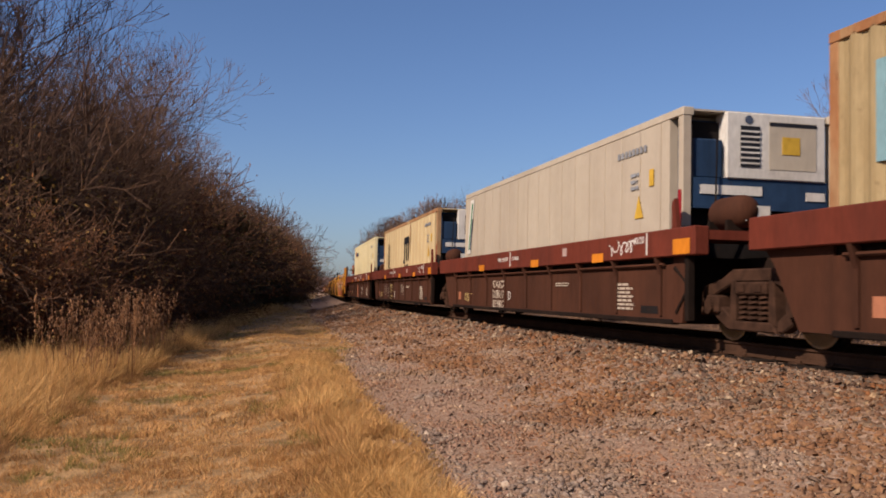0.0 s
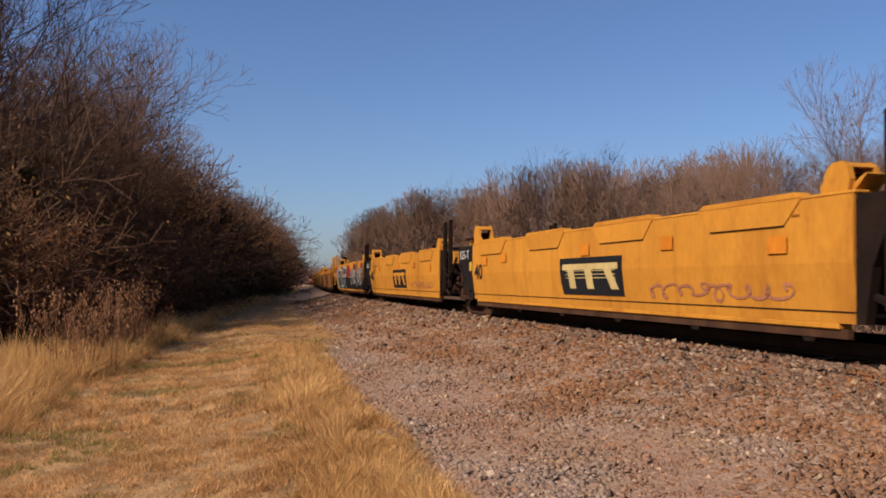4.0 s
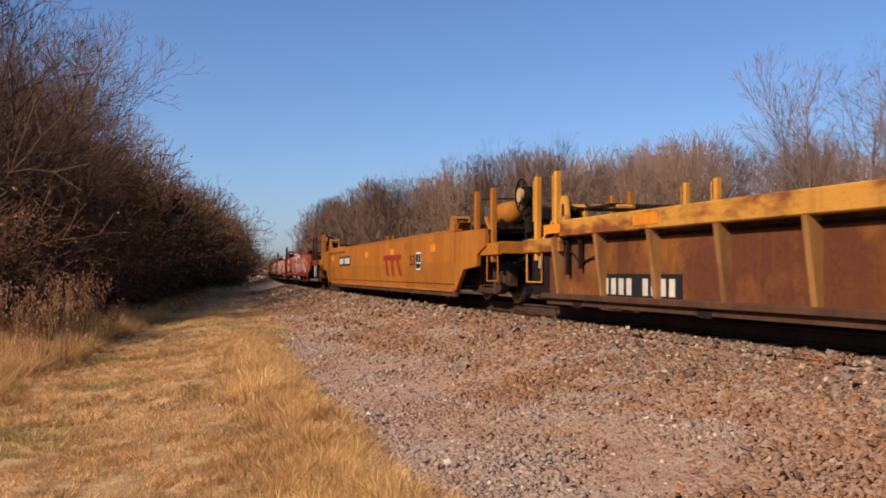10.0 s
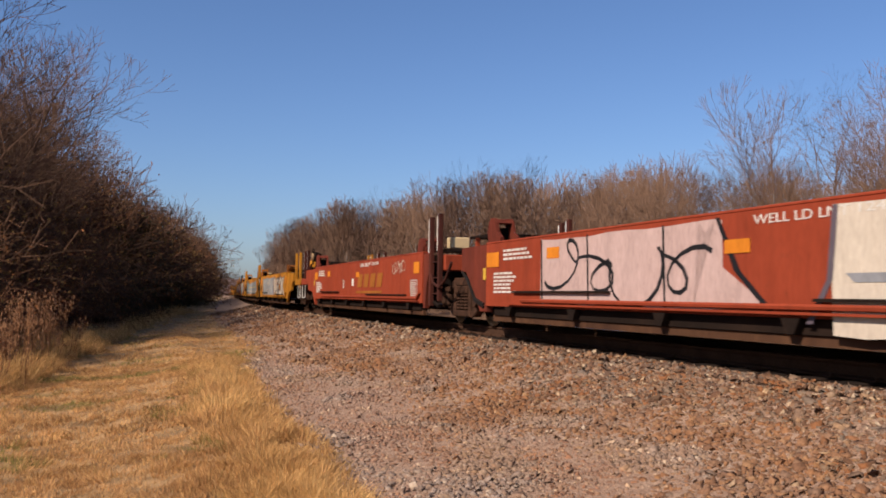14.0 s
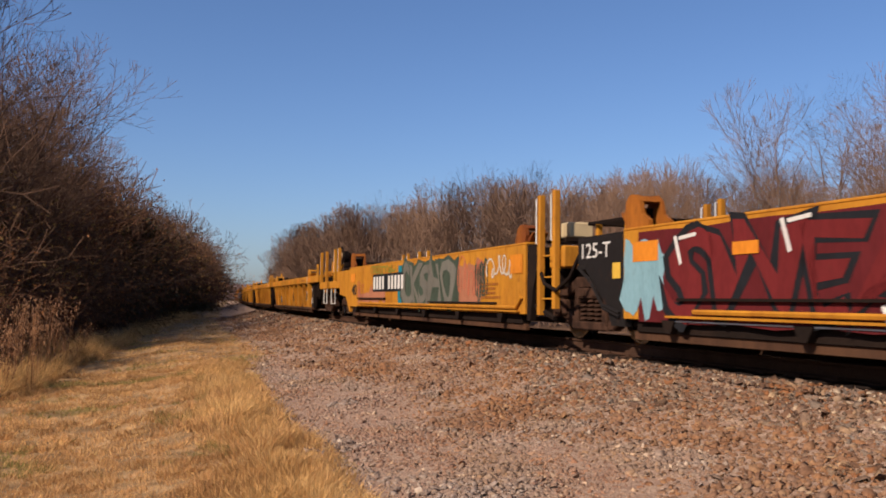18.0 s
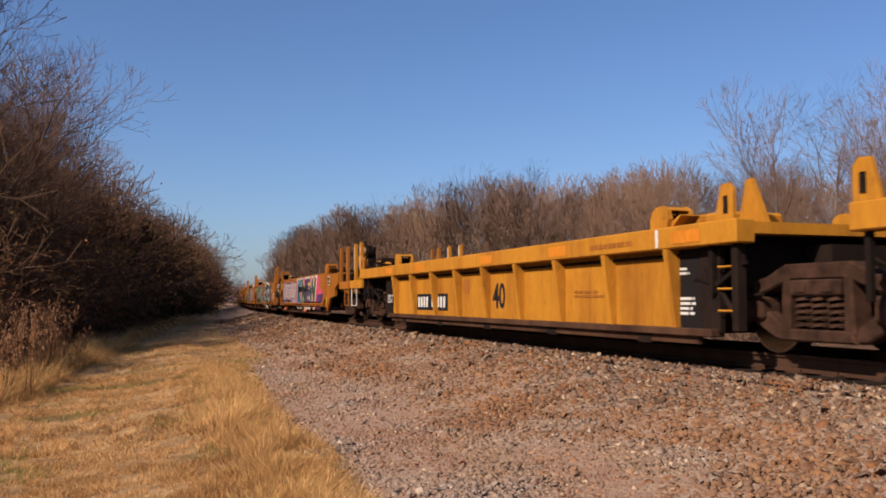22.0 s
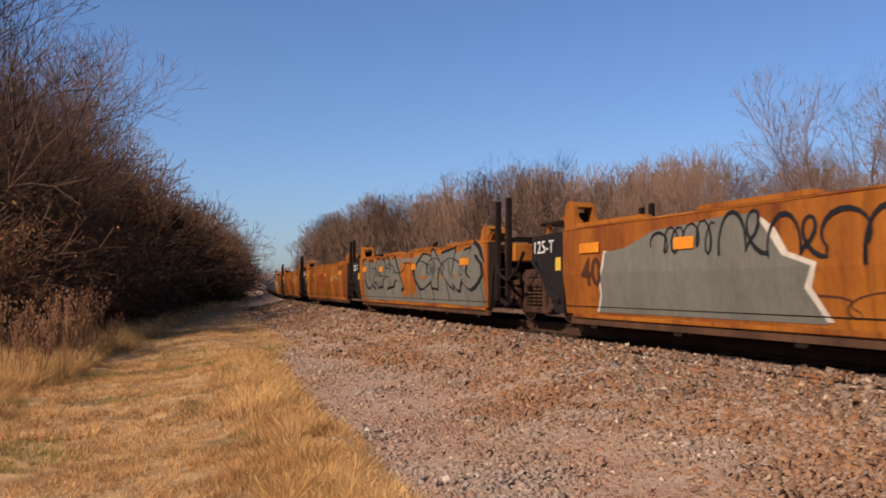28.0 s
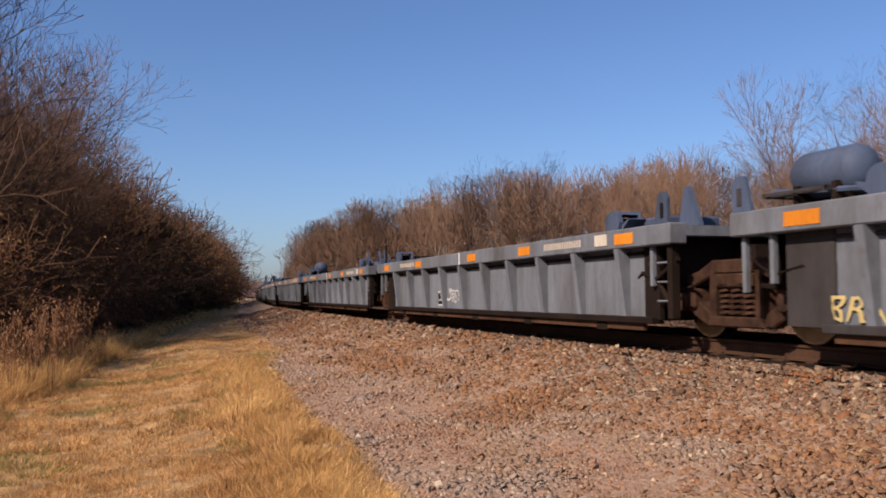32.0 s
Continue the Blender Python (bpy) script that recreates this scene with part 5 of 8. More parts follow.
    part("warning_plate", box(-1.436, -1.43, 5.35, 5.6, 0.4, 0.6), SALMON, u)
    sign(u, "40/20", -H + 2.4, -H + 2.05, 1.31, 1.41, WHITE, -1.554)
    return u


def container(label, wall, edge, reefer=True, corrugated=False, z0=0.3, height=2.9, roof_edge=None):
    """A forty-foot container; a refrigerated one has its machinery in the end that faces down the line."""
    L2, W2 = 6.096, 1.219
    KINK[0] = False
    c = tagged(new("shipping_container"), label, "container", "containers on the train")
    z1 = z0 + height
    bm = bmesh.new()
    if corrugated:
        for s in (-1, 1):
            n = 42
            pts = []
            for k in range(n * 4 + 1):
                y = -L2 + 0.12 + (2 * L2 - 0.24) * k / (n * 4)
                pts.append((y, s * (W2 - (0.0 if k % 4 in (0, 1) else 0.036))))
            lo = [bm.verts.new((x, y, z0 + 0.16)) for y, x in pts]
            hi = [bm.verts.new((x, y, z1 - 0.08)) for y, x in pts]
            for a in range(len(pts) - 1):
                bm.faces.new((lo[a], lo[a + 1], hi[a + 1], hi[a]))
        box(-W2 + 0.05, W2 - 0.05, -L2 + 0.02, L2 - 0.02, z0 + 0.02, z1 - 0.02, 0, bm)
    else:
        box(-W2 + 0.012, W2 - 0.012, -L2 + (0.42 if reefer else 0.05), L2 - 0.03, z0 + 0.05, z1 - 0.05, 0, bm)
    part("body", bm, wall, c)
    if not corrugated:
        for k in range(17):
            y = -L2 + 0.7 + (2 * L2 - 1.2) * k / 16
            part("wall_seam", box(-W2 + 0.0035, -W2 + 0.013, y - 0.02, y + 0.02, z0 + 0.15, z1 - 0.12), CREAM_WARM if wall == CREAM else wall, c)
    for s in (-1, 1):
        part("top_rail", box(s * W2 - 0.05 * (s > 0), s * W2 + 0.05 * (s < 0), -L2, L2, z1 - 0.11, z1, 0.008), roof_edge or (wall if not corrugated else edge), c)
        part("bottom_rail", box(s * W2 - 0.05 * (s > 0), s * W2 + 0.05 * (s < 0), -L2, L2, z0, z0 + 0.15, 0.008), edge, c)
        for e in (-1, 1):
            p = part("corner_post", box(s * (W2 + 0.003) - 0.13 * (s > 0), s * (W2 + 0.003) + 0.13 * (s < 0), e * L2 - 0.14 * (e > 0), e * L2 + 0.14 * (e < 0), z0 + 0.12, z1 - 0.12, 0.01), edge, c)
            for z in (z0, z1 - 0.12):
                part("corner_casting", box(s * (W2 + 0.006) - 0.17 * (s > 0), s * (W2 + 0.006) + 0.17 * (s < 0), e * (L2 + 0.005) - 0.18 * (e > 0), e * (L2 + 0.005) + 0.18 * (e < 0), z, z + 0.12, 0.01), edge, p)
    part("roof", box(-W2 + 0.05, W2 - 0.05, -L2 + 0.05, L2 - 0.05, z1 - 0.04, z1 - 0.012), wall, c)
    if reefer:
        f = -L2
        part("machinery_housing", box(-1.08, 1.08, f + 0.3, f + 0.44, z0 + 0.15, z1 - 0.12), NAVY, c)
        part("lower_cover", prism([(-1.05, z0 + 1.5), (1.05, z0 + 1.5), (1.05, z0 + 1.93), (-1.05, z0 + 1.93)], f + 0.02, f + 0.3), NAVY, c)
        h = part("upper_cover", box(-0.56, 1.0, f - 0.01, f + 0.3, z0 + 1.93, z1 - 0.03, 0.015), WHITE, c, "white machinery cover")
        for x in (-0.35,):
            part("grille", box(x, x + 0.3, f - 0.022, f - 0.012, z0 + 2.1, z1 - 0.22), GLASSY, h)
        for k in range(7):
            part("grille_bar", box(-0.35, -0.05, f - 0.03, f - 0.023, z0 + 2.14 + k * 0.075, z0 + 2.165 + k * 0.075), WHITE, h)
        part("panel_recess", box(0.1, 0.85, f - 0.016, f - 0.0105, z0 + 2.08, z1 - 0.14), CREAM_GREY, h)
        part("vent_strip", box(0.1, 0.85, f - 0.022, f - 0.0165, z1 - 0.2, z1 - 0.15), GLASSY, h)
        part("label_plate", box(0.3, 0.58, f - 0.024, f - 0.014, z0 + 2.3, z0 + 2.55), AMBER, h)
        part("maker_badge", disc((-0.22, f - 0.014, z1 - 0.13), "y", 0.06, 0.012, 14), BLUE, h)
        part("number_strip", box(-0.95, 0.0, f + 0.005, f + 0.018, z0 + 1.7, z0 + 1.83), WHITE, c)
        part("small_plate", box(0.7, 1.0, f + 0.005, f + 0.018, z0 + 1.66, z0 + 1.78), WHITE, c)
        part("control_box", box(-1.02, -0.58, f + 0.06, f + 0.3, z0 + 1.93, z1 - 0.42, 0.02), NAVY, c)
        part("fan_opening", box(-1.0, -0.56, f + 0.2, f + 0.29, z1 - 0.45, z1 - 0.16), BLACK, c)
        # back of the bay painted black for the shade under the overhanging cover
        part("compressor_bay", box(-1.05, 1.05, f + 0.26, f + 0.31, z0 + 0.2, z0 + 1.5), BLACK, c)
        part("power_cable", tube([(-0.7, f, z1 - 0.4), (-0.75, f - 0.05, z0 + 1.6), (-0.9, f - 0.02, z0 + 1.1)], 0.015, 5), BLACK, c)
        part("warning_strip", box(-W2 - 0.012, -W2 - 0.004, f + 0.03, f + 0.12, z0 + 1.2, z0 + 1.75), CRIMSON, c)
    return c


X_RIB = -1.3815       # face of a ribbed wagon's panels
XR = -1.385
MOVES = []            # thing, time at which its centre passes, distance ahead of that centre


def gauge_plate(u, y, z, x=-1.54, w=0.42, h=0.3, mat=None):
    """A framed consolidated stencil: dark panes in a white frame."""
    part("stencil_panel", box(x - 0.002, x, y - w / 2, y + w / 2, z - h / 2, z + h / 2), WHITE, u)
    for a, b in ((-0.46, -0.04), (0.04, 0.46)):
        part("stencil_pane", box(x - 0.005, x - 0.002, y + a * w, y + b * w, z - h * 0.08, z + h * 0.42), mat or BLACK, u)
    part("stencil_pane", box(x - 0.005, x - 0.002, y - w * 0.46, y + w * 0.46, z - h * 0.42, z - h * 0.14), mat or BLACK, u)


def stencil(u, n, y0, y1, z0, z1, ground, ink, x=-1.537, gaps=()):
    """A car's reporting mark: plain bars on a painted ground."""
    part("mark_ground", fold(box(x - 0.002, x, min(y0, y1) - 0.08, max(y0, y1) + 0.08, z0 - 0.06, z1 + 0.06)), ground, u)
    bars(u, n, y0, y1, z0, z1, ink, x - 0.0025, "marking", 0.62, "", gaps)


def blocks(u, y0, y1, z0, z1, mat, x=-1.537, ground=None):
    """A company mark: three plain blocks under a cap, the last one slanting."""
    if ground:
        patch(u, [(y0 + 0.14, z1 + 0.1), (y1 - 0.14, z1 + 0.1), (y1 - 0.14, z0 - 0.1), (y0 + 0.06, z0 - 0.1), (y0 + 0.14, z0 + 0.1)], ground, x, "logo_ground")
        for q in range(3):
            patch(u, [(y0 - 0.1, z0 + (z1 - z0) * (0.42 + 0.14 * q)), (y1 + 0.1, z0 + (z1 - z0) * (0.42 + 0.14 * q)), (y1 + 0.1, z0 + (z1 - z0) * (0.45 + 0.14 * q)), (y0 - 0.1, z0 + (z1 - z0) * (0.45 + 0.14 * q))], mat, x - 0.0025, "logo")
    w, cap = (y1 - y0) / 3, z1 - (z1 - z0) * 0.24
    patch(u, [(y0, z1), (y1, z1), (y1, cap), (y0 - w * 0.04, cap)], mat, x - 0.003, "logo")
    for k in range(3):
        a, lean = y0 + w * (k + 0.3), w * (0.06 if k < 2 else 0.32)
        patch(u, [(a, cap), (a + w * 0.36, cap), (a + w * 0.36 + lean, z0), (a + lean, z0)], mat, x - 0.003, "logo")


def text_panel(u, y, z, w, h, mat, x=-1.537):
    """Small print in a thin painted border."""
    for a, b, c, d in ((-0.5, 0.5, 0.46, 0.5), (-0.5, 0.5, -0.5, -0.46), (-0.5, -0.47, -0.46, 0.46), (0.47, 0.5, -0.46, 0.46)):
        part("panel_border", box(x - 0.002, x, y + a * w, y + b * w, z + c * h, z + d * h), mat, u)
    lines(u, 6, y + w * 0.42, y - w * 0.42, z - h * 0.38, z + h * 0.42, mat, x)


def arch_marks(u, H, x=-1.52, mat=None, mark="125-T"):
    sign(u, mark, H - 0.55, H - 1.3, 1.14, 1.34, mat or WHITE, x)
    part("sticker", box(x - 0.002, x, H - 1.55, H - 1.36, 0.86, 1.06), AMBER, u)


def forty(u, y, z0=0.66, z1=1.0, mat=None, x=-1.537):
    sign(u, "40", y + 0.3, y - 0.3, z0, z1, mat or INK, x, 0.02)


def place(u, tc, ahead=0.0):
    MOVES.append((u, tc, ahead))
    return u


def centres(first, joints, last, H):
    """When the middle of each wagon of a car passes, and where its outer trucks sit."""
    out = [joints[0] - H / V]
    out += [(a + b) / 2 for a, b in zip(joints, joints[1:])]
    out.append(joints[-1] + H / V)
    return out, -(joints[0] - first) * V + H, (last - joints[-1]) * V - H


H40, H48 = 7.9, 9.2

# -- four brown wagons with containers --
js = [0.43, 1.157, 1.871]
tcs = [js[0] - H40 / V, (js[0] + js[1]) / 2, (js[1] + js[2]) / 2, js[2] + H40 / V]
for k, tc in enumerate(tcs):
    u = brown_wagon(("brown well wagon with a maroon chord under a tan container", "brown well wagon with white tags under a grey reefer", "brown well wagon with yellow tags under a cream reefer", "brown end wagon with scrawled tags under a white reefer")[k], H40,
                    rear="end" if k == 3 else "joint", y_rear=(2.62 - js[2]) * V - H40 if k == 3 else None)
    if k == 1:
        for z, t in ((0.66, "SAID"), (0.44, "DEBUT"), (0.22, "ZENKO")):
            sign(u, t, 2.3, 1.4, z + 0.03, z + 0.2, PALE, -1.437, 0, "graffiti")
        strokes(u, -4.6, -5.5, 1.15, 1.42, WHITE, 5, 0.025, 4, -1.554)
        sign(u, "D", 1.1, 0.93, 0.44, 0.62, WHITE, -1.436)
    if k == 2:
        strokes(u, 3.6, 2.5, 0.35, 0.85, PALE, 4, 0.02, 5, -1.437)
        for z in (0.7, 0.5, 0.28):
            strokes(u, 2.1, 1.3, z, z + 0.18, STRAW, 4, 0.03, int(z * 100), -1.437)
        sign(u, "E", 0.97, 0.8, 0.36, 0.6, WHITE, -1.436)
        strokes(u, -0.6, -1.3, 0.45, 0.9, PALE, 3, 0.02, 8, -1.437)
        strokes(u, -4.9, -5.4, 1.15, 1.42, WHITE, 2, 0.02, 9, -1.554, loops=1.1)
    if k == 3:
        strokes(u, -1.0, -3.1, 1.14, 1.42, WHITE, 9, 0.02, 11, -1.554)
        strokes(u, -1.7, -2.8, 0.35, 0.85, PALE, 5, 0.02, 12, -1.437)
        sign(u, "A", 1.45, 1.25, 0.5, 0.7, WHITE, -1.436)
        part("repair_patch", box(-1.4335, -1.429, 0.15, 0.75, 0.27, 0.95), SALMON, u)
    place(u, tc)
    walls = (TANWALL, CREAM_GREY, CREAM, CREAM_WARM)
    c = container(("tan corrugated container with a blue panel and white star", "grey white refrigerated container with navy machinery end", "cream refrigerated container with black logo shapes and rust", "warm white refrigerated container with a lettered brand mark")[k],
                  walls[k], (RUST_EDGE, CREAM_GREY, RUST_EDGE, CREAM_WARM)[k], reefer=k > 0, corrugated=k == 0, height=2.9 if k else 3.05, roof_edge=RUST_EDGE if k == 2 else None)
    if k == 0:
        part("blue_panel", box(-1.2235, -1.2195, 3.6, 5.4, 1.9, 2.9), AQUA, c, "faded light blue painted panel")
        star(c, 5.0, 2.55, 0.28, WHITE, -1.226)
    if k == 1:
        patch(c, [(5.55, 3.0), (5.2, 3.0), (5.5, 1.6), (5.85, 1.6)], WHITE, -1.224, "logo")
        patch(c, [(5.42, 2.9), (5.3, 2.9), (5.62, 1.7), (5.72, 1.7)], GREEN, -1.226, "logo")
        patch(c, [(5.36, 2.5), (5.28, 2.5), (5.5, 1.7), (5.58, 1.7)], BLUE, -1.228, "logo")
    if k == 2:
        a = 0.35
        for dy in (0.0, 0.42, 0.84):
            patch(c, [(a - dy, 2.55), (a - dy - 0.2, 2.62), (a - dy - 0.2, 1.75), (a - dy, 1.7)], INK, -1.224, "logo")
        patch(c, [(a, 2.62), (a - 1.04, 2.62), (a - 1.1, 2.4), (a + 0.1, 2.35)], INK, -1.226, "logo")
        patch(c, [(a + 0.15, 1.78), (a - 0.25, 1.7), (a - 0.1, 1.62), (a + 0.2, 1.66)], INK, -1.227, "logo")
        patch(c, [(a - 0.2, 1.62), (a - 0.4, 1.56), (a - 0.55, 1.45), (a + 0.0, 1.45)], INK, -1.2245, "logo")
        patch(c, [(a - 0.6, 1.6), (a - 0.9, 1.6), (a - 1.05, 1.45), (a - 0.5, 1.45)], INK, -1.2245, "logo")
        patch(c, [(-0.9, 3.12), (-1.02, 3.12), (-1.05, 2.6), (-1.0, 2.0), (-0.94, 2.0), (-0.88, 2.7)], RUST_EDGE, -1.2235, "rust_run", "brown rust run")
        for z in range(9):
            part("logo", box(-1.225, -1.221, 4.55, 4.7, 2.5 - z * 0.15, 2.6 - z * 0.15), INK, c)
            if z < 8:
                part("logo", box(-1.225, -1.221, 4.2, 4.35, 2.42 - z * 0.15, 2.52 - z * 0.15), INK, c)
    if k == 3:
        bars(c, 2, 5.3, 4.75, 2.62, 2.9, CRIMSON, -1.224, "logo")
        bars(c, 5, 4.72, 3.3, 2.6, 2.8, BLUE, -1.224, "logo", 0.8)
    if k:
        patch(c, [(-4.55, 1.75), (-4.85, 1.75), (-4.7, 2.1)], AMBER, -1.2235, "warning_triangle", "yellow warning triangle")
        part("label_plate", box(-1.224, -1.2205, -5.2, -5.05, 2.2, 2.45), AMBER, c)
        bars(c, 8, -3.9, -5.0, 2.74, 2.84, SILVER, -1.2235)
        lines(c, 3, -4.4, -4.7, 2.2, 2.5, SILVER, -1.2235)
    place(c, tc, 0.65 - 0.9 if k else 0.4)

# -- yellow five-wagon car with smooth folded sides --
js = [3.548, 4.257, 4.967, 5.70]
tcs, yf, yr = centres(2.80, js, 6.42, H40)
names = ("yellow end well wagon with orange graffiti fields and white stripes", "yellow well wagon with folded sheet sides", "yellow well wagon with a black number forty", "yellow well wagon with a black and white company mark", "yellow end well wagon covered in black red and silver graffiti")
for k, tc in enumerate(tcs):
    u = smooth_wagon(names[k], H40, YELLOW, DARK, BLACK, True, None, YELLOW, "end" if k == 0 else "joint", "end" if k == 4 else "joint", y_front=yf, y_rear=yr, wheelmat=spray("red brake wheel", (0.45, 0.11, 0.04)))
    if k < 4:
        arch_marks(u, H40)
        forty(u, 5.75)
    for y, z in ((5.25, 1.06), (3.9, 1.1), (-0.3, 1.12), (-3.0, 1.12), (-5.4, 1.0)):
        if k in (1, 2, 3):
            reflector(u, y, z, 0.34, 0.18, ORANGE, -1.55)
    for y in (5.2, -5.6, 1.5):
        lines(u, 3, y + 0.18, y - 0.18, 1.28, 1.4, GOLD, seed=int(y * 3) + k)
    if k == 0:
        field(u, 3.2, -6.3, 0.5, 1.42, SALMON, 0.05, label="orange spray-painted field", seed=4)
        field(u, 3.2, -6.3, 0.24, 0.52, CORAL, 0.04, -1.515, seed=5)
        for y in (1.8, 0.2, -3.6):
            patch(u, [(y, 1.42), (y - 0.18, 1.42), (y - 0.5, 0.82), (y - 0.4, 0.82)], PALE, -1.539)
        patch(u, [(1.6, 0.95), (-1.2, 1.0), (-1.2, 0.93), (1.6, 0.87)], PALE, -1.5395)
        patch(u, [(-6.2, 1.42), (-6.3, 1.42), (-6.0, 0.82), (-5.9, 0.82)], PALE, -1.539)
        stencil(u, 10, -2.2, -4.5, 0.82, 1.0, INK, STRAW, gaps=(4,))
        for y, z in ((-5.4, 1.1), (2.4, 1.12), (-0.9, 1.1)):
            reflector(u, y, z)
        gauge_plate(u, yf + 1.0, 1.12, -1.515)
    if k == 1:
        field(u, 5.0, 1.0, 0.3, 1.2, CORAL, 0.08, seed=6)
        strokes(u, 4.8, 1.2, 0.4, 1.1, PALE, 5, 0.05, 3)
    if k in (2, 3):
        blocks(u, 0.65, -1.5, 0.5, 0.9, YELLOW if k == 3 else STRAW, ground=INK)
        strokes(u, -2.4, -5.6, 0.4, 0.62, SALMON, 8, 0.035, 7)
    if k == 4:
        field(u, 6.2, -6.5, 0.8, 1.42, SLATE, 0.06, seed=8, n=24, label="slate purple sprayed field")
        field(u, 6.2, -6.5, 0.23, 0.82, INK, 0.02, -1.51, seed=9, label="black sprayed field")
        for y in (5.2, 3.9, 1.4, -0.6, -2.9, -4.6, -6.0):
            patch(u, [(y + 0.35, 1.43), (y + 0.3, 1.25), (y, 1.15), (y - 0.3, 1.22), (y - 0.4, 1.43)], CRIMSON, -1.541)
        field(u, 0.6, -0.6, 0.82, 1.4, CRIMSON, 0.05, -1.5405, seed=3)
        bubble(u, "FE8T", 5.6, 1.0, 0.34, 1.25, SLATE, MINT, 0.03, 0.012, x=-1.545)
        strokes(u, -1.2, -6.2, 0.4, 1.3, PALE, 11, 0.045, 21, -1.548)
        strokes(u, -1.2, -6.2, 0.4, 1.2, SILVER, 8, 0.09, 22, -1.546)
        stencil(u, 10, 3.0, 0.9, 0.8, 1.0, INK, PALE, -1.55, gaps=(4,))
        reflector(u, 3.6, 1.1, 0.5, 0.2, None, -1.552)
        reflector(u, -4.2, 1.1, 0.5, 0.2, None, -1.552)
        reflector(u, -1.5, 1.15, 0.4, 0.14, None, -1.552)
        patch(u, [(8.21, 1.4), (8.21, 1.1), (7.7, 0.94), (7.4, 0.82), (6.55, 0.8), (6.3, 1.05), (6.28, 1.41)], SPRAY_RED, -1.5125, label="red sprayed end panel")
        patch(u, [(6.3, 1.41), (6.28, 0.9), (6.1, 0.3), (5.95, 0.3), (6.05, 1.41)], MINT, -1.543)
        strokes(u, 7.5, 6.8, 1.12, 1.36, PALE, 4, 0.03, 31, -1.516)
        strokes(u, 7.7, 6.7, 0.88, 1.08, STRAW, 5, 0.03, 37, -1.516)
        part("grip_recess", box(-1.516, -1.51, 7.85, 8.1, 1.16, 1.3), BLACK, u)
    place(u, tc)

# -- rusted yellow five-wagon car with ribbed sides --
js = [7.336, 8.164, 9.002, 9.85]
tcs, yf, yr = centres(6.61, js, 10.565, H48)
names = ("rusted yellow end well wagon with ribbed sides", "rusted ribbed well wagon with a white tag", "rusted ribbed well wagon with faded company mark", "rusted ribbed well wagon with a yellow scrawled skull", "rusted ribbed end wagon with dark number patch")
for k, tc in enumerate(tcs):
    u = rib_wagon(names[k], H48, CHORD_RUST, RUSTY, RIB_RUST, DARK, "end" if k == 0 else "joint", "end" if k == 4 else "joint", 11, yf, yr, 1.37, CHORD_RUST, YELLOW if k == 3 else None, None, YELLOW, None, None, 0.085, YELLOW if k in (0, 1, 2) else None)
    for y in (7.0, 4.2, -0.5, -4.6, -7.4):
        part("reflector", box(-1.556, -1.551, y - 0.3, y + 0.3, 1.18, 1.32), ORANGE, u)
    lines(u, 1, -5.2, -7.0, 1.2, 1.34, BROWN, -1.553, 2)
    part("yellow_box", box(-1.46, -1.385, -7.3, -6.85, 0.28, 0.55, 0.01), YELLOW, u)
    part("sticker", box(-1.4, -1.397, 7.7, 7.85, 0.65, 0.9), PALE, u)
    if k in (2, 3):
        blocks(u, 0.95, -1.2, 0.28, 0.7, FADED, XR)
    if k in (0, 4):
        stencil(u, 9, 5.6, 3.7, 0.28, 0.5, INK, PALE, XR, (4,))
    if k == 0:
        field(u, -1.0, -3.2, 0.35, 0.9, SALMON, 0.1, XR, seed=2)
        strokes(u, 1.2, -1.0, 0.4, 0.9, SALMON, 5, 0.05, 14, XR - 0.004)
    if k == 1:
        strokes(u, -5.75, -6.25, 0.3, 0.95, WHITE, 5, 0.03, 6, XR - 0.004)
        lines(u, 4, -6.5, -6.9, 0.75, 1.0, PALE, XR - 0.003)
    if k == 3:
        patch(u, [(-4.3, 0.95), (-4.9, 0.95), (-4.95, 0.7), (-4.72, 0.55), (-4.68, 0.36), (-4.52, 0.36), (-4.48, 0.55), (-4.25, 0.7)], YELLOW, XR)
        patch(u, [(-4.36, 0.9), (-4.84, 0.9), (-4.88, 0.72), (-4.68, 0.58), (-4.65, 0.42), (-4.56, 0.42), (-4.53, 0.58), (-4.32, 0.72)], RUSTY, XR - 0.003)
        sign(u, "40", 3.4, 2.9, 0.4, 0.7, INK, XR)
    if k == 4:
        gauge_plate(u, -0.3, 0.5, XR, 0.5, 0.35, RUSTY)
        lines(u, 4, -4.6, -4.95, 0.5, 0.85, PALE, XR)
    place(u, tc)

# -- one yellow wagon for long containers --
Hs = (11.666 - 10.777) * V / 2
u = smooth_wagon("ochre yellow single well wagon for long containers", Hs + 0.4, OCHRE, DARK, BLACK, True, None, None, "end", "end", y_front=-Hs, y_rear=Hs, guide=OCHRE)
blocks(u, -1.9, -4.0, 0.5, 1.05, TTXRED)
stencil(u, 10, 5.7, 3.6, 0.88, 1.08, INK, WHITE, gaps=(4,))
gauge_plate(u, -5.9, 0.85, -1.54, 0.45, 0.42)
sign(u, "53", -5.0, -5.5, 0.75, 1.0, INK)
for y in (7.3, 0.6, -3.0, -7.2):
    reflector(u, y, 1.12, 0.5, 0.18)
lines(u, 3, -4.4, -5.2, 1.15, 1.36, GOLD)
part("side_step", box(-1.57, -1.5, 4.6, 7.9, 1.3, 1.5, 0.02), OCHRE, u)
place(u, (11.666 + 10.777) / 2)

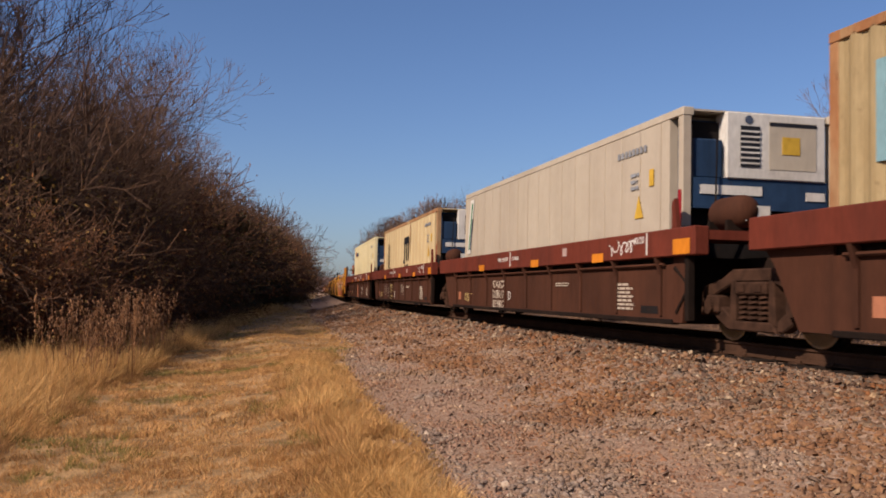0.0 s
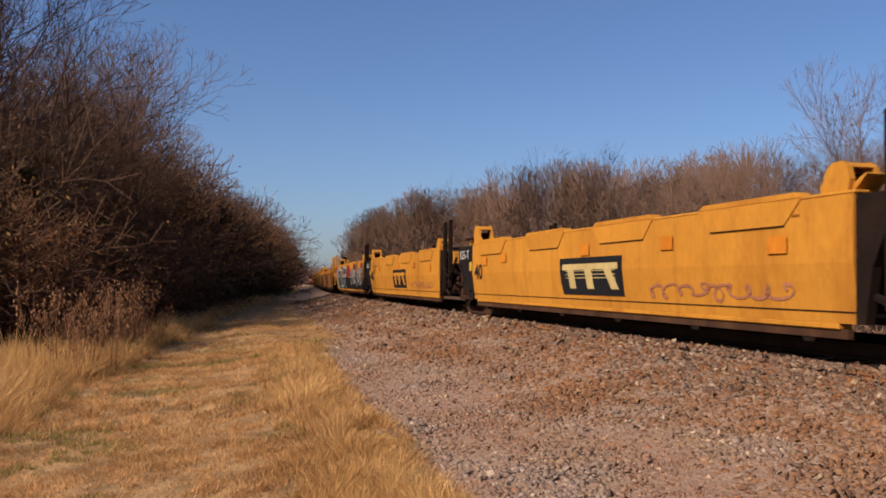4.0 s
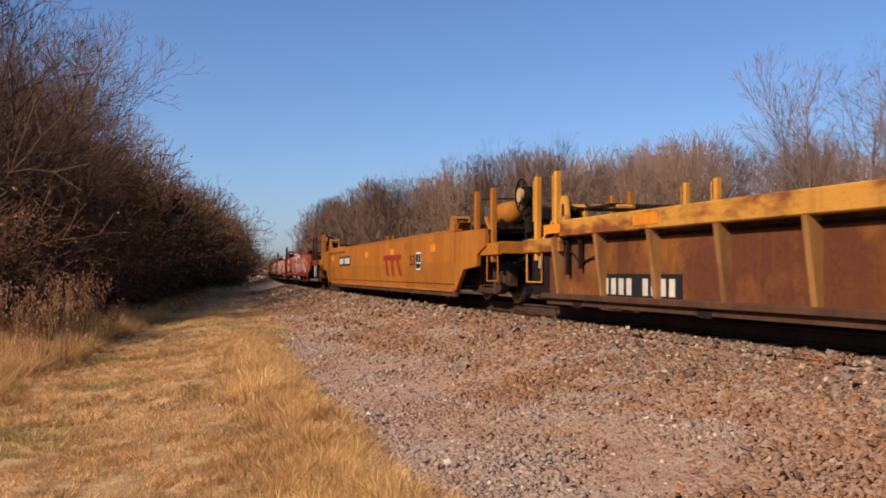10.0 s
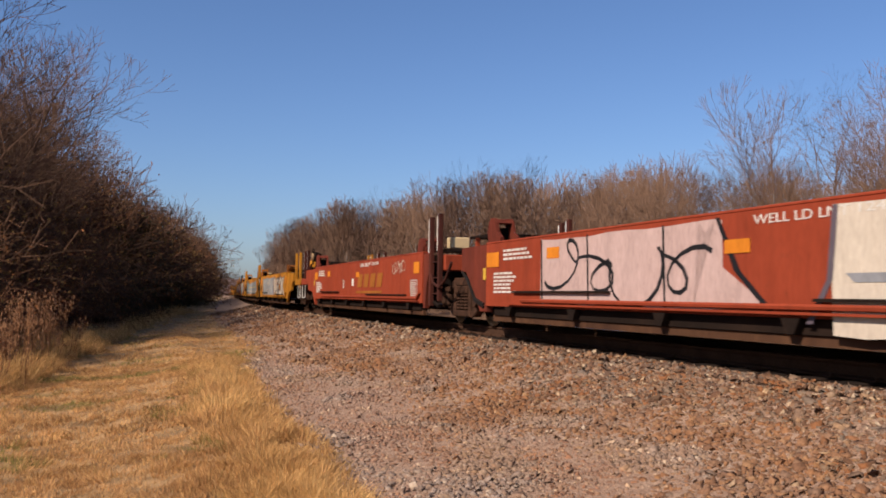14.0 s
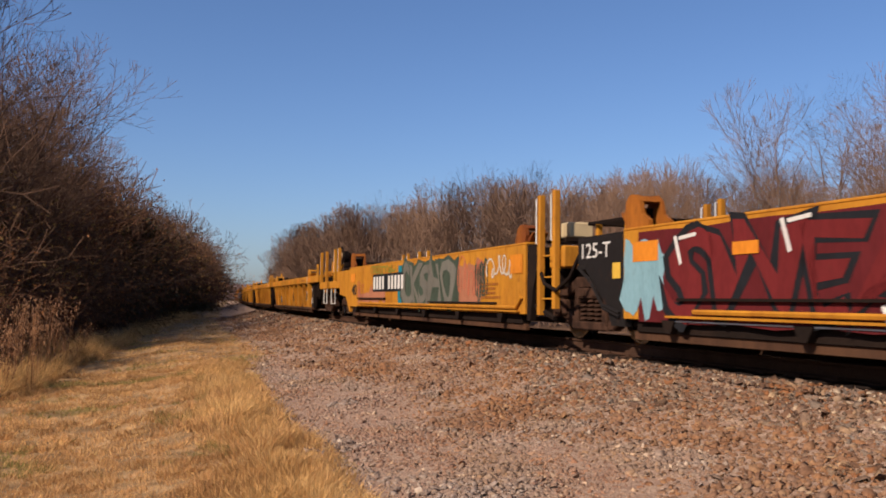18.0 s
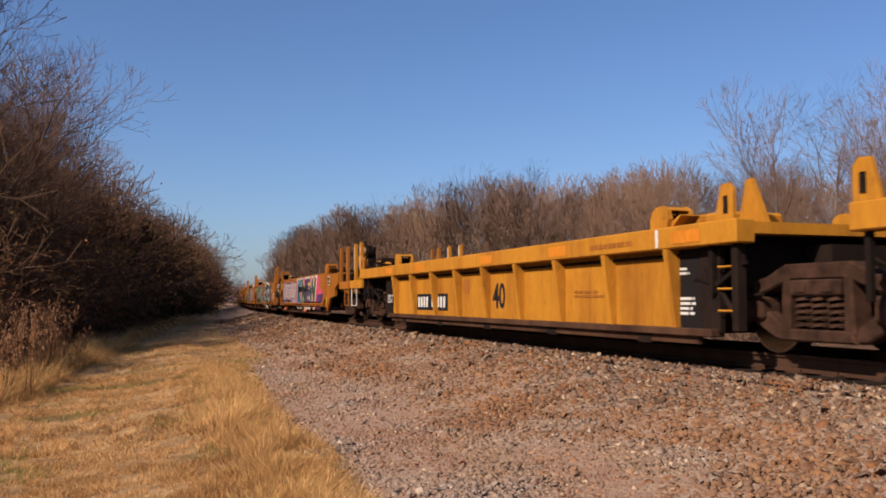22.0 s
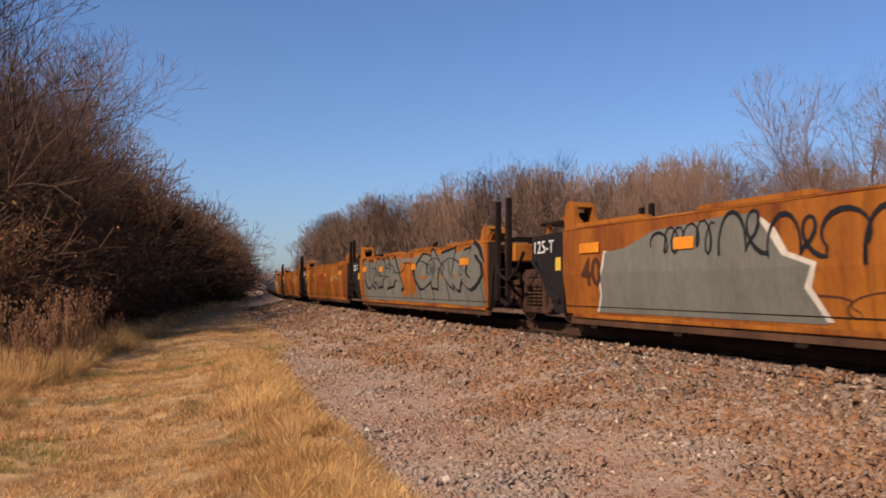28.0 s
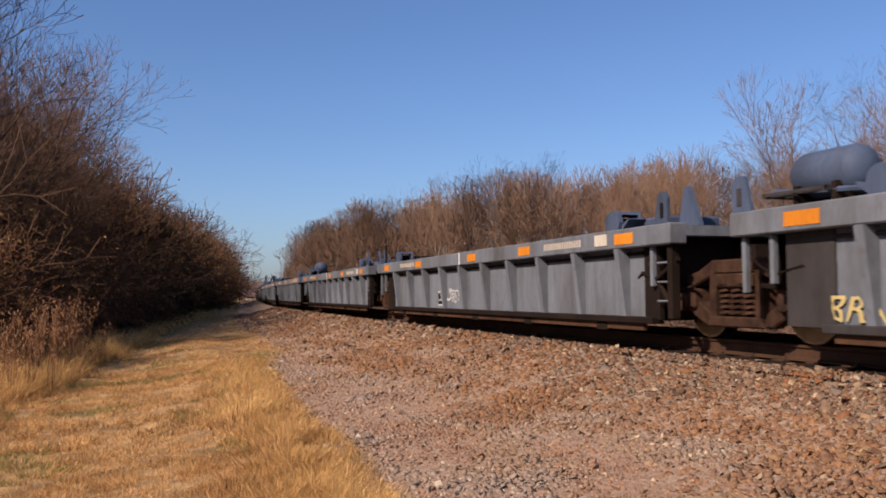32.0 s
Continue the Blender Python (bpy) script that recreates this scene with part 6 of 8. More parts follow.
# -- red five-wagon car --
js = [12.594, 13.308, 14.016, 14.736]
tcs, yf, yr = centres(11.85, js, 15.45, H40)
names = ("red end well wagon with tall white outline letters", "red well wagon with white bubble letters and tags", "red well wagon with cream block graffiti and gold lettering", "red well wagon with two large cream graffiti fields", "clean red end well wagon with gold company lettering")
for k, tc in enumerate(tcs):
    u = smooth_wagon(names[k], H40, RED, DARK, RED_GRIMY, False, RED_DARK, None, "end" if k == 0 else "joint", "end" if k == 4 else "joint", 0.3, WHITE, True, RED_GRIMY, CREAM, yf, yr, None, RED_GRIMY, RED_DARK)
    reflector(u, 5.95, 1.17, 0.52, 0.24)
    reflector(u, -6.15, 1.15, 0.42, 0.24)
    reflector(u, 3.7, 1.2, 0.4, 0.16)
    reflector(u, -0.45, 1.1, 0.4, 0.14)
    part("sticker", box(-1.538, -1.535, 6.25, 6.38, 0.84, 1.04), AMBER, u)
    lines(u, 6, 5.9, 4.9, 0.62, 0.98, WHITE, seed=k)
    lines(u, 3, 5.5, 4.2, 1.15, 1.35, WHITE, seed=k + 9)
    text_panel(u, -5.95, 0.72, 0.52, 0.34, WHITE)
    sign(u, "WELL LD LMT", -0.7, -1.95, 1.3, 1.39, WHITE)
    sign(u, "124,500", -2.05, -2.75, 1.3, 1.39, WHITE)
    if k in (2, 4):
        for q in range(4):
            a = -0.45 - q * 0.72
            patch(u, [(a - 0.1, 1.1), (a - 0.62, 1.1), (a - 0.5, 0.76), (a + 0.02, 0.76)], GOLD, -1.538, "logo")
        patch(u, [(-0.3, 0.66), (-3.2, 0.66), (-3.1, 0.6), (-0.3, 0.6)], GOLD, -1.538, "logo")
    if k == 0:
        bars(u, 4, 5.0, 4.0, 0.72, 0.98, GOLD, name="logo")
        bars(u, 6, 3.7, 2.6, 0.72, 0.98, GOLD)
        bubble(u, "TAE95ER", 2.4, -3.0, 0.36, 1.38, RED, WHITE, -0.01, 0.03)
        strokes(u, -3.6, -5.4, 0.65, 1.35, WHITE, 7, 0.035, 15)
        gauge_plate(u, -6.9, 1.15, -1.54, 0.4, 0.36)
        lines(u, 3, -5.6, -6.6, 0.55, 0.72, PALE, seed=77)
    if k == 1:
        field(u, 3.8, -0.4, 0.42, 1.41, PALE, 0.1, seed=12, label="cream sprayed field with black line letters")
        strokes(u, 3.5, 0.0, 0.5, 1.35, INK, 4, 0.05, 16)
        strokes(u, -0.3, -1.4, 0.55, 1.1, INK, 4, 0.04, 33)
        bubble(u, "VAPOR", -1.5, -6.0, 0.4, 1.25, RED, WHITE, 0.02, 0.025, lean=0.05)
        strokes(u, -2.0, -5.6, 0.6, 1.1, WHITE, 4, 0.025, 18, loops=1.0)
    if k == 2:
        bubble(u, "OMI", 4.3, 0.75, 0.46, 1.4, PALE, SILVER, 0.05, 0.03, label="fat cream block letters")
        bubble(u, "YO", 0.6, -0.5, 0.5, 1.25, PALE, OXBLOOD, 0.03, 0.03)
        strokes(u, 3.9, 1.4, 0.6, 1.2, SILVER, 4, 0.03, 19, -1.545)
    if k == 3:
        field(u, 4.1, -0.2, 0.45, 1.41, PINKISH, 0.04, seed=14, label="pale pink sprayed field with black line letters")
        patch(u, [(-0.1, 1.4), (0.2, 1.4), (-0.2, 0.9), (-0.95, 0.48), (0.3, 0.45), (1.2, 0.45)], PINKISH, -1.5345)
        strokes(u, 3.9, 0.0, 0.5, 1.36, INK, 4, 0.05, 20, loops=1.1)
        for y in (4.1, 2.7, 0.9):
            patch(u, [(y, 1.4), (y - 0.04, 1.4), (y - 0.08, 0.46), (y - 0.04, 0.46)], INK, -1.5385)
        patch(u, [(-0.1, 1.41), (-0.16, 1.41), (-0.5, 0.85), (-1.0, 0.45), (-0.9, 0.45), (-0.4, 0.85)], INK, -1.5385)
        field(u, -1.75, -5.0, 0.24, 1.42, PALE, 0.03, seed=17, label="cream sprayed field")
        patch(u, [(-1.75, 1.4), (-1.82, 1.4), (-1.75, 0.75), (-1.5, 0.35), (-1.42, 0.35), (-1.68, 0.75)], SLATE, -1.538)
        for y in (-1.9, -3.6):
            patch(u, [(y, 0.8), (y - 1.3, 0.8), (y - 1.4, 0.72), (y - 0.1, 0.72)], SILVER, -1.5385)
        sign(u, "YB'S", -3.1, -4.2, 1.15, 1.35, INK, -1.54, 0, "graffiti")
        strokes(u, -4.0, -5.0, 0.5, 1.1, SILVER, 2, 0.06, 23, -1.54)
    if k == 4:
        sign(u, "B", 1.5, 1.3, 0.75, 0.98, WHITE)
        part("small_frame", box(-1.538, -1.535, 0.05, 0.3, 0.8, 1.0), WHITE, u)
        strokes(u, -4.2, -5.2, 1.05, 1.35, PALE, 4, 0.02, 25)
    place(u, tc)

# -- yellow five-wagon car with many graffiti --
js = [16.37, 17.088, 17.798, 18.5]
tcs, yf, yr = centres(15.62, js, 19.213, H40)
names = ("yellow end well wagon with pale tags", "yellow well wagon with a silver grey graffiti field", "yellow well wagon with aqua and black wild-style graffiti", "yellow well wagon covered in dark red block letters", "yellow end well wagon with black white and green graffiti")
for k, tc in enumerate(tcs):
    u = smooth_wagon(names[k], H40, YELLOW_DEEP, DARK, BLACK if k != 4 else YELLOW_DEEP, False, YELLOW_DEEP if k != 3 else DARK, None, "end" if k == 0 else "joint", "end" if k == 4 else "joint", 0.26, WHITE, True, YELLOW_OLD, CREAM, yf, yr)
    if k < 4:
        arch_marks(u, H40)
    if k != 3:
        forty(u, 5.6, 0.68, 0.98)
    reflector(u, 5.75, 1.17, 0.55, 0.24)
    reflector(u, -6.2, 1.15, 0.5, 0.3)
    if k == 0:
        field(u, 4.6, -1.0, 0.4, 1.38, SILVER, 0.1, seed=21)
        strokes(u, 4.4, -0.8, 0.5, 1.3, PALE, 7, 0.06, 26)
        bubble(u, "RECK", -1.4, -5.6, 0.5, 1.25, PALE, SLATE)
    if k == 1:
        field(u, 4.9, 2.9, 0.4, 1.42, AQUA, 0.25, -1.534, seed=22)
        strokes(u, 4.9, 2.6, 0.5, 1.35, INK, 4, 0.05, 27)
        field(u, 3.8, -6.2, 0.3, 1.3, SILVER, 0.22, -1.535, seed=23, n=14, label="silver grey sprayed field")
        for y in (2.6, 0.4, -1.8, -4.0):
            patch(u, [(y, 0.95), (y - 1.6, 0.98), (y - 1.6, 0.92), (y - 0.06, 0.9), (y - 0.06, 0.45), (y, 0.45)], STRAW, -1.54)
            patch(u, [(y - 0.5, 0.7), (y - 1.8, 0.72), (y - 1.8, 0.66), (y - 0.5, 0.64)], PALE, -1.541)
        strokes(u, 3.4, 2.7, 1.15, 1.42, INK, 4, 0.025, 28)
    if k == 2:
        field(u, 5.2, -0.2, 0.36, 1.41, AQUA, 0.06, seed=24, label="light aqua sprayed field with block letters")
        field(u, 0.6, -0.75, 0.34, 1.2, CORAL, 0.35, -1.535, seed=25, n=16)
        bubble(u, "RONSO", 5.0, 0.5, 0.45, 1.28, AQUA, MINT, 0.02, 0.03)
        strokes(u, 4.8, 0.6, 0.45, 1.2, BLUE, 7, 0.03, 29, -1.54)
        field(u, -1.9, -5.4, 0.55, 1.2, INK, 0.02, -1.535, seed=26)
        blocks(u, -2.4, -4.8, 0.66, 1.06, SILVER)
        for y in (-1.6, -2.8, -4.1, -5.3):
            patch(u, [(y, 1.4), (y - 0.3, 1.42), (y - 1.0, 0.7), (y - 1.3, 0.34), (y - 1.05, 0.34), (y - 0.6, 0.8)], SALMON, -1.5425)
            patch(u, [(y + 0.05, 1.42), (y, 1.42), (y - 0.7, 0.75), (y - 1.1, 0.32), (y - 1.0, 0.32), (y - 0.55, 0.8)], INK, -1.5445)
        strokes(u, -1.2, -6.3, 0.35, 1.4, INK, 11, 0.11, 30, -1.5455, loops=1.2)
        strokes(u, -1.25, -6.35, 0.33, 1.38, PALE, 11, 0.028, 30, -1.5475, loops=1.2)
        sign(u, "326", -2.7, -3.4, 0.38, 0.6, STRAW, -1.546, 0.0, "graffiti")
        field(u, 6.2, 5.2, 0.4, 1.3, SALMON, 0.2, seed=27)
        reflector(u, 3.3, 1.16, 0.4, 0.14, None, -1.548)
        reflector(u, -0.3, 1.16, 0.5, 0.16, None, -1.548)
    if k == 3:
        field(u, 5.9, 0.5, 0.3, 1.41, OXBLOOD, 0.05, seed=28, label="dark red sprayed field")
        field(u, -0.5, -6.4, 0.3, 1.42, OXBLOOD, 0.02, seed=29, label="dark red sprayed field")
        field(u, 0.6, -0.6, 0.34, 1.4, AQUA, 0.1, -1.5355, seed=30)
        field(u, 6.2, 5.4, 0.34, 1.35, AQUA, 0.3, -1.5355, seed=31)
        bubble(u, "SWEAT", 5.2, 0.7, 0.4, 1.35, DEEPRED, INK, 0.03, 0.04)
        bubble(u, "YUKB", -0.7, -6.0, 0.38, 1.38, DEEPRED, INK, 0.045, 0.045)
        for y, z in ((5.15, 1.3), (3.4, 1.36), (2.2, 0.55), (0.9, 1.2), (-1.2, 1.34), (-2.6, 0.6), (-5.3, 1.3)):
            patch(u, [(y, z), (y - 0.05, z + 0.02), (y - 0.16, z - 0.3), (y - 0.11, z - 0.32)], WHITE, -1.5455)
            patch(u, [(y - 0.1, z), (y - 0.42, z + 0.03), (y - 0.42, z - 0.01), (y - 0.1, z - 0.04)], WHITE, -1.5455)
        strokes(u, -3.0, -4.0, 1.0, 1.45, WHITE, 5, 0.03, 34, -1.546)
        patch(u, [(5.2, 0.36), (0.8, 0.36), (0.8, 0.345), (5.2, 0.345)], WHITE, -1.543)
        patch(u, [(-0.6, 0.36), (-5.8, 0.36), (-5.8, 0.345), (-0.6, 0.345)], WHITE, -1.543)
        for y in (3.9, -0.1, -3.3):
            reflector(u, y, 1.12, 0.4, 0.13, None, -1.549)
    if k == 4:
        stencil(u, 10, 3.3, 0.35, 0.82, 1.14, INK, WHITE, gaps=(4,))
        strokes(u, 3.6, 1.2, 1.2, 1.42, OLIVE, 8, 0.03, 35)
        field(u, 0.9, -0.3, 0.4, 1.42, TEAL, 0.1, seed=33)
        field(u, 0.6, -3.4, 0.36, 1.42, FOREST, 0.12, -1.5345, seed=34, n=16)
        bubble(u, "CKSHO", 0.7, -3.3, 0.45, 1.36, SAGE, FOREST, 0.035, 0.05)
        field(u, -3.3, -4.6, 0.36, 1.4, SALMON, 0.25, -1.534, seed=35, n=12)
        field(u, 5.0, 2.2, 0.34, 0.95, SALMON, 0.25, -1.534, seed=36, n=12)
        strokes(u, -3.4, -4.7, 0.6, 1.35, CORAL, 4, 0.03, 36)
        strokes(u, -4.3, -4.9, 0.5, 1.25, FOREST, 4, 0.05, 37)
        strokes(u, -4.9, -6.2, 0.95, 1.35, PALE, 4, 0.04, 38)
        strokes(u, 5.3, 4.4, 0.55, 1.1, CORAL, 5, 0.02, 39)
        lines(u, 4, -4.6, -5.6, 0.6, 0.9, GOLD)
    place(u, tc)

# -- yellow five-wagon car with ribbed sides --
js = [20.13, 20.855, 21.577, 22.305]
tcs, yf, yr = centres(19.40, js, 23.06, H40)
names = ("yellow ribbed end well wagon with black number forty", "yellow ribbed well wagon with black scrawled letters", "yellow ribbed well wagon with charcoal graffiti", "yellow ribbed well wagon with a black check scrawl", "yellow ribbed end well wagon with dark number patch")
for k, tc in enumerate(tcs):
    u = rib_wagon(names[k], H40, YELLOW_DEEP, YELLOW_DEEP, YELLOW_DEEP, DARK, "end" if k == 0 else "joint", "end" if k == 4 else "joint", 9, yf, yr, 1.39, None, None, None, YELLOW_DEEP, WHITE, DARK, 0.09)
    for y in (6.0, 3.6, -0.4, -3.2, -6.4):
        part("reflector", box(-1.556, -1.551, y - 0.28, y + 0.28, 1.19, 1.33), ORANGE, u)
    lines(u, 1, -4.2, -5.8, 1.22, 1.33, GOLD, -1.553, 2)
    part("white_stripe", box(-1.556, -1.551, -5.85, -5.8, 1.16, 1.37), WHITE, u)
    sign(u, "125-T", 6.6, 6.15, 0.5, 0.7, WHITE, -1.402)
    part("dark_panel", box(-1.39, -1.3805, -6.47, -5.95, 0.25, 1.13), BLACK, u)
    lines(u, 4, -6.05, -6.35, 0.4, 0.62, WHITE, -1.392)
    lines(u, 2, -6.0, -6.3, 0.85, 0.95, WHITE, -1.392, 5)
    if k in (1, 2, 3):
        sign(u, "40", 5.5, 4.95, 0.46, 0.92, INK, XR, 0.02)
    if k == 0:
        stencil(u, 10, 4.9, 2.9, 0.44, 0.64, INK, PALE, XR, (4,))
        sign(u, "40", -0.3, -0.85, 0.45, 0.88, INK, XR, 0.02)
        gauge_plate(u, -4.6, 0.66, XR, 0.4, 0.32)
        part("small_frame", box(XR - 0.003, XR, 2.0, 2.25, 0.55, 0.78), GOLD, u)
    if k == 1:
        for t, y in (("D", 2.2), ("E", 1.0), ("S", -1.75), ("4", -3.2)):
            sign(u, t, y, y - 0.72, 0.34, 0.82, FADED, XR, -0.012, "graffiti")
        patch(u, [(2.9, 1.05), (2.75, 1.05), (2.4, 0.85), (2.1, 1.05), (1.95, 1.05), (2.35, 0.72), (2.45, 0.72)], INK, XR - 0.002)
        blocks(u, -0.4, -1.05, 0.42, 0.72, SALMON, XR)
    if k == 2:
        field(u, 3.8, -0.2, 0.3, 1.08, INK, 0.06, XR, seed=41)
        bubble(u, "NAW", 3.7, 0.2, 0.32, 1.04, INK, PALE, 0.06, 0.03, x=XR - 0.004)
        field(u, -1.6, -4.0, 0.32, 1.0, INK, 0.12, XR, seed=42)
        patch(u, [(-2.3, 0.9), (-2.6, 0.9), (-2.4, 0.55), (-3.2, 0.4), (-3.3, 0.5), (-2.7, 0.6)], YELLOW, XR - 0.004)
        blocks(u, -0.35, -1.35, 0.4, 0.68, TTXRED, XR)
        strokes(u, -4.3, -5.2, 0.45, 0.85, INK, 4, 0.045, 43, XR - 0.004)
        field(u, 3.2, -5.0, 1.16, 1.3, INK, 0.1, -1.552, seed=44, n=22)
    if k == 3:
        patch(u, [(2.5, 1.02), (2.36, 1.02), (2.0, 0.72), (1.5, 1.02), (1.4, 0.98), (1.95, 0.6), (2.05, 0.6)], INK, XR)
        blocks(u, -0.45, -1.15, 0.44, 0.76, CORAL, XR)
    if k == 4:
        stencil(u, 10, 4.1, 2.2, 0.42, 0.64, INK, WHITE, XR, (4,))
        sign(u, "40", -0.3, -0.85, 0.42, 0.86, INK, XR, 0.02)
        lines(u, 2, -3.4, -4.4, 0.6, 0.72, GOLD, XR)
        part("small_frame", box(XR - 0.003, XR, 0.9, 1.2, 0.7, 0.95), GOLD, u)
    place(u, tc)

# -- ochre car with bright graffiti --
js = [23.96, 24.671, 25.378, 26.1, 26.84]
tcs, yf, yr = centres(23.22, js, 27.62, H40)
names = ("ochre end well wagon with a pink teal and green mural", "ochre well wagon with blue letters and yellow stars", "ochre well wagon with olive and pink bubble letters", "ochre well wagon with red company mark and white tags", "ochre well wagon with scrawled tags", "ochre end well wagon with a dark brake end")
for k, tc in enumerate(tcs):
    u = smooth_wagon(names[k], H40, OCHRE, DARK, BLACK if k < 5 else OCHRE, False, OCHRE, None, "end" if k == 0 else "joint", "end" if k == 5 else "joint", 0.24, None, True, OCHRE, CREAM, yf, yr)
    if k < 5:
        arch_marks(u, H40, mark="125 T")
        lines(u, 2, H40 - 0.6, H40 - 1.25, 0.98, 1.08, PALE, -1.5205, 7 + k)
        forty(u, 5.6, 0.68, 1.0)
    reflector(u, 5.5, 1.2, 0.4, 0.24, AMBER)
    for y in (4.2, -1.8):
        part("red_step", prism([(-1.5, 0.16), (-1.58, 0.16), (-1.52, 0.28), (-1.46, 0.28)], y - 0.22, y + 0.22), CORAL, u)
    if k == 0:
        field(u, 4.8, 0.8, 0.36, 1.4, LILAC, 0.2, seed=51, n=14, label="lilac sprayed field")
        bubble(u, "JUTCH", 4.6, 0.9, 0.46, 1.3, PALE, PURPLE, 0.01, 0.03)
        strokes(u, 4.6, 0.8, 0.4, 1.35, AMBER, 8, 0.05, 52, -1.5365)
        field(u, 0.6, -5.2, 0.28, 1.43, PINK, 0.04, seed=53, n=14, label="pink sprayed field behind block letters")
        patch(u, [(-4.6, 1.43), (-5.0, 1.4), (-5.4, 1.2), (-5.1, 1.05), (-5.9, 0.85), (-5.7, 0.5), (-5.2, 0.25), (-4.6, 0.3)], PINK, -1.5345)
        patch(u, [(-4.6, 0.75), (-5.9, 0.8), (-5.7, 0.5), (-5.2, 0.25), (-4.6, 0.3)], PURPLE, -1.536)
        for t, a, b, m in (("K", 0.3, -1.0, TEAL), ("N", -0.9, -2.05, FOREST), ("E", -1.95, -2.95, PURPLE), ("W", -2.7, -4.5, FOREST)):
            bubble(u, t, a, b, 0.32, 1.36, m, PALE, 0.07, 0.05, label="spray-painted block letter with white edges")
        bars(u, 10, 0.1, -2.8, 0.9, 1.1, INK, -1.55, "marking", 0.6, "", (4,))
        reflector(u, -2.9, 1.16, 0.4, 0.12, AMBER, -1.552)
        part("sticker", box(-1.538, -1.535, -6.75, -6.62, 0.45, 0.66), AMBER, u)
        gauge_plate(u, yf + 1.5, 1.2, -1.515, 0.36, 0.26)
    if k == 1:
        field(u, 4.95, 1.98, 0.36, 1.43, STRAW, 0.07, seed=64, n=14, label="straw yellow halo round dark letters")
        field(u, 4.88, 2.06, 0.37, 1.40, INK, 0.08, -1.5355, seed=65, n=14)
        bubble(u, "TEAMS", 4.7, 2.2, 0.42, 1.3, GREEN, FOREST, 0.05, 0.02, x=-1.538)
        bubble(u, "TEAMS", 4.66, 2.24, 0.62, 1.05, SILVER, FOREST, 0.03, 0.015, x=-1.543)
        for y in (4.5, 3.6, 2.7):
            patch(u, [(y, 0.58), (y - 0.5, 0.66), (y - 0.55, 0.56), (y - 0.1, 0.47)], GREEN, -1.5465)
            patch(u, [(y + 0.1, 1.3), (y - 0.4, 1.34), (y - 0.42, 1.22), (y + 0.06, 1.2)], TEAL, -1.5465)
        patch(u, [(2.75, 1.22), (2.3, 1.26), (2.32, 1.08), (2.7, 1.06)], AMBER, -1.5468)
        for y, z, r in ((5.25, 1.2, 0.14), (5.1, 0.85, 0.16), (5.45, 0.45, 0.16), (1.85, 1.05, 0.2), (1.5, 0.8, 0.14), (1.75, 0.6, 0.2)):
            star(u, y, z, r, STRAW)
        bubble(u, "KYT", 1.55, 0.45, 0.98, 1.34, SILVER, INK, 0.02, 0.06, lean=0.02, label="grey letters with black edges")
        bubble(u, "DTC", 1.4, 0.3, 0.46, 0.8, AQUA, INK, 0.03, 0.06, label="light blue letters with black edges")
        for i in range(12):
            r = random.Random(i + 40)
            y, z, q = r.uniform(0.15, -0.6), r.uniform(0.42, 1.3), r.uniform(0.05, 0.13)
            patch(u, [(y + q * math.cos(a) * r.uniform(0.6, 1.2), z + q * math.sin(a) * r.uniform(0.7, 1.3)) for a in (0, 0.9, 1.8, 2.7, 3.6, 4.5, 5.4)], (AQUA, GREEN, OLIVE)[i % 3], -1.5365)
        field(u, -0.7, -4.6, 0.28, 1.42, INK, 0.05, seed=55, n=12, label="black sprayed field")
        bubble(u, "BIER", -0.75, -4.4, 0.34, 1.36, INK, WHITE, 0.03, 0.045)
        for i in range(14):
            r = random.Random(i)
            y, z, q = r.uniform(0.1, -4.3), r.uniform(0.4, 1.35), r.uniform(0.03, 0.09)
            patch(u, [(y + q * math.cos(a) * r.uniform(0.7, 1.2), z + q * math.sin(a)) for a in (0, 1, 2, 3, 4, 5)], (AQUA, AQUA, CRIMSON)[i % 3], -1.5455)
        strokes(u, -4.6, -5.2, 0.9, 1.2, WHITE, 3, 0.03, 56)
        strokes(u, -5.8, -6.5, 0.4, 1.0, WHITE, 5, 0.035, 57)
        lines(u, 3, -4.9, -6.2, 1.15, 1.35, GOLD)
        bars(u, 9, -0.1, -1.0, 1.28, 1.38, GOLD)
        lines(u, 2, 1.5, 0.0, 0.82, 0.94, GOLD, seed=5)
    if k == 2:
        field(u, 5.2, -4.2, 0.5, 1.3, CORAL, 0.3, seed=58, n=20)
        bubble(u, "42", 5.2, 3.2, 0.42, 1.36, TEAL, INK, 0.05, 0.04)
        bubble(u, "OTR", 2.9, 0.0, 0.4, 1.32, OLIVE, INK, 0.06, 0.05)
        bubble(u, "D30", -0.4, -3.6, 0.38, 1.4, LILAC, INK, 0.06, 0.05, label="pale pink bubble letters with black edges")
        patch(u, [(-3.7, 0.5), (-4.2, 0.45), (-4.4, 0.9), (-4.2, 1.2), (-4.0, 0.95), (-3.9, 1.35), (-3.6, 1.1)], CORAL, -1.536)
        reflector(u, -3.4, 1.12, 0.4, 0.12, AMBER, -1.545)
        strokes(u, -4.6, -5.0, 0.9, 1.35, WHITE, 4, 0.03, 59)
        lines(u, 8, -5.2, -6.3, 0.45, 1.3, GOLD)
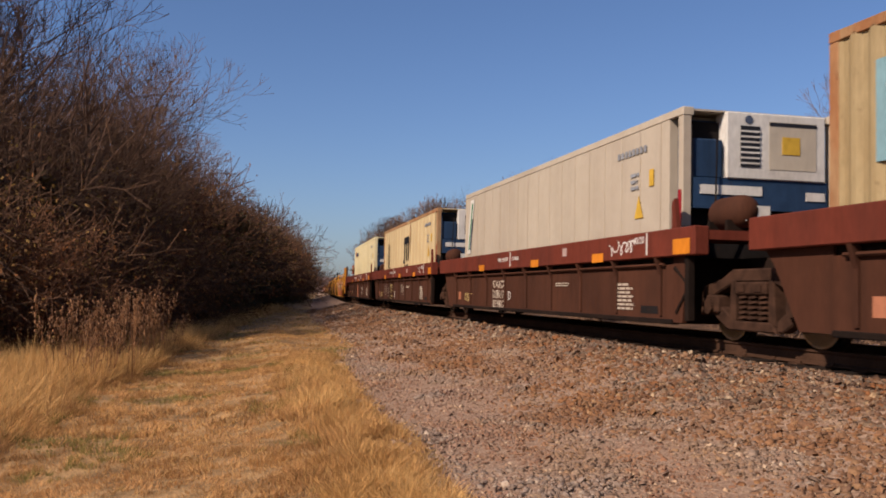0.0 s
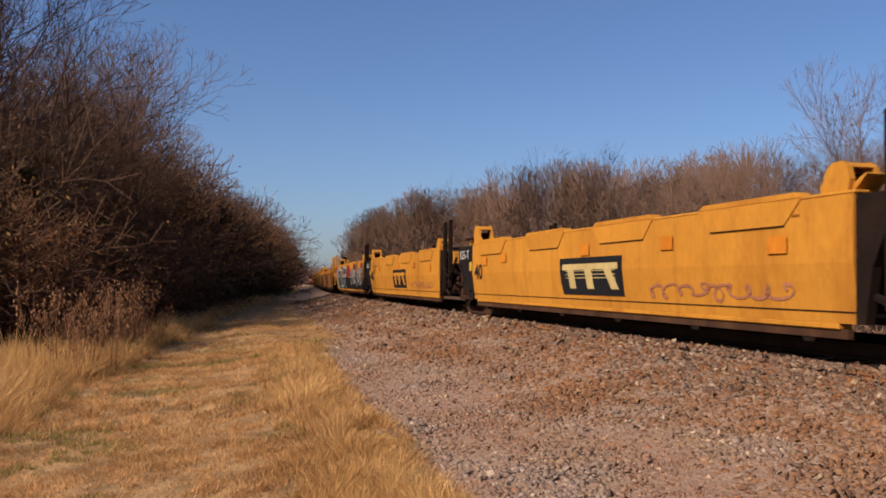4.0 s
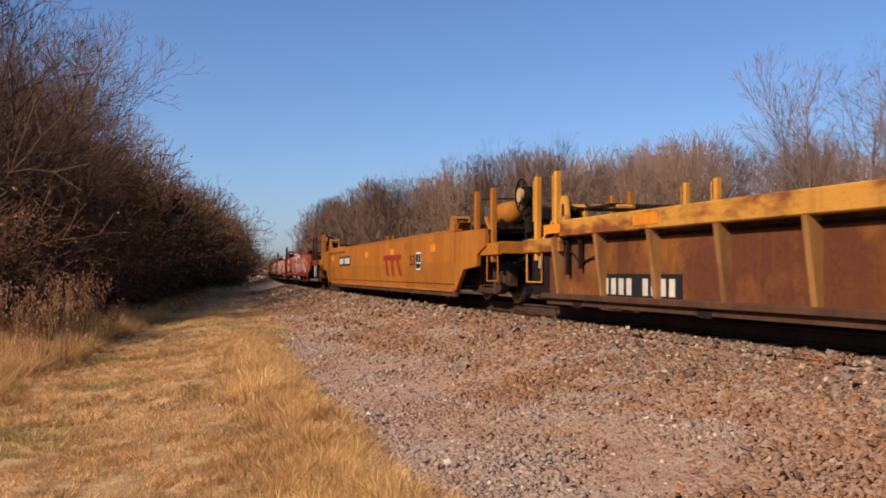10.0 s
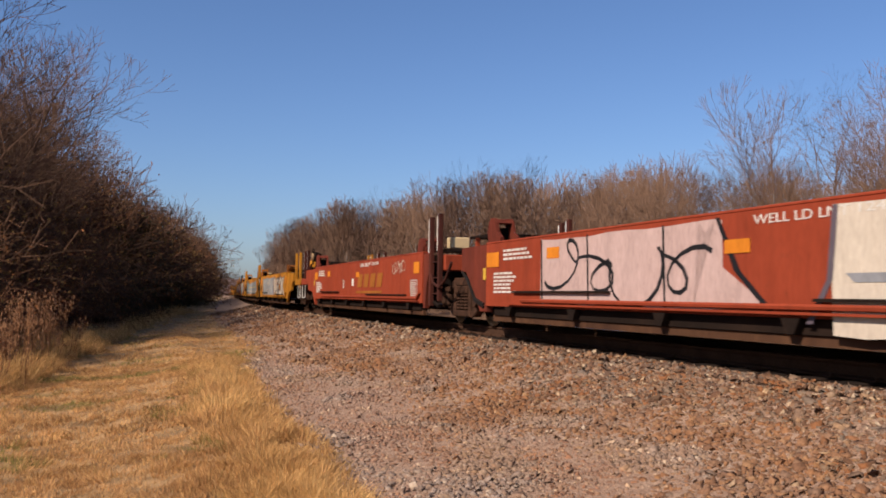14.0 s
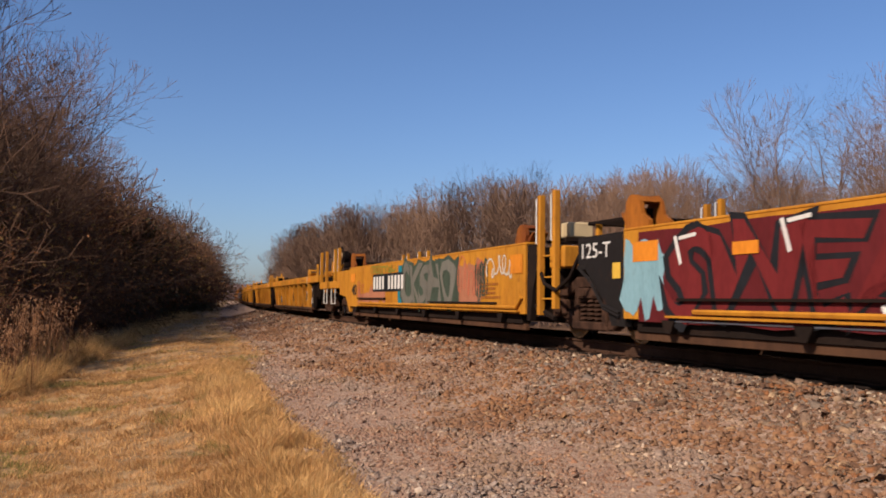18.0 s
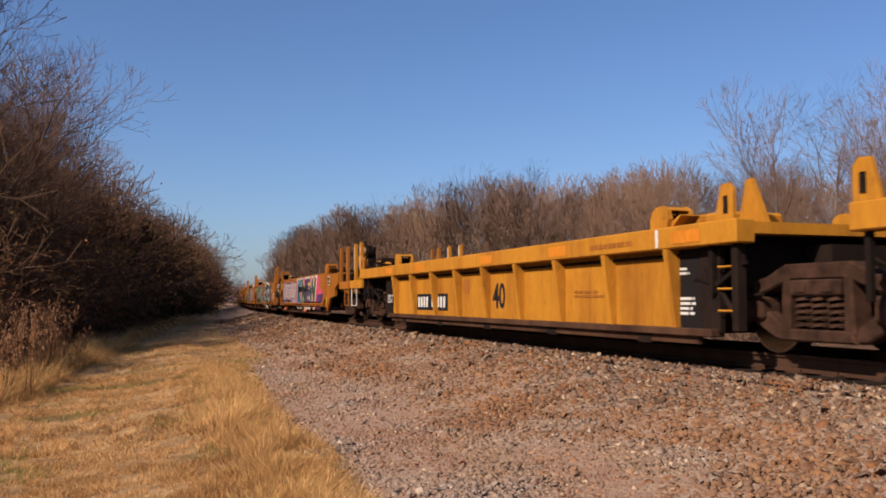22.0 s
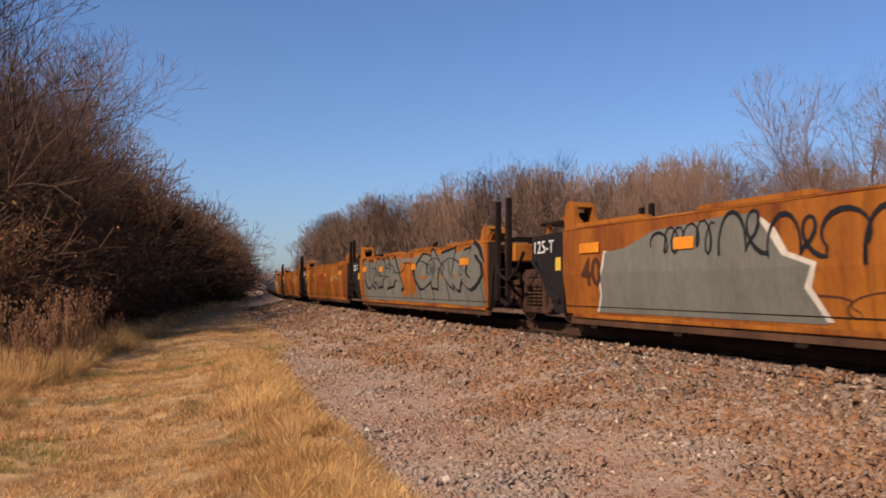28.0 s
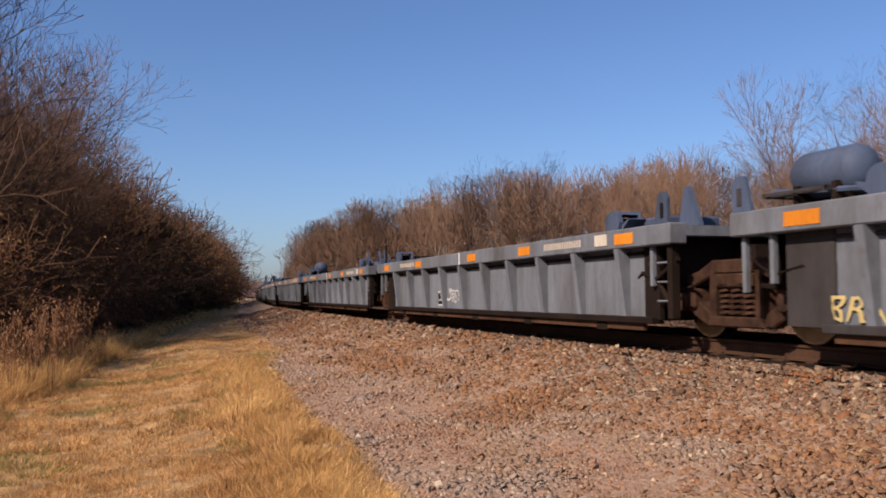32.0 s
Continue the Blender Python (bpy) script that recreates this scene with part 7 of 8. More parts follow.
    if k == 3:
        blocks(u, 2.3, 0.2, 0.85, 1.3, TTXRED)
        strokes(u, -1.2, -2.5, 1.05, 1.35, PALE, 5, 0.025, 60)
        strokes(u, -4.3, -4.9, 0.72, 1.4, WHITE, 5, 0.035, 61)
        sign(u, "C", -2.75, -3.0, 0.84, 1.06, INK)
        part("side_ledge", box(-1.59, -1.525, 2.8, 5.2, 0.7, 0.74), DARK, u)
        part("side_ledge", box(-1.59, -1.525, -2.6, 2.4, 0.66, 0.70), DARK, u)
        patch(u, [(-0.3, 0.66), (-0.5, 0.66), (-0.75, 0.35), (-1.0, 0.66), (-1.2, 0.66), (-0.8, 0.22), (-0.7, 0.22)], INK, -1.538)
        lines(u, 7, -5.3, -6.4, 0.7, 1.38, GOLD)
    if k > 3:
        strokes(u, 3.5, 1.0, 0.5, 1.2, WHITE, 5, 0.03, 62 + k)
        field(u, 0.5, -3.0, 0.4, 1.3, SALMON, 0.2, seed=63)
        bubble(u, "RAM" if k == 4 else "OAK", 0.3, -2.8, 0.5, 1.2, SILVER, INK)
        lines(u, 6, -4.6, -6.0, 0.6, 1.3, GOLD)
    place(u, tc)

# -- old yellow car with smooth folded sides --
js = [28.655, 29.345, 30.04, 30.79]
tcs, yf, yr = centres(27.90, js, 31.49, H40)
names = ("weathered yellow end well wagon with black scrawl and grey lower fields", "weathered well wagon covered in sage grey bubble letters", "weathered orange yellow well wagon with red company mark", "weathered orange yellow well wagon with rust runs", "weathered orange yellow end wagon with number patch")
for k, tc in enumerate(tcs):
    u = smooth_wagon(names[k], H40, YELLOW_OLD, DARK, BLACK, True, DARK if k else RUST_EDGE, YELLOW_OLD, "end" if k == 0 else "joint", "end" if k == 4 else "joint", y_front=yf, y_rear=yr, wheelmat=DARK, short=0.35 if k < 4 else 0.0)
    if k < 4:
        arch_marks(u, H40 - 0.35)
    if k != 1:
        forty(u, (4.98, 0, 5.65, 5.65, 5.25)[k], 0.62, 1.02, BROWN)
    for y, z in ((5.0, 1.16), (2.6, 1.12), (-1.1, 1.1), (-5.2, 1.12)):
        reflector(u, y, z, 0.6 if abs(y) > 3 else 0.42, 0.14, None, -1.552)
    if k == 0:
        patch(u, [(4.84, 0.26), (4.7, 0.5), (4.72, 0.7), (4.6, 0.9), (4.56, 1.08), (4.0, 1.12), (3.3, 1.3), (2.6, 1.33), (1.9, 1.37), (1.32, 1.37), (1.1, 1.15), (0.89, 0.92), (0.48, 0.81), (0.6, 0.6), (0.32, 0.26)], SAGE, -1.5345, label="grey sprayed field")
        patch(u, [(4.9, 0.26), (4.75, 0.5), (4.78, 0.7), (4.66, 0.9), (4.6, 1.1), (4.5, 1.1), (4.5, 0.26)], PALE, -1.5335)
        patch(u, [(1.3, 1.37), (1.0, 1.2), (0.8, 0.95), (0.4, 0.84), (0.5, 0.6), (0.25, 0.28), (0.5, 0.28), (0.9, 0.8), (1.4, 1.2)], PALE, -1.5335)
        field(u, -4.6, -6.6, 0.5, 0.95, STRAW, 0.05, -1.5345, seed=73)
        strokes(u, 3.3, 2.0, 0.95, 1.4, INK, 4, 0.035, 74, -1.54)
        strokes(u, 1.9, -0.6, 0.75, 1.4, INK, 6, 0.045, 78, -1.54, loops=0.9)
        stencil(u, 10, -2.8, -5.0, 0.8, 1.02, INK, WHITE, gaps=(4,))
        sign(u, "A", -2.35, -2.6, 0.78, 1.06, BROWN)
        strokes(u, -2.4, -4.5, 1.1, 1.4, BROWN, 8, 0.02, 75)
        gauge_plate(u, yf + 0.9, 1.12, -1.515, 0.42, 0.34)
        strokes(u, 1.0, -2.4, 0.3, 0.6, BROWN, 4, 0.02, 76, -1.51)
    if k == 1:
        field(u, 5.2, -6.3, 0.8, 1.38, SAGE, 0.08, seed=77, n=20, label="sage grey sprayed field")
        field(u, 5.2, -6.3, 0.23, 0.82, SAGE, 0.03, -1.513, seed=78, n=20)
        bubble(u, "UAHA", 5.0, 0.2, 0.6, 1.38, SAGE, INK, 0.05, 0.02, x=-1.538)
        bubble(u, "ONUS", -1.4, -6.1, 0.6, 1.38, SAGE, INK, 0.05, 0.02, x=-1.538)
        for y in (5.0, 3.7, 2.5, 1.4, 0.2, -1.4, -2.6, -3.8, -5.0, -6.1):
            patch(u, [(y, 0.8), (y - 0.05, 0.8), (y - 0.2, 0.3), (y - 0.14, 0.3)], INK, -1.518)
        strokes(u, 4.0, -5.5, 0.85, 1.3, INK, 9, 0.03, 79, -1.545, loops=0.9)
        field(u, 0.3, -1.2, 0.3, 1.36, YELLOW_OLD, 0.2, -1.5365, seed=80)
    if k in (2, 3):
        blocks(u, 1.05, -0.85, 0.66, 1.14, TTXRED)
        sign(u, "DC"[k - 2], 3.6, 3.35, 0.85, 1.1, BROWN)
        lines(u, 2, -4.5, -5.8, 1.25, 1.4, BROWN)
        strokes(u, -2.5, -5.0, 0.8, 1.1, STRAW, 4, 0.03, 81 + k, loops=0.8)
    if k == 3:
        part("white_sticker", box(-1.554, -1.551, 4.35, 4.75, 0.92, 1.02), WHITE, u)
        part("white_sticker", box(-1.554, -1.551, -5.5, -5.0, 1.12, 1.2), WHITE, u)
    if k == 4:
        stencil(u, 10, 3.5, 0.8, 0.82, 1.06, INK, WHITE, gaps=(4,))
        sign(u, "B", -1.4, -1.75, 0.85, 1.15, BROWN)
        field(u, -2.6, -3.6, 0.45, 1.05, SAGE, 0.3, seed=85)
        field(u, 4.05, 3.35, 0.58, 0.76, STRAW, 0.03, seed=86)
        strokes(u, -5.2, -6.7, 0.4, 0.9, WHITE, 6, 0.035, 87, -1.52)
        field(u, 0.9, 0.0, 0.25, 0.8, STRAW, 0.1, -1.512, seed=88)
    place(u, tc)

# -- blue grey ribbed cars --
for first, js, last, n in ((31.65, [32.378, 33.1, 33.822, 34.544], 35.27, 5), (35.44, [36.16, 36.88, 37.6, 38.32], 39.05, 5)):
    tcs, yf, yr = centres(first, js, last, H40)
    for k, tc in enumerate(tcs):
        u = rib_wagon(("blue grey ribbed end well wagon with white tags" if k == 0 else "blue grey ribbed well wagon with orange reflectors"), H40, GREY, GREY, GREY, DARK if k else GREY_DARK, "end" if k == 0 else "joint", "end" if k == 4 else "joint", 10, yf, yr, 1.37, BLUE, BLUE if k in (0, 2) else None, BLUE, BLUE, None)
        for y in (6.4, 3.4, -0.3, -2.9, -6.2):
            part("reflector", box(-1.556, -1.551, y - 0.24, y + 0.24, 1.17, 1.31), ORANGE, u)
        bars(u, 16, 5.0, 3.7, 1.2, 1.3, PALE, -1.553, "marking", 0.6)
        bars(u, 16, -3.7, -5.0, 1.2, 1.3, PALE, -1.553, "marking", 0.6)
        part("white_stripe", box(-1.556, -1.551, 0.4, 0.46, 1.13, 1.36), WHITE, u)
        part("label_plate", box(-1.556, -1.551, -5.75, -5.4, 1.18, 1.33), PALE, u)
        gauge_plate(u, 2.2, 0.46, XR, 0.4, 0.3)
        if k == 0:
            for y0, y1, sd in ((-1.3, -2.2, 91), (-3.8, -4.6, 92), (-5.2, -6.0, 93)):
                strokes(u, y0, y1, 0.26, 0.72, WHITE, 5, 0.03, sd, XR - 0.004)
            sign(u, "BRA7", 6.2, 5.4, 0.28, 0.52, STRAW, XR - 0.02, 0, "graffiti")
            sign(u, "4553 B", 5.28, 4.3, 0.28, 0.52, STRAW, XR - 0.004, 0, "graffiti")
        elif k in (1, 3):
            strokes(u, 2.0, 1.0, 0.3, 0.75, WHITE, 4, 0.025, 94 + k, XR - 0.004)
        place(u, tc)


# ---- trees and brush ----
class Wood:
    """Collects tapered round limbs as plain vertex and face lists."""

    def __init__(self):
        self.v, self.f = [], []

    def limb(self, pts, radii, sides):
        start = len(self.v)
        for i, p in enumerate(pts):
            d = pts[min(i + 1, len(pts) - 1)] - pts[max(i - 1, 0)]
            if d.length < 1e-6:
                d = Vector((0, 0, 1))
            d.normalize()
            a = Vector((0.31, 0.95, 0.02)).cross(d)
            if a.length < 0.05:
                a = Vector((1, 0, 0)).cross(d)
            a.normalize()
            b = d.cross(a)
            for k in range(sides):
                t = 2 * math.pi * k / sides
                self.v.append(p + (a * math.cos(t) + b * math.sin(t)) * radii[i])
        for i in range(len(pts) - 1):
            for k in range(1 if sides == 2 else sides):
                q = start + i * sides
                self.f.append((q + k, q + (k + 1) % sides, q + sides + (k + 1) % sides, q + sides + k))

    def mesh(self, name, mat):
        me = quick_mesh(name, [tuple(p) for p in self.v], self.f)
        me.materials.append(mat)
        return me


def fork(r, trunk, crown, p, d, length, radius, level, spec):
    """One limb, the limbs into which it parts at its end, and the shoots along it."""
    last = spec["levels"]
    n = 5 if level == 0 else 3 if level < 3 else 2 if level < last else 1
    pts, radii, dirs = [p.copy()], [radius], [d.copy()]
    end = max(radius * 0.74, spec["least"])
    for i in range(n):
        d = (d + Vector((r.gauss(0, 1), r.gauss(0, 1), r.gauss(0, 1))) * spec["wander"] * (0.5 if level == 0 else 1) + Vector((0, 0, spec["rise"]))).normalized()
        p = p + d * (length / n)
        pts.append(p.copy())
        dirs.append(d.copy())
        radii.append(radius + (end - radius) * (i + 1) / n)
    (trunk if level < 2 else crown).limb(pts, radii, (7, 5, 4, 3)[level] if level < 4 and radius > spec["least"] * 1.5 else 2)
    if level >= last:
        return
    turn = r.uniform(0, 6.283)
    k = spec.get("leaders", 3) if level == 0 else 3 if r.random() < spec["third"] else 2

    def shoot(q, way, ang, turn, size, thick, lev):
        a = way.orthogonal().normalized()
        a.rotate(Matrix.Rotation(turn, 3, way))
        fork(r, trunk, crown, q, (way * math.cos(ang) + a * math.sin(ang)).normalized(), size, max(thick, spec["least"]), lev, spec)
    for c in range(k):
        ang = radians(r.uniform(*(spec["main"] if c == 0 else spec["side"])))
        shoot(pts[-1], dirs[-1], ang, turn + c * 6.283 / k + r.uniform(-0.5, 0.5), length * r.uniform(*(spec["first"] if level == 0 else spec["ratio"])), end * (0.85 if c == 0 else 0.68), level + 1)
    for c in range(spec.get("limbs", 3) if level == 0 else spec["shoots"]):
        lev = level + (3 if level == 0 and c % 2 else 2)
        if lev <= last:
            t = 0.42 + 0.56 * (c + r.random()) / spec.get("limbs", 3) if level == 0 else r.uniform(0.25, 0.95)
            i = min(int(t * n), n - 1)
            size = length * (r.uniform(0.24, 0.36) * (1.45 - 0.6 * t) if level == 0 else r.uniform(0.4, 0.62))
            shoot(pts[i].lerp(pts[i + 1], t * n - i), dirs[i + 1], radians(r.uniform(32, 60)), c * 2.4 + r.uniform(-0.5, 0.5), size, radii[i] * 0.45, lev)


def tree_meshes(seed, height, spec, bark, twig):
    """Trunk and crown of a bare tree, or the stems and twigs of a shrub, of the given height."""
    r = random.Random(seed)
    trunk, crown = Wood(), Wood()
    stems = spec.get("stems", 1)
    for k in range(stems):
        w = 0.06 if stems == 1 else spec["splay"]
        root = Vector((r.gauss(0, 0.14), r.gauss(0, 0.14), -0.15)) if stems > 1 else Vector((0, 0, -0.2))
        fork(r, trunk, crown, root, Vector((r.gauss(0, w), r.gauss(0, w), 1)).normalized(), height * spec["bole"] * (r.uniform(0.7, 1.0) if k else 1), height * spec["girth"], 0, spec)
    grown = height / max(p.z for p in crown.v)
    for wood in (trunk, crown):
        wood.v = [p * grown for p in wood.v]
    return trunk.mesh("trunk", bark), crown.mesh("crown", twig)


HERO = dict(levels=7, bole=0.5, limbs=12, leaders=3, wander=0.075, rise=0.085, third=0.25, main=(4, 18), side=(24, 44), first=(0.32, 0.42), ratio=(0.68, 0.86), shoots=2, least=0.008, girth=0.013)
PALE_TREE = dict(HERO, levels=7, bole=0.5, limbs=8, leaders=3, wander=0.06, rise=0.075, main=(3, 12), side=(18, 38), first=(0.4, 0.5), third=0.1, least=0.008, girth=0.0105)
MID = dict(HERO, levels=7, least=0.01)
FAR = dict(HERO, levels=6, bole=0.44, limbs=6, leaders=4, wander=0.06, rise=0.12, third=0.25, side=(20, 40), first=(0.4, 0.55), least=0.017, girth=0.013)
NEAR = dict(FAR, levels=7, third=0.02, least=0.01)
BRUSH = dict(levels=5, stems=5, splay=0.42, bole=0.3, leaders=3, wander=0.2, rise=0.01, third=0.15, main=(10, 35), side=(28, 62), first=(0.7, 1.0), ratio=(0.68, 0.92), shoots=2, least=0.0075, girth=0.0065)


def leaf_mesh(seed, wood, count, size, mat, low=0.0, droop=0.5):
    """Small curled leaves hung on the limbs of a crown."""
    r = np.random.default_rng(seed)
    co = np.empty(len(wood.vertices) * 3)
    wood.vertices.foreach_get("co", co)
    co = co.reshape(-1, 3)
    co = co[co[:, 2] > low]
    c = co[r.integers(0, len(co), count)] + r.normal(size=(count, 3)) * 0.06
    a, b = r.normal(size=(count, 3)), r.normal(size=(count, 3))
    a /= np.linalg.norm(a, axis=1)[:, None]
    b -= a * (a * b).sum(1)[:, None]
    b /= np.linalg.norm(b, axis=1)[:, None]
    s = (size * r.uniform(0.5, 1.4, count))[:, None]
    v = np.stack([c - a * s, c + b * s * 0.5, c + a * s, c - b * s * 0.5], 1).reshape(-1, 3)
    me = quick_mesh("leaves", v, np.arange(count * 4).reshape(-1, 4))
    me.materials.append(mat)
    return me


def plant(name, label, category, group, meshes, s, u, scale, turn, dz=0.0):
    """Sets a plant of ready meshes on the ground."""
    ob = tagged(new(name), label, category, group)
    ob.matrix_basis = Matrix.Translation(at(s, u, dz)) @ Matrix.Rotation(turn, 4, "Z") @ Matrix.Diagonal((scale, scale, scale, 1))
    for part_name, me in meshes:
        p = piece(part_name, me, None, ob)
        if part_name in ("seed_plume", "foliage", "stalk_clump"):
            tagged(p, kind="stuff")
    return ob


rp = random.Random(77)
# tall trees over the thicket, on the viewer's side
heroes = [tree_meshes(k + 1, 13.0, HERO, BARK, TWIG) for k in range(3)]
for s, u, sc, k, a in ((36, 11.9, 0.9, 0, 0.3), (31, 12.9, 0.95, 1, 2.0), (44, 13.6, 0.9, 2, 4.0), (27, 14.0, 0.98, 2, 1.0), (24, 16.0, 0.95, 0, 3.1), (53, 14.5, 0.8, 0, 2.4), (33, 15.6, 1.0, 1, 0.9), (29, 16.4, 1.0, 0, 4.4), (26, 12.6, 0.62, 2, 2.9), (39, 15.5, 0.98, 1, 5.9), (41, 12.2, 0.94, 1, 3.3), (47, 12.7, 0.95, 0, 1.9), (34, 12.3, 0.85, 2, 0.4)):
    plant("tree", "tall bare deciduous tree with fine grey brown branches", "tree", "tall trees over the thicket", (("trunk", heroes[k][0]), ("crown", heroes[k][1])), s, u, sc, a)

# the thicket
bushes = []
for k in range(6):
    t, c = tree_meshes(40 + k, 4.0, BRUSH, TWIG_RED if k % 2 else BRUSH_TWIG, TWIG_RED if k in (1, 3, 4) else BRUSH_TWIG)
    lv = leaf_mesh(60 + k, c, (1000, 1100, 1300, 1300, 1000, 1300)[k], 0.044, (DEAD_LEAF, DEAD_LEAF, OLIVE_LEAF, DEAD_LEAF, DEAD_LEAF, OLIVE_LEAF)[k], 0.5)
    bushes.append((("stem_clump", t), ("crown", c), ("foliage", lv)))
spots_b = []
for i in range(24):
    s = 18.5 + i * 1.45
    for row in range(5):
        e = brush_edge(s)
        spots_b.append((s + rp.uniform(-0.7, 0.7), e + 1.6 + row * 1.6 + rp.uniform(-0.5, 0.5), (0.95, 1.28, 1.5, 1.7, 1.8)[row] * rp.uniform(0.85, 1.12) * (0.92 + 0.014 * max(s - 20, 0))))
for i in range(24):
    s = 48 + i * 3.6
    for row in range(2):
        spots_b.append((s + rp.uniform(-1, 1), brush_edge(s) + 1.9 + row * 2.4 + rp.uniform(-0.5, 0.5), rp.uniform(1.75, 2.1) + 0.4 * row))
# added shrubs, mostly out of view, that shade the face of the thicket
for i in range(22):
    spots_b.append((rp.uniform(20, 36), rp.uniform(15.5, 22), rp.uniform(1.2, 1.55)))
for i, (s, u, sc) in enumerate(spots_b):
    # nearer than 24 m mostly dark-twigged kinds, standing in for shade
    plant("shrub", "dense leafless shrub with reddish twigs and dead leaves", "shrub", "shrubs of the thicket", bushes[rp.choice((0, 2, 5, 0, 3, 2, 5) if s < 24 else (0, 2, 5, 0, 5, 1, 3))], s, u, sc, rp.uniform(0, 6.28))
# taller young trees in the far part of the thicket
mids = [tree_meshes(80 + k, 9.0, MID, BARK, TWIG) for k in range(4)]
for i in range(34):
    s = 46 + i * 3.4
    k = rp.randrange(4)
    plant("tree", "slender bare tree at the edge of the thicket", "tree", "trees of the thicket", (("trunk", mids[k][0]), ("crown", mids[k][1])), s + rp.uniform(-1.5, 1.5), brush_edge(s) + 1.9 + rp.uniform(0, 3.5), rp.uniform(0.95, 1.2), rp.uniform(0, 6.28))


def cedar_mesh(seed, height, width):
    """A cedar's sprays: flat tufts in rising whorls."""
    r = np.random.default_rng(seed)
    n = 3600
    z = height * (1 - np.sqrt(r.random(n))) * 0.97 + 0.2
    rad = width * (1 - z / (height * 1.03)) ** 0.8 * np.sqrt(r.uniform(0.15, 1, n)) * (0.8 + 0.3 * np.sin(z * 5 + r.random(n)))
    a = r.uniform(0, 2 * np.pi, n)
    c = np.stack([rad * np.cos(a), rad * np.sin(a), z], 1)
    d = np.stack([np.cos(a), np.sin(a), r.uniform(-0.2, 0.7, n)], 1)
    t = np.stack([-np.sin(a), np.cos(a), r.uniform(-0.5, 0.5, n)], 1)
    L, w = r.uniform(0.14, 0.34, n)[:, None], r.uniform(0.035, 0.085, n)[:, None]
    v = np.stack([c - t * w, c + t * w, c + d * L + t * w * 0.4, c + d * L - t * w * 0.4], 1).reshape(-1, 3)
    me = quick_mesh("sprays", v, np.arange(n * 4).reshape(-1, 4))
    me.materials.append(CEDAR)
    return me


cedars = [cedar_mesh(5 + k, 5.2, 1.6) for k in range(2)]
wd = Wood()
wd.limb([Vector((0, 0, -0.2)), Vector((0.03, 0, 2)), Vector((0, 0.04, 5))], [0.12, 0.08, 0.02], 7)
cedar_trunk = wd.mesh("trunk", BARK)
# two cedar rows added behind the front shrubs to darken the thicket's inside
standing = [(19.5 + 2.6 * i, brush_edge(19.5 + 2.6 * i) + 3.6 + 0.9 * math.sin(i * 2.3), 0.85 + 0.014 * i) for i in range(16)]
standing += [(21 + 4.2 * i, brush_edge(21 + 4.2 * i) + 7.2 + math.sin(i * 1.7), 0.95 + 0.01 * i) for i in range(9)]
standing += [(46, 8.6, 0.98), (51, 8.0, 1.1), (57, 7.9, 1.15), (66, 7.6, 1.2), (75, 7.2, 1.25), (84, 6.8, 1.3), (95, 6.6, 1.3), (108, 6.4, 1.35)]
for i, (s, u, sc) in enumerate(standing):
    plant("cedar", "dark cedar standing in the thicket", "tree", "cedars in the thicket", (("trunk", cedar_trunk), ("sprays", cedars[i % 2])), s, u, sc, i * 1.3)
for i, (s, u, sc) in enumerate(((62, -17, 0.75), (82, -19, 0.7))):
    plant("cedar", "small dark cedar behind the track", "tree", "cedars behind the track", (("trunk", cedar_trunk), ("sprays", cedars[i % 2])), s, u, sc, i * 1.7)

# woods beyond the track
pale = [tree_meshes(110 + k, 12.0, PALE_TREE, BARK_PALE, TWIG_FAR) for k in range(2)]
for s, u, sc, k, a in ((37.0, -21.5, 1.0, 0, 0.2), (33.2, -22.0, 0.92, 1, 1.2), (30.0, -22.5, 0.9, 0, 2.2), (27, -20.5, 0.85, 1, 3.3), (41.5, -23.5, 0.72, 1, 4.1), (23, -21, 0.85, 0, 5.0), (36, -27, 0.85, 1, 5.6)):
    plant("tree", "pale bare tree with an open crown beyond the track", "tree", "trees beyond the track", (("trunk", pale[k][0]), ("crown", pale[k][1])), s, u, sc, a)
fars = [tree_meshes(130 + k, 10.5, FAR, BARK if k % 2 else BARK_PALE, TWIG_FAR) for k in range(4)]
nears = [tree_meshes(140 + k, 10.5, NEAR, BARK if k % 2 else BARK_PALE, TWIG_FAR) for k in range(4)]


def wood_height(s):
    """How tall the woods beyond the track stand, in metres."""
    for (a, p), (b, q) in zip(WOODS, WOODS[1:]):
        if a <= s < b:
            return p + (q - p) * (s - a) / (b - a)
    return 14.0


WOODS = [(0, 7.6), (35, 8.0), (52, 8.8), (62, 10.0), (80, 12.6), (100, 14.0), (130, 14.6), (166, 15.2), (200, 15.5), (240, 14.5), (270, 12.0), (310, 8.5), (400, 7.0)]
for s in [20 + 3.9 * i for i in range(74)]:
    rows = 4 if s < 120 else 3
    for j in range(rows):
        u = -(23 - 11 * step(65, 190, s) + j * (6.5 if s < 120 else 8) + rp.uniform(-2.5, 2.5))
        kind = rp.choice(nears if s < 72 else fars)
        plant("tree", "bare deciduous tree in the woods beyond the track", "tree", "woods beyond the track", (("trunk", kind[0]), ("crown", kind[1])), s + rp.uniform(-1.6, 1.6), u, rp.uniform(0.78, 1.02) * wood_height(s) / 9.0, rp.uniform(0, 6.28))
scrub = []
for k in range(3):
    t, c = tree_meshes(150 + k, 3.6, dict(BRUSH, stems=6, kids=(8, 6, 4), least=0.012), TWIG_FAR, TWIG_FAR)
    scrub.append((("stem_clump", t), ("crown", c)))
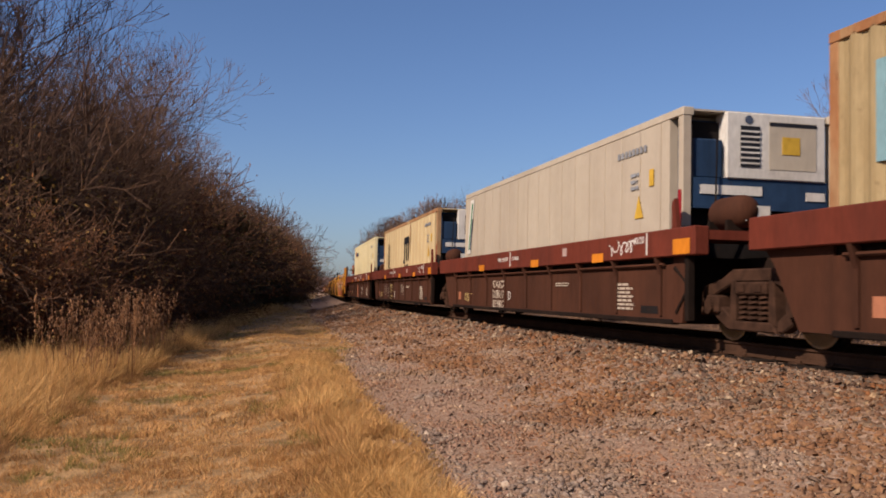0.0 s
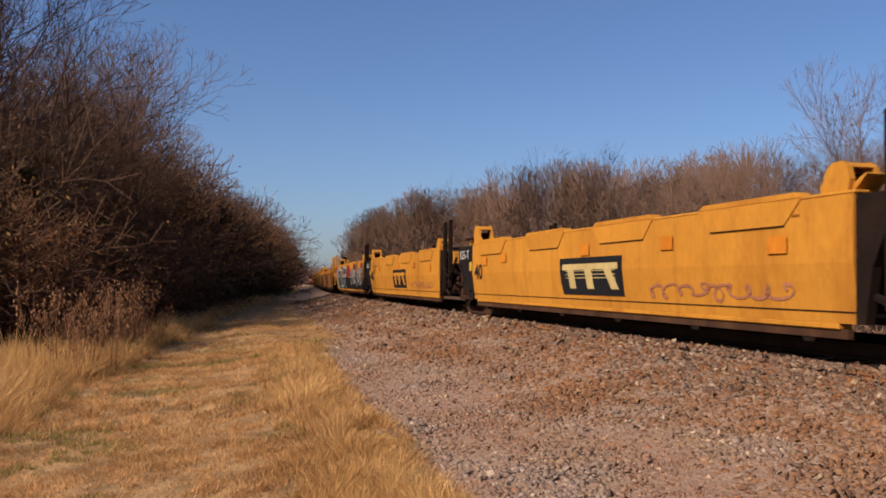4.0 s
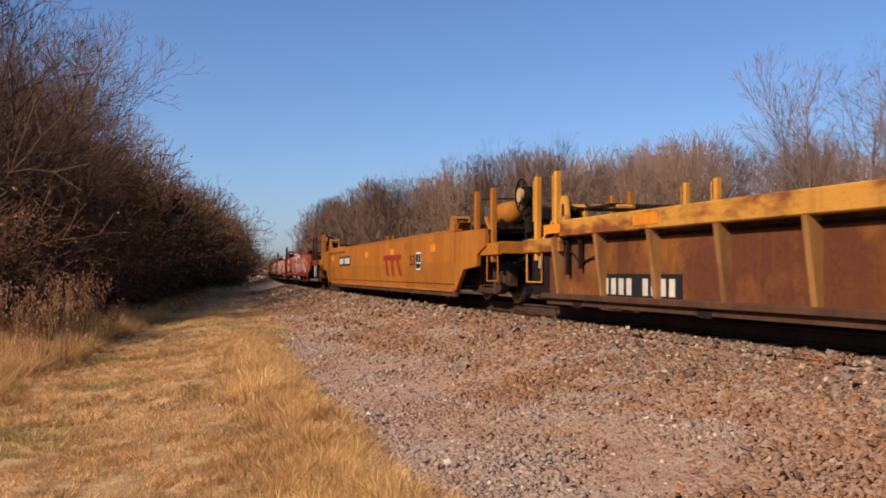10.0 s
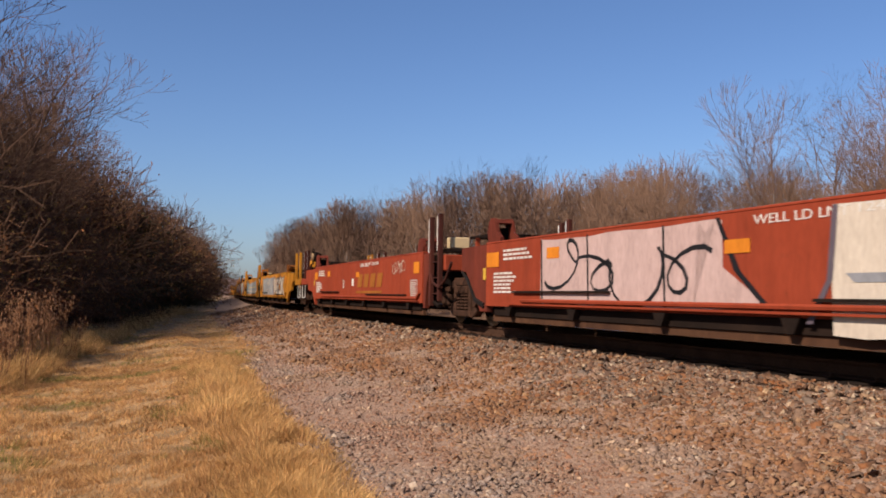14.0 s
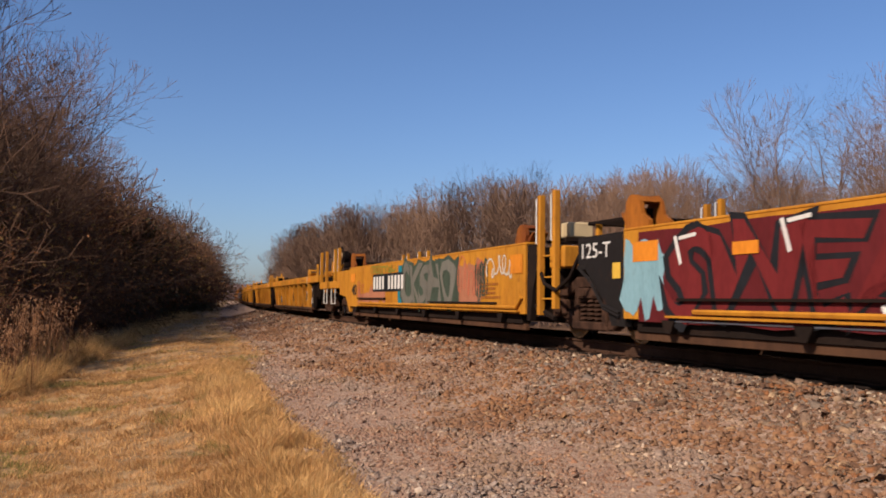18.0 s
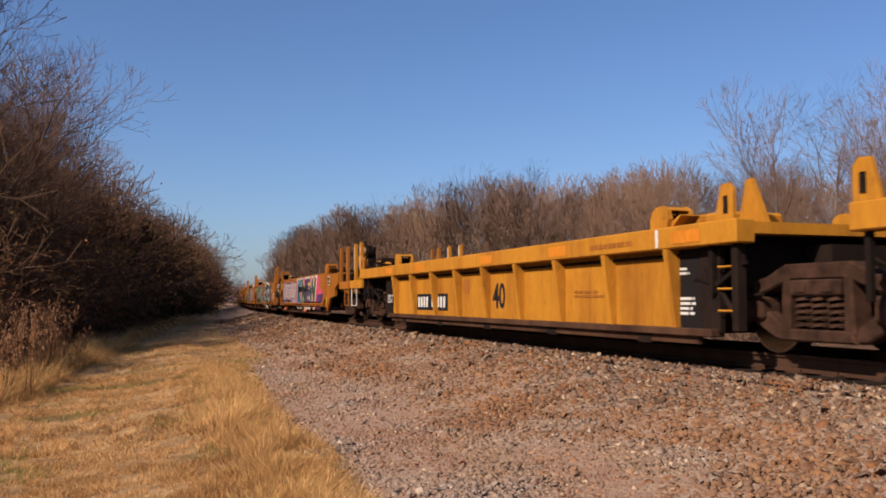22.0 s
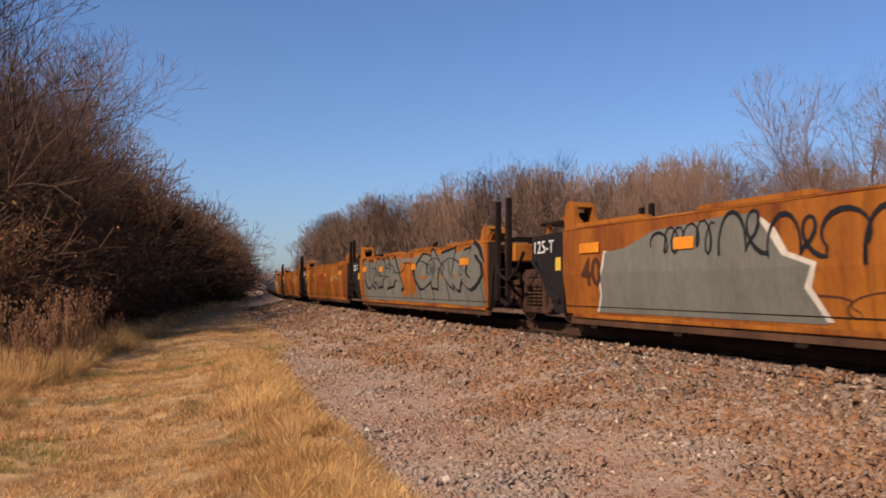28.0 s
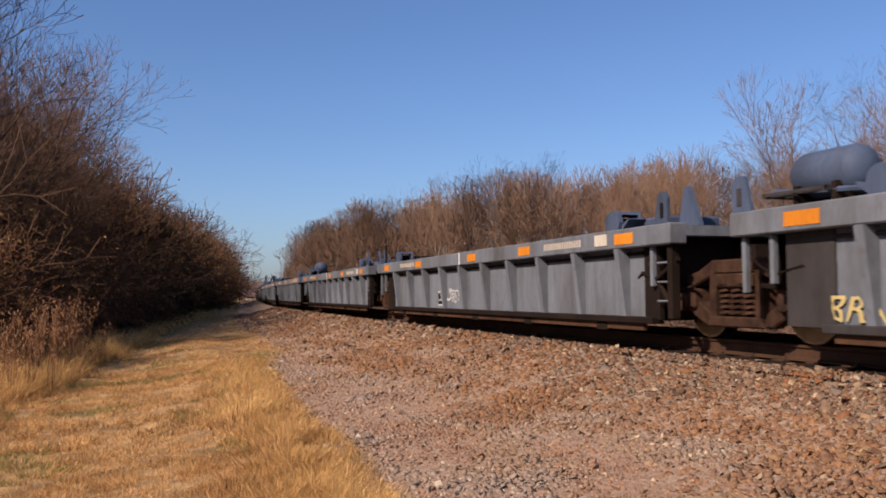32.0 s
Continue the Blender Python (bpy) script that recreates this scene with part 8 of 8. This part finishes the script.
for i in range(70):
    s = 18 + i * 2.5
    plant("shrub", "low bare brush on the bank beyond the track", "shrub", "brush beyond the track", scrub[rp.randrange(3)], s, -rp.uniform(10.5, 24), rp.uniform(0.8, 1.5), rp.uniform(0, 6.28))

# weeds before the thicket
weeds = []
for k in range(4):
    r = random.Random(k + 5)
    w, h = Wood(), Wood()
    for j in range(7):
        p = Vector((r.gauss(0, 0.16), r.gauss(0, 0.16), -0.02))
        top = p + Vector((r.gauss(0, 0.12), r.gauss(0, 0.12), r.uniform(0.7, 1.35)))
        mid = p.lerp(top, 0.5) + Vector((r.gauss(0, 0.03), r.gauss(0, 0.03), 0))
        w.limb([p, mid, top], [0.007, 0.005, 0.003], 4)
        for q in range(11):
            t = top + Vector((r.gauss(0, 0.05), r.gauss(0, 0.05), r.gauss(-0.06, 0.09)))
            w.limb([top - Vector((0, 0, r.uniform(0.0, 0.25))), t], [0.002, 0.002], 3)
            h.limb([t, t + Vector((r.gauss(0, 0.012), r.gauss(0, 0.012), 0.03)), t + Vector((0, 0, 0.05))], [0.004, 0.016, 0.003], 4)
    weeds.append((("stalk_clump", w.mesh("stalks", WEED)), ("seed_plume", h.mesh("seed heads", SEED))))
for i in range(26):
    s = rp.uniform(13.5, 22)
    plant("weed", "dry brown weed with fluffy seed heads before the thicket", "weed", "weeds before the thicket", weeds[i % 4], s, rp.uniform(8.9, 10.3) - 0.05 * (s - 15), rp.uniform(0.6, 1.15), rp.uniform(0, 6.28))

# low wooded hills at the end of the line
verts, faces = [], []
for i in range(81):
    a = radians(-60 + i * 1.5)
    for d, hgt in ((420, -3), (440, 5.5 + 2.5 * noise.noise((i * 0.23, 0, 0)) + 0.8 * noise.noise((i * 1.3, 1, 0))), (520, 9 + 3 * noise.noise((i * 0.2, 5, 0)) + 0.8 * noise.noise((i * 1.9, 1, 0))), (620, -6)):
        verts.append((-d * math.sin(-a), d * math.cos(a), hgt))
for i in range(80):
    for j in range(3):
        faces.append((i * 4 + j, i * 4 + j + 1, (i + 1) * 4 + j + 1, (i + 1) * 4 + j))
me = bpy.data.meshes.new("hills")
me.from_pydata(verts, [], faces)
me.materials.append(HILLS)
tagged(new("backdrop_hills", me), "low brown wooded hills at the end of the line", "hills", kind="structure")


# ---- what moves ----
def wagon_pose(s, half=7.9):
    a, b = track_point(s - half), track_point(s + half)
    return pose((a[0] + b[0]) / 2, (a[1] + b[1]) / 2, 0, 0, 0, math.degrees(math.atan2(a[0] - b[0], b[1] - a[1])))


def motions():
    for thing, tc, ahead in MOVES:
        ts = {0.0, 32.0}
        ts.update(t for t in (tc - s / V for s in (200, 130, 100, 80, 60, 40, 20, 5, -10, -30, -60, -90)) if 0 < t < 32)
        walk(thing, [(t, wagon_pose(V * (tc - t)) @ Matrix.Translation((0, ahead, 0))) for t in sorted(ts)])


motions()
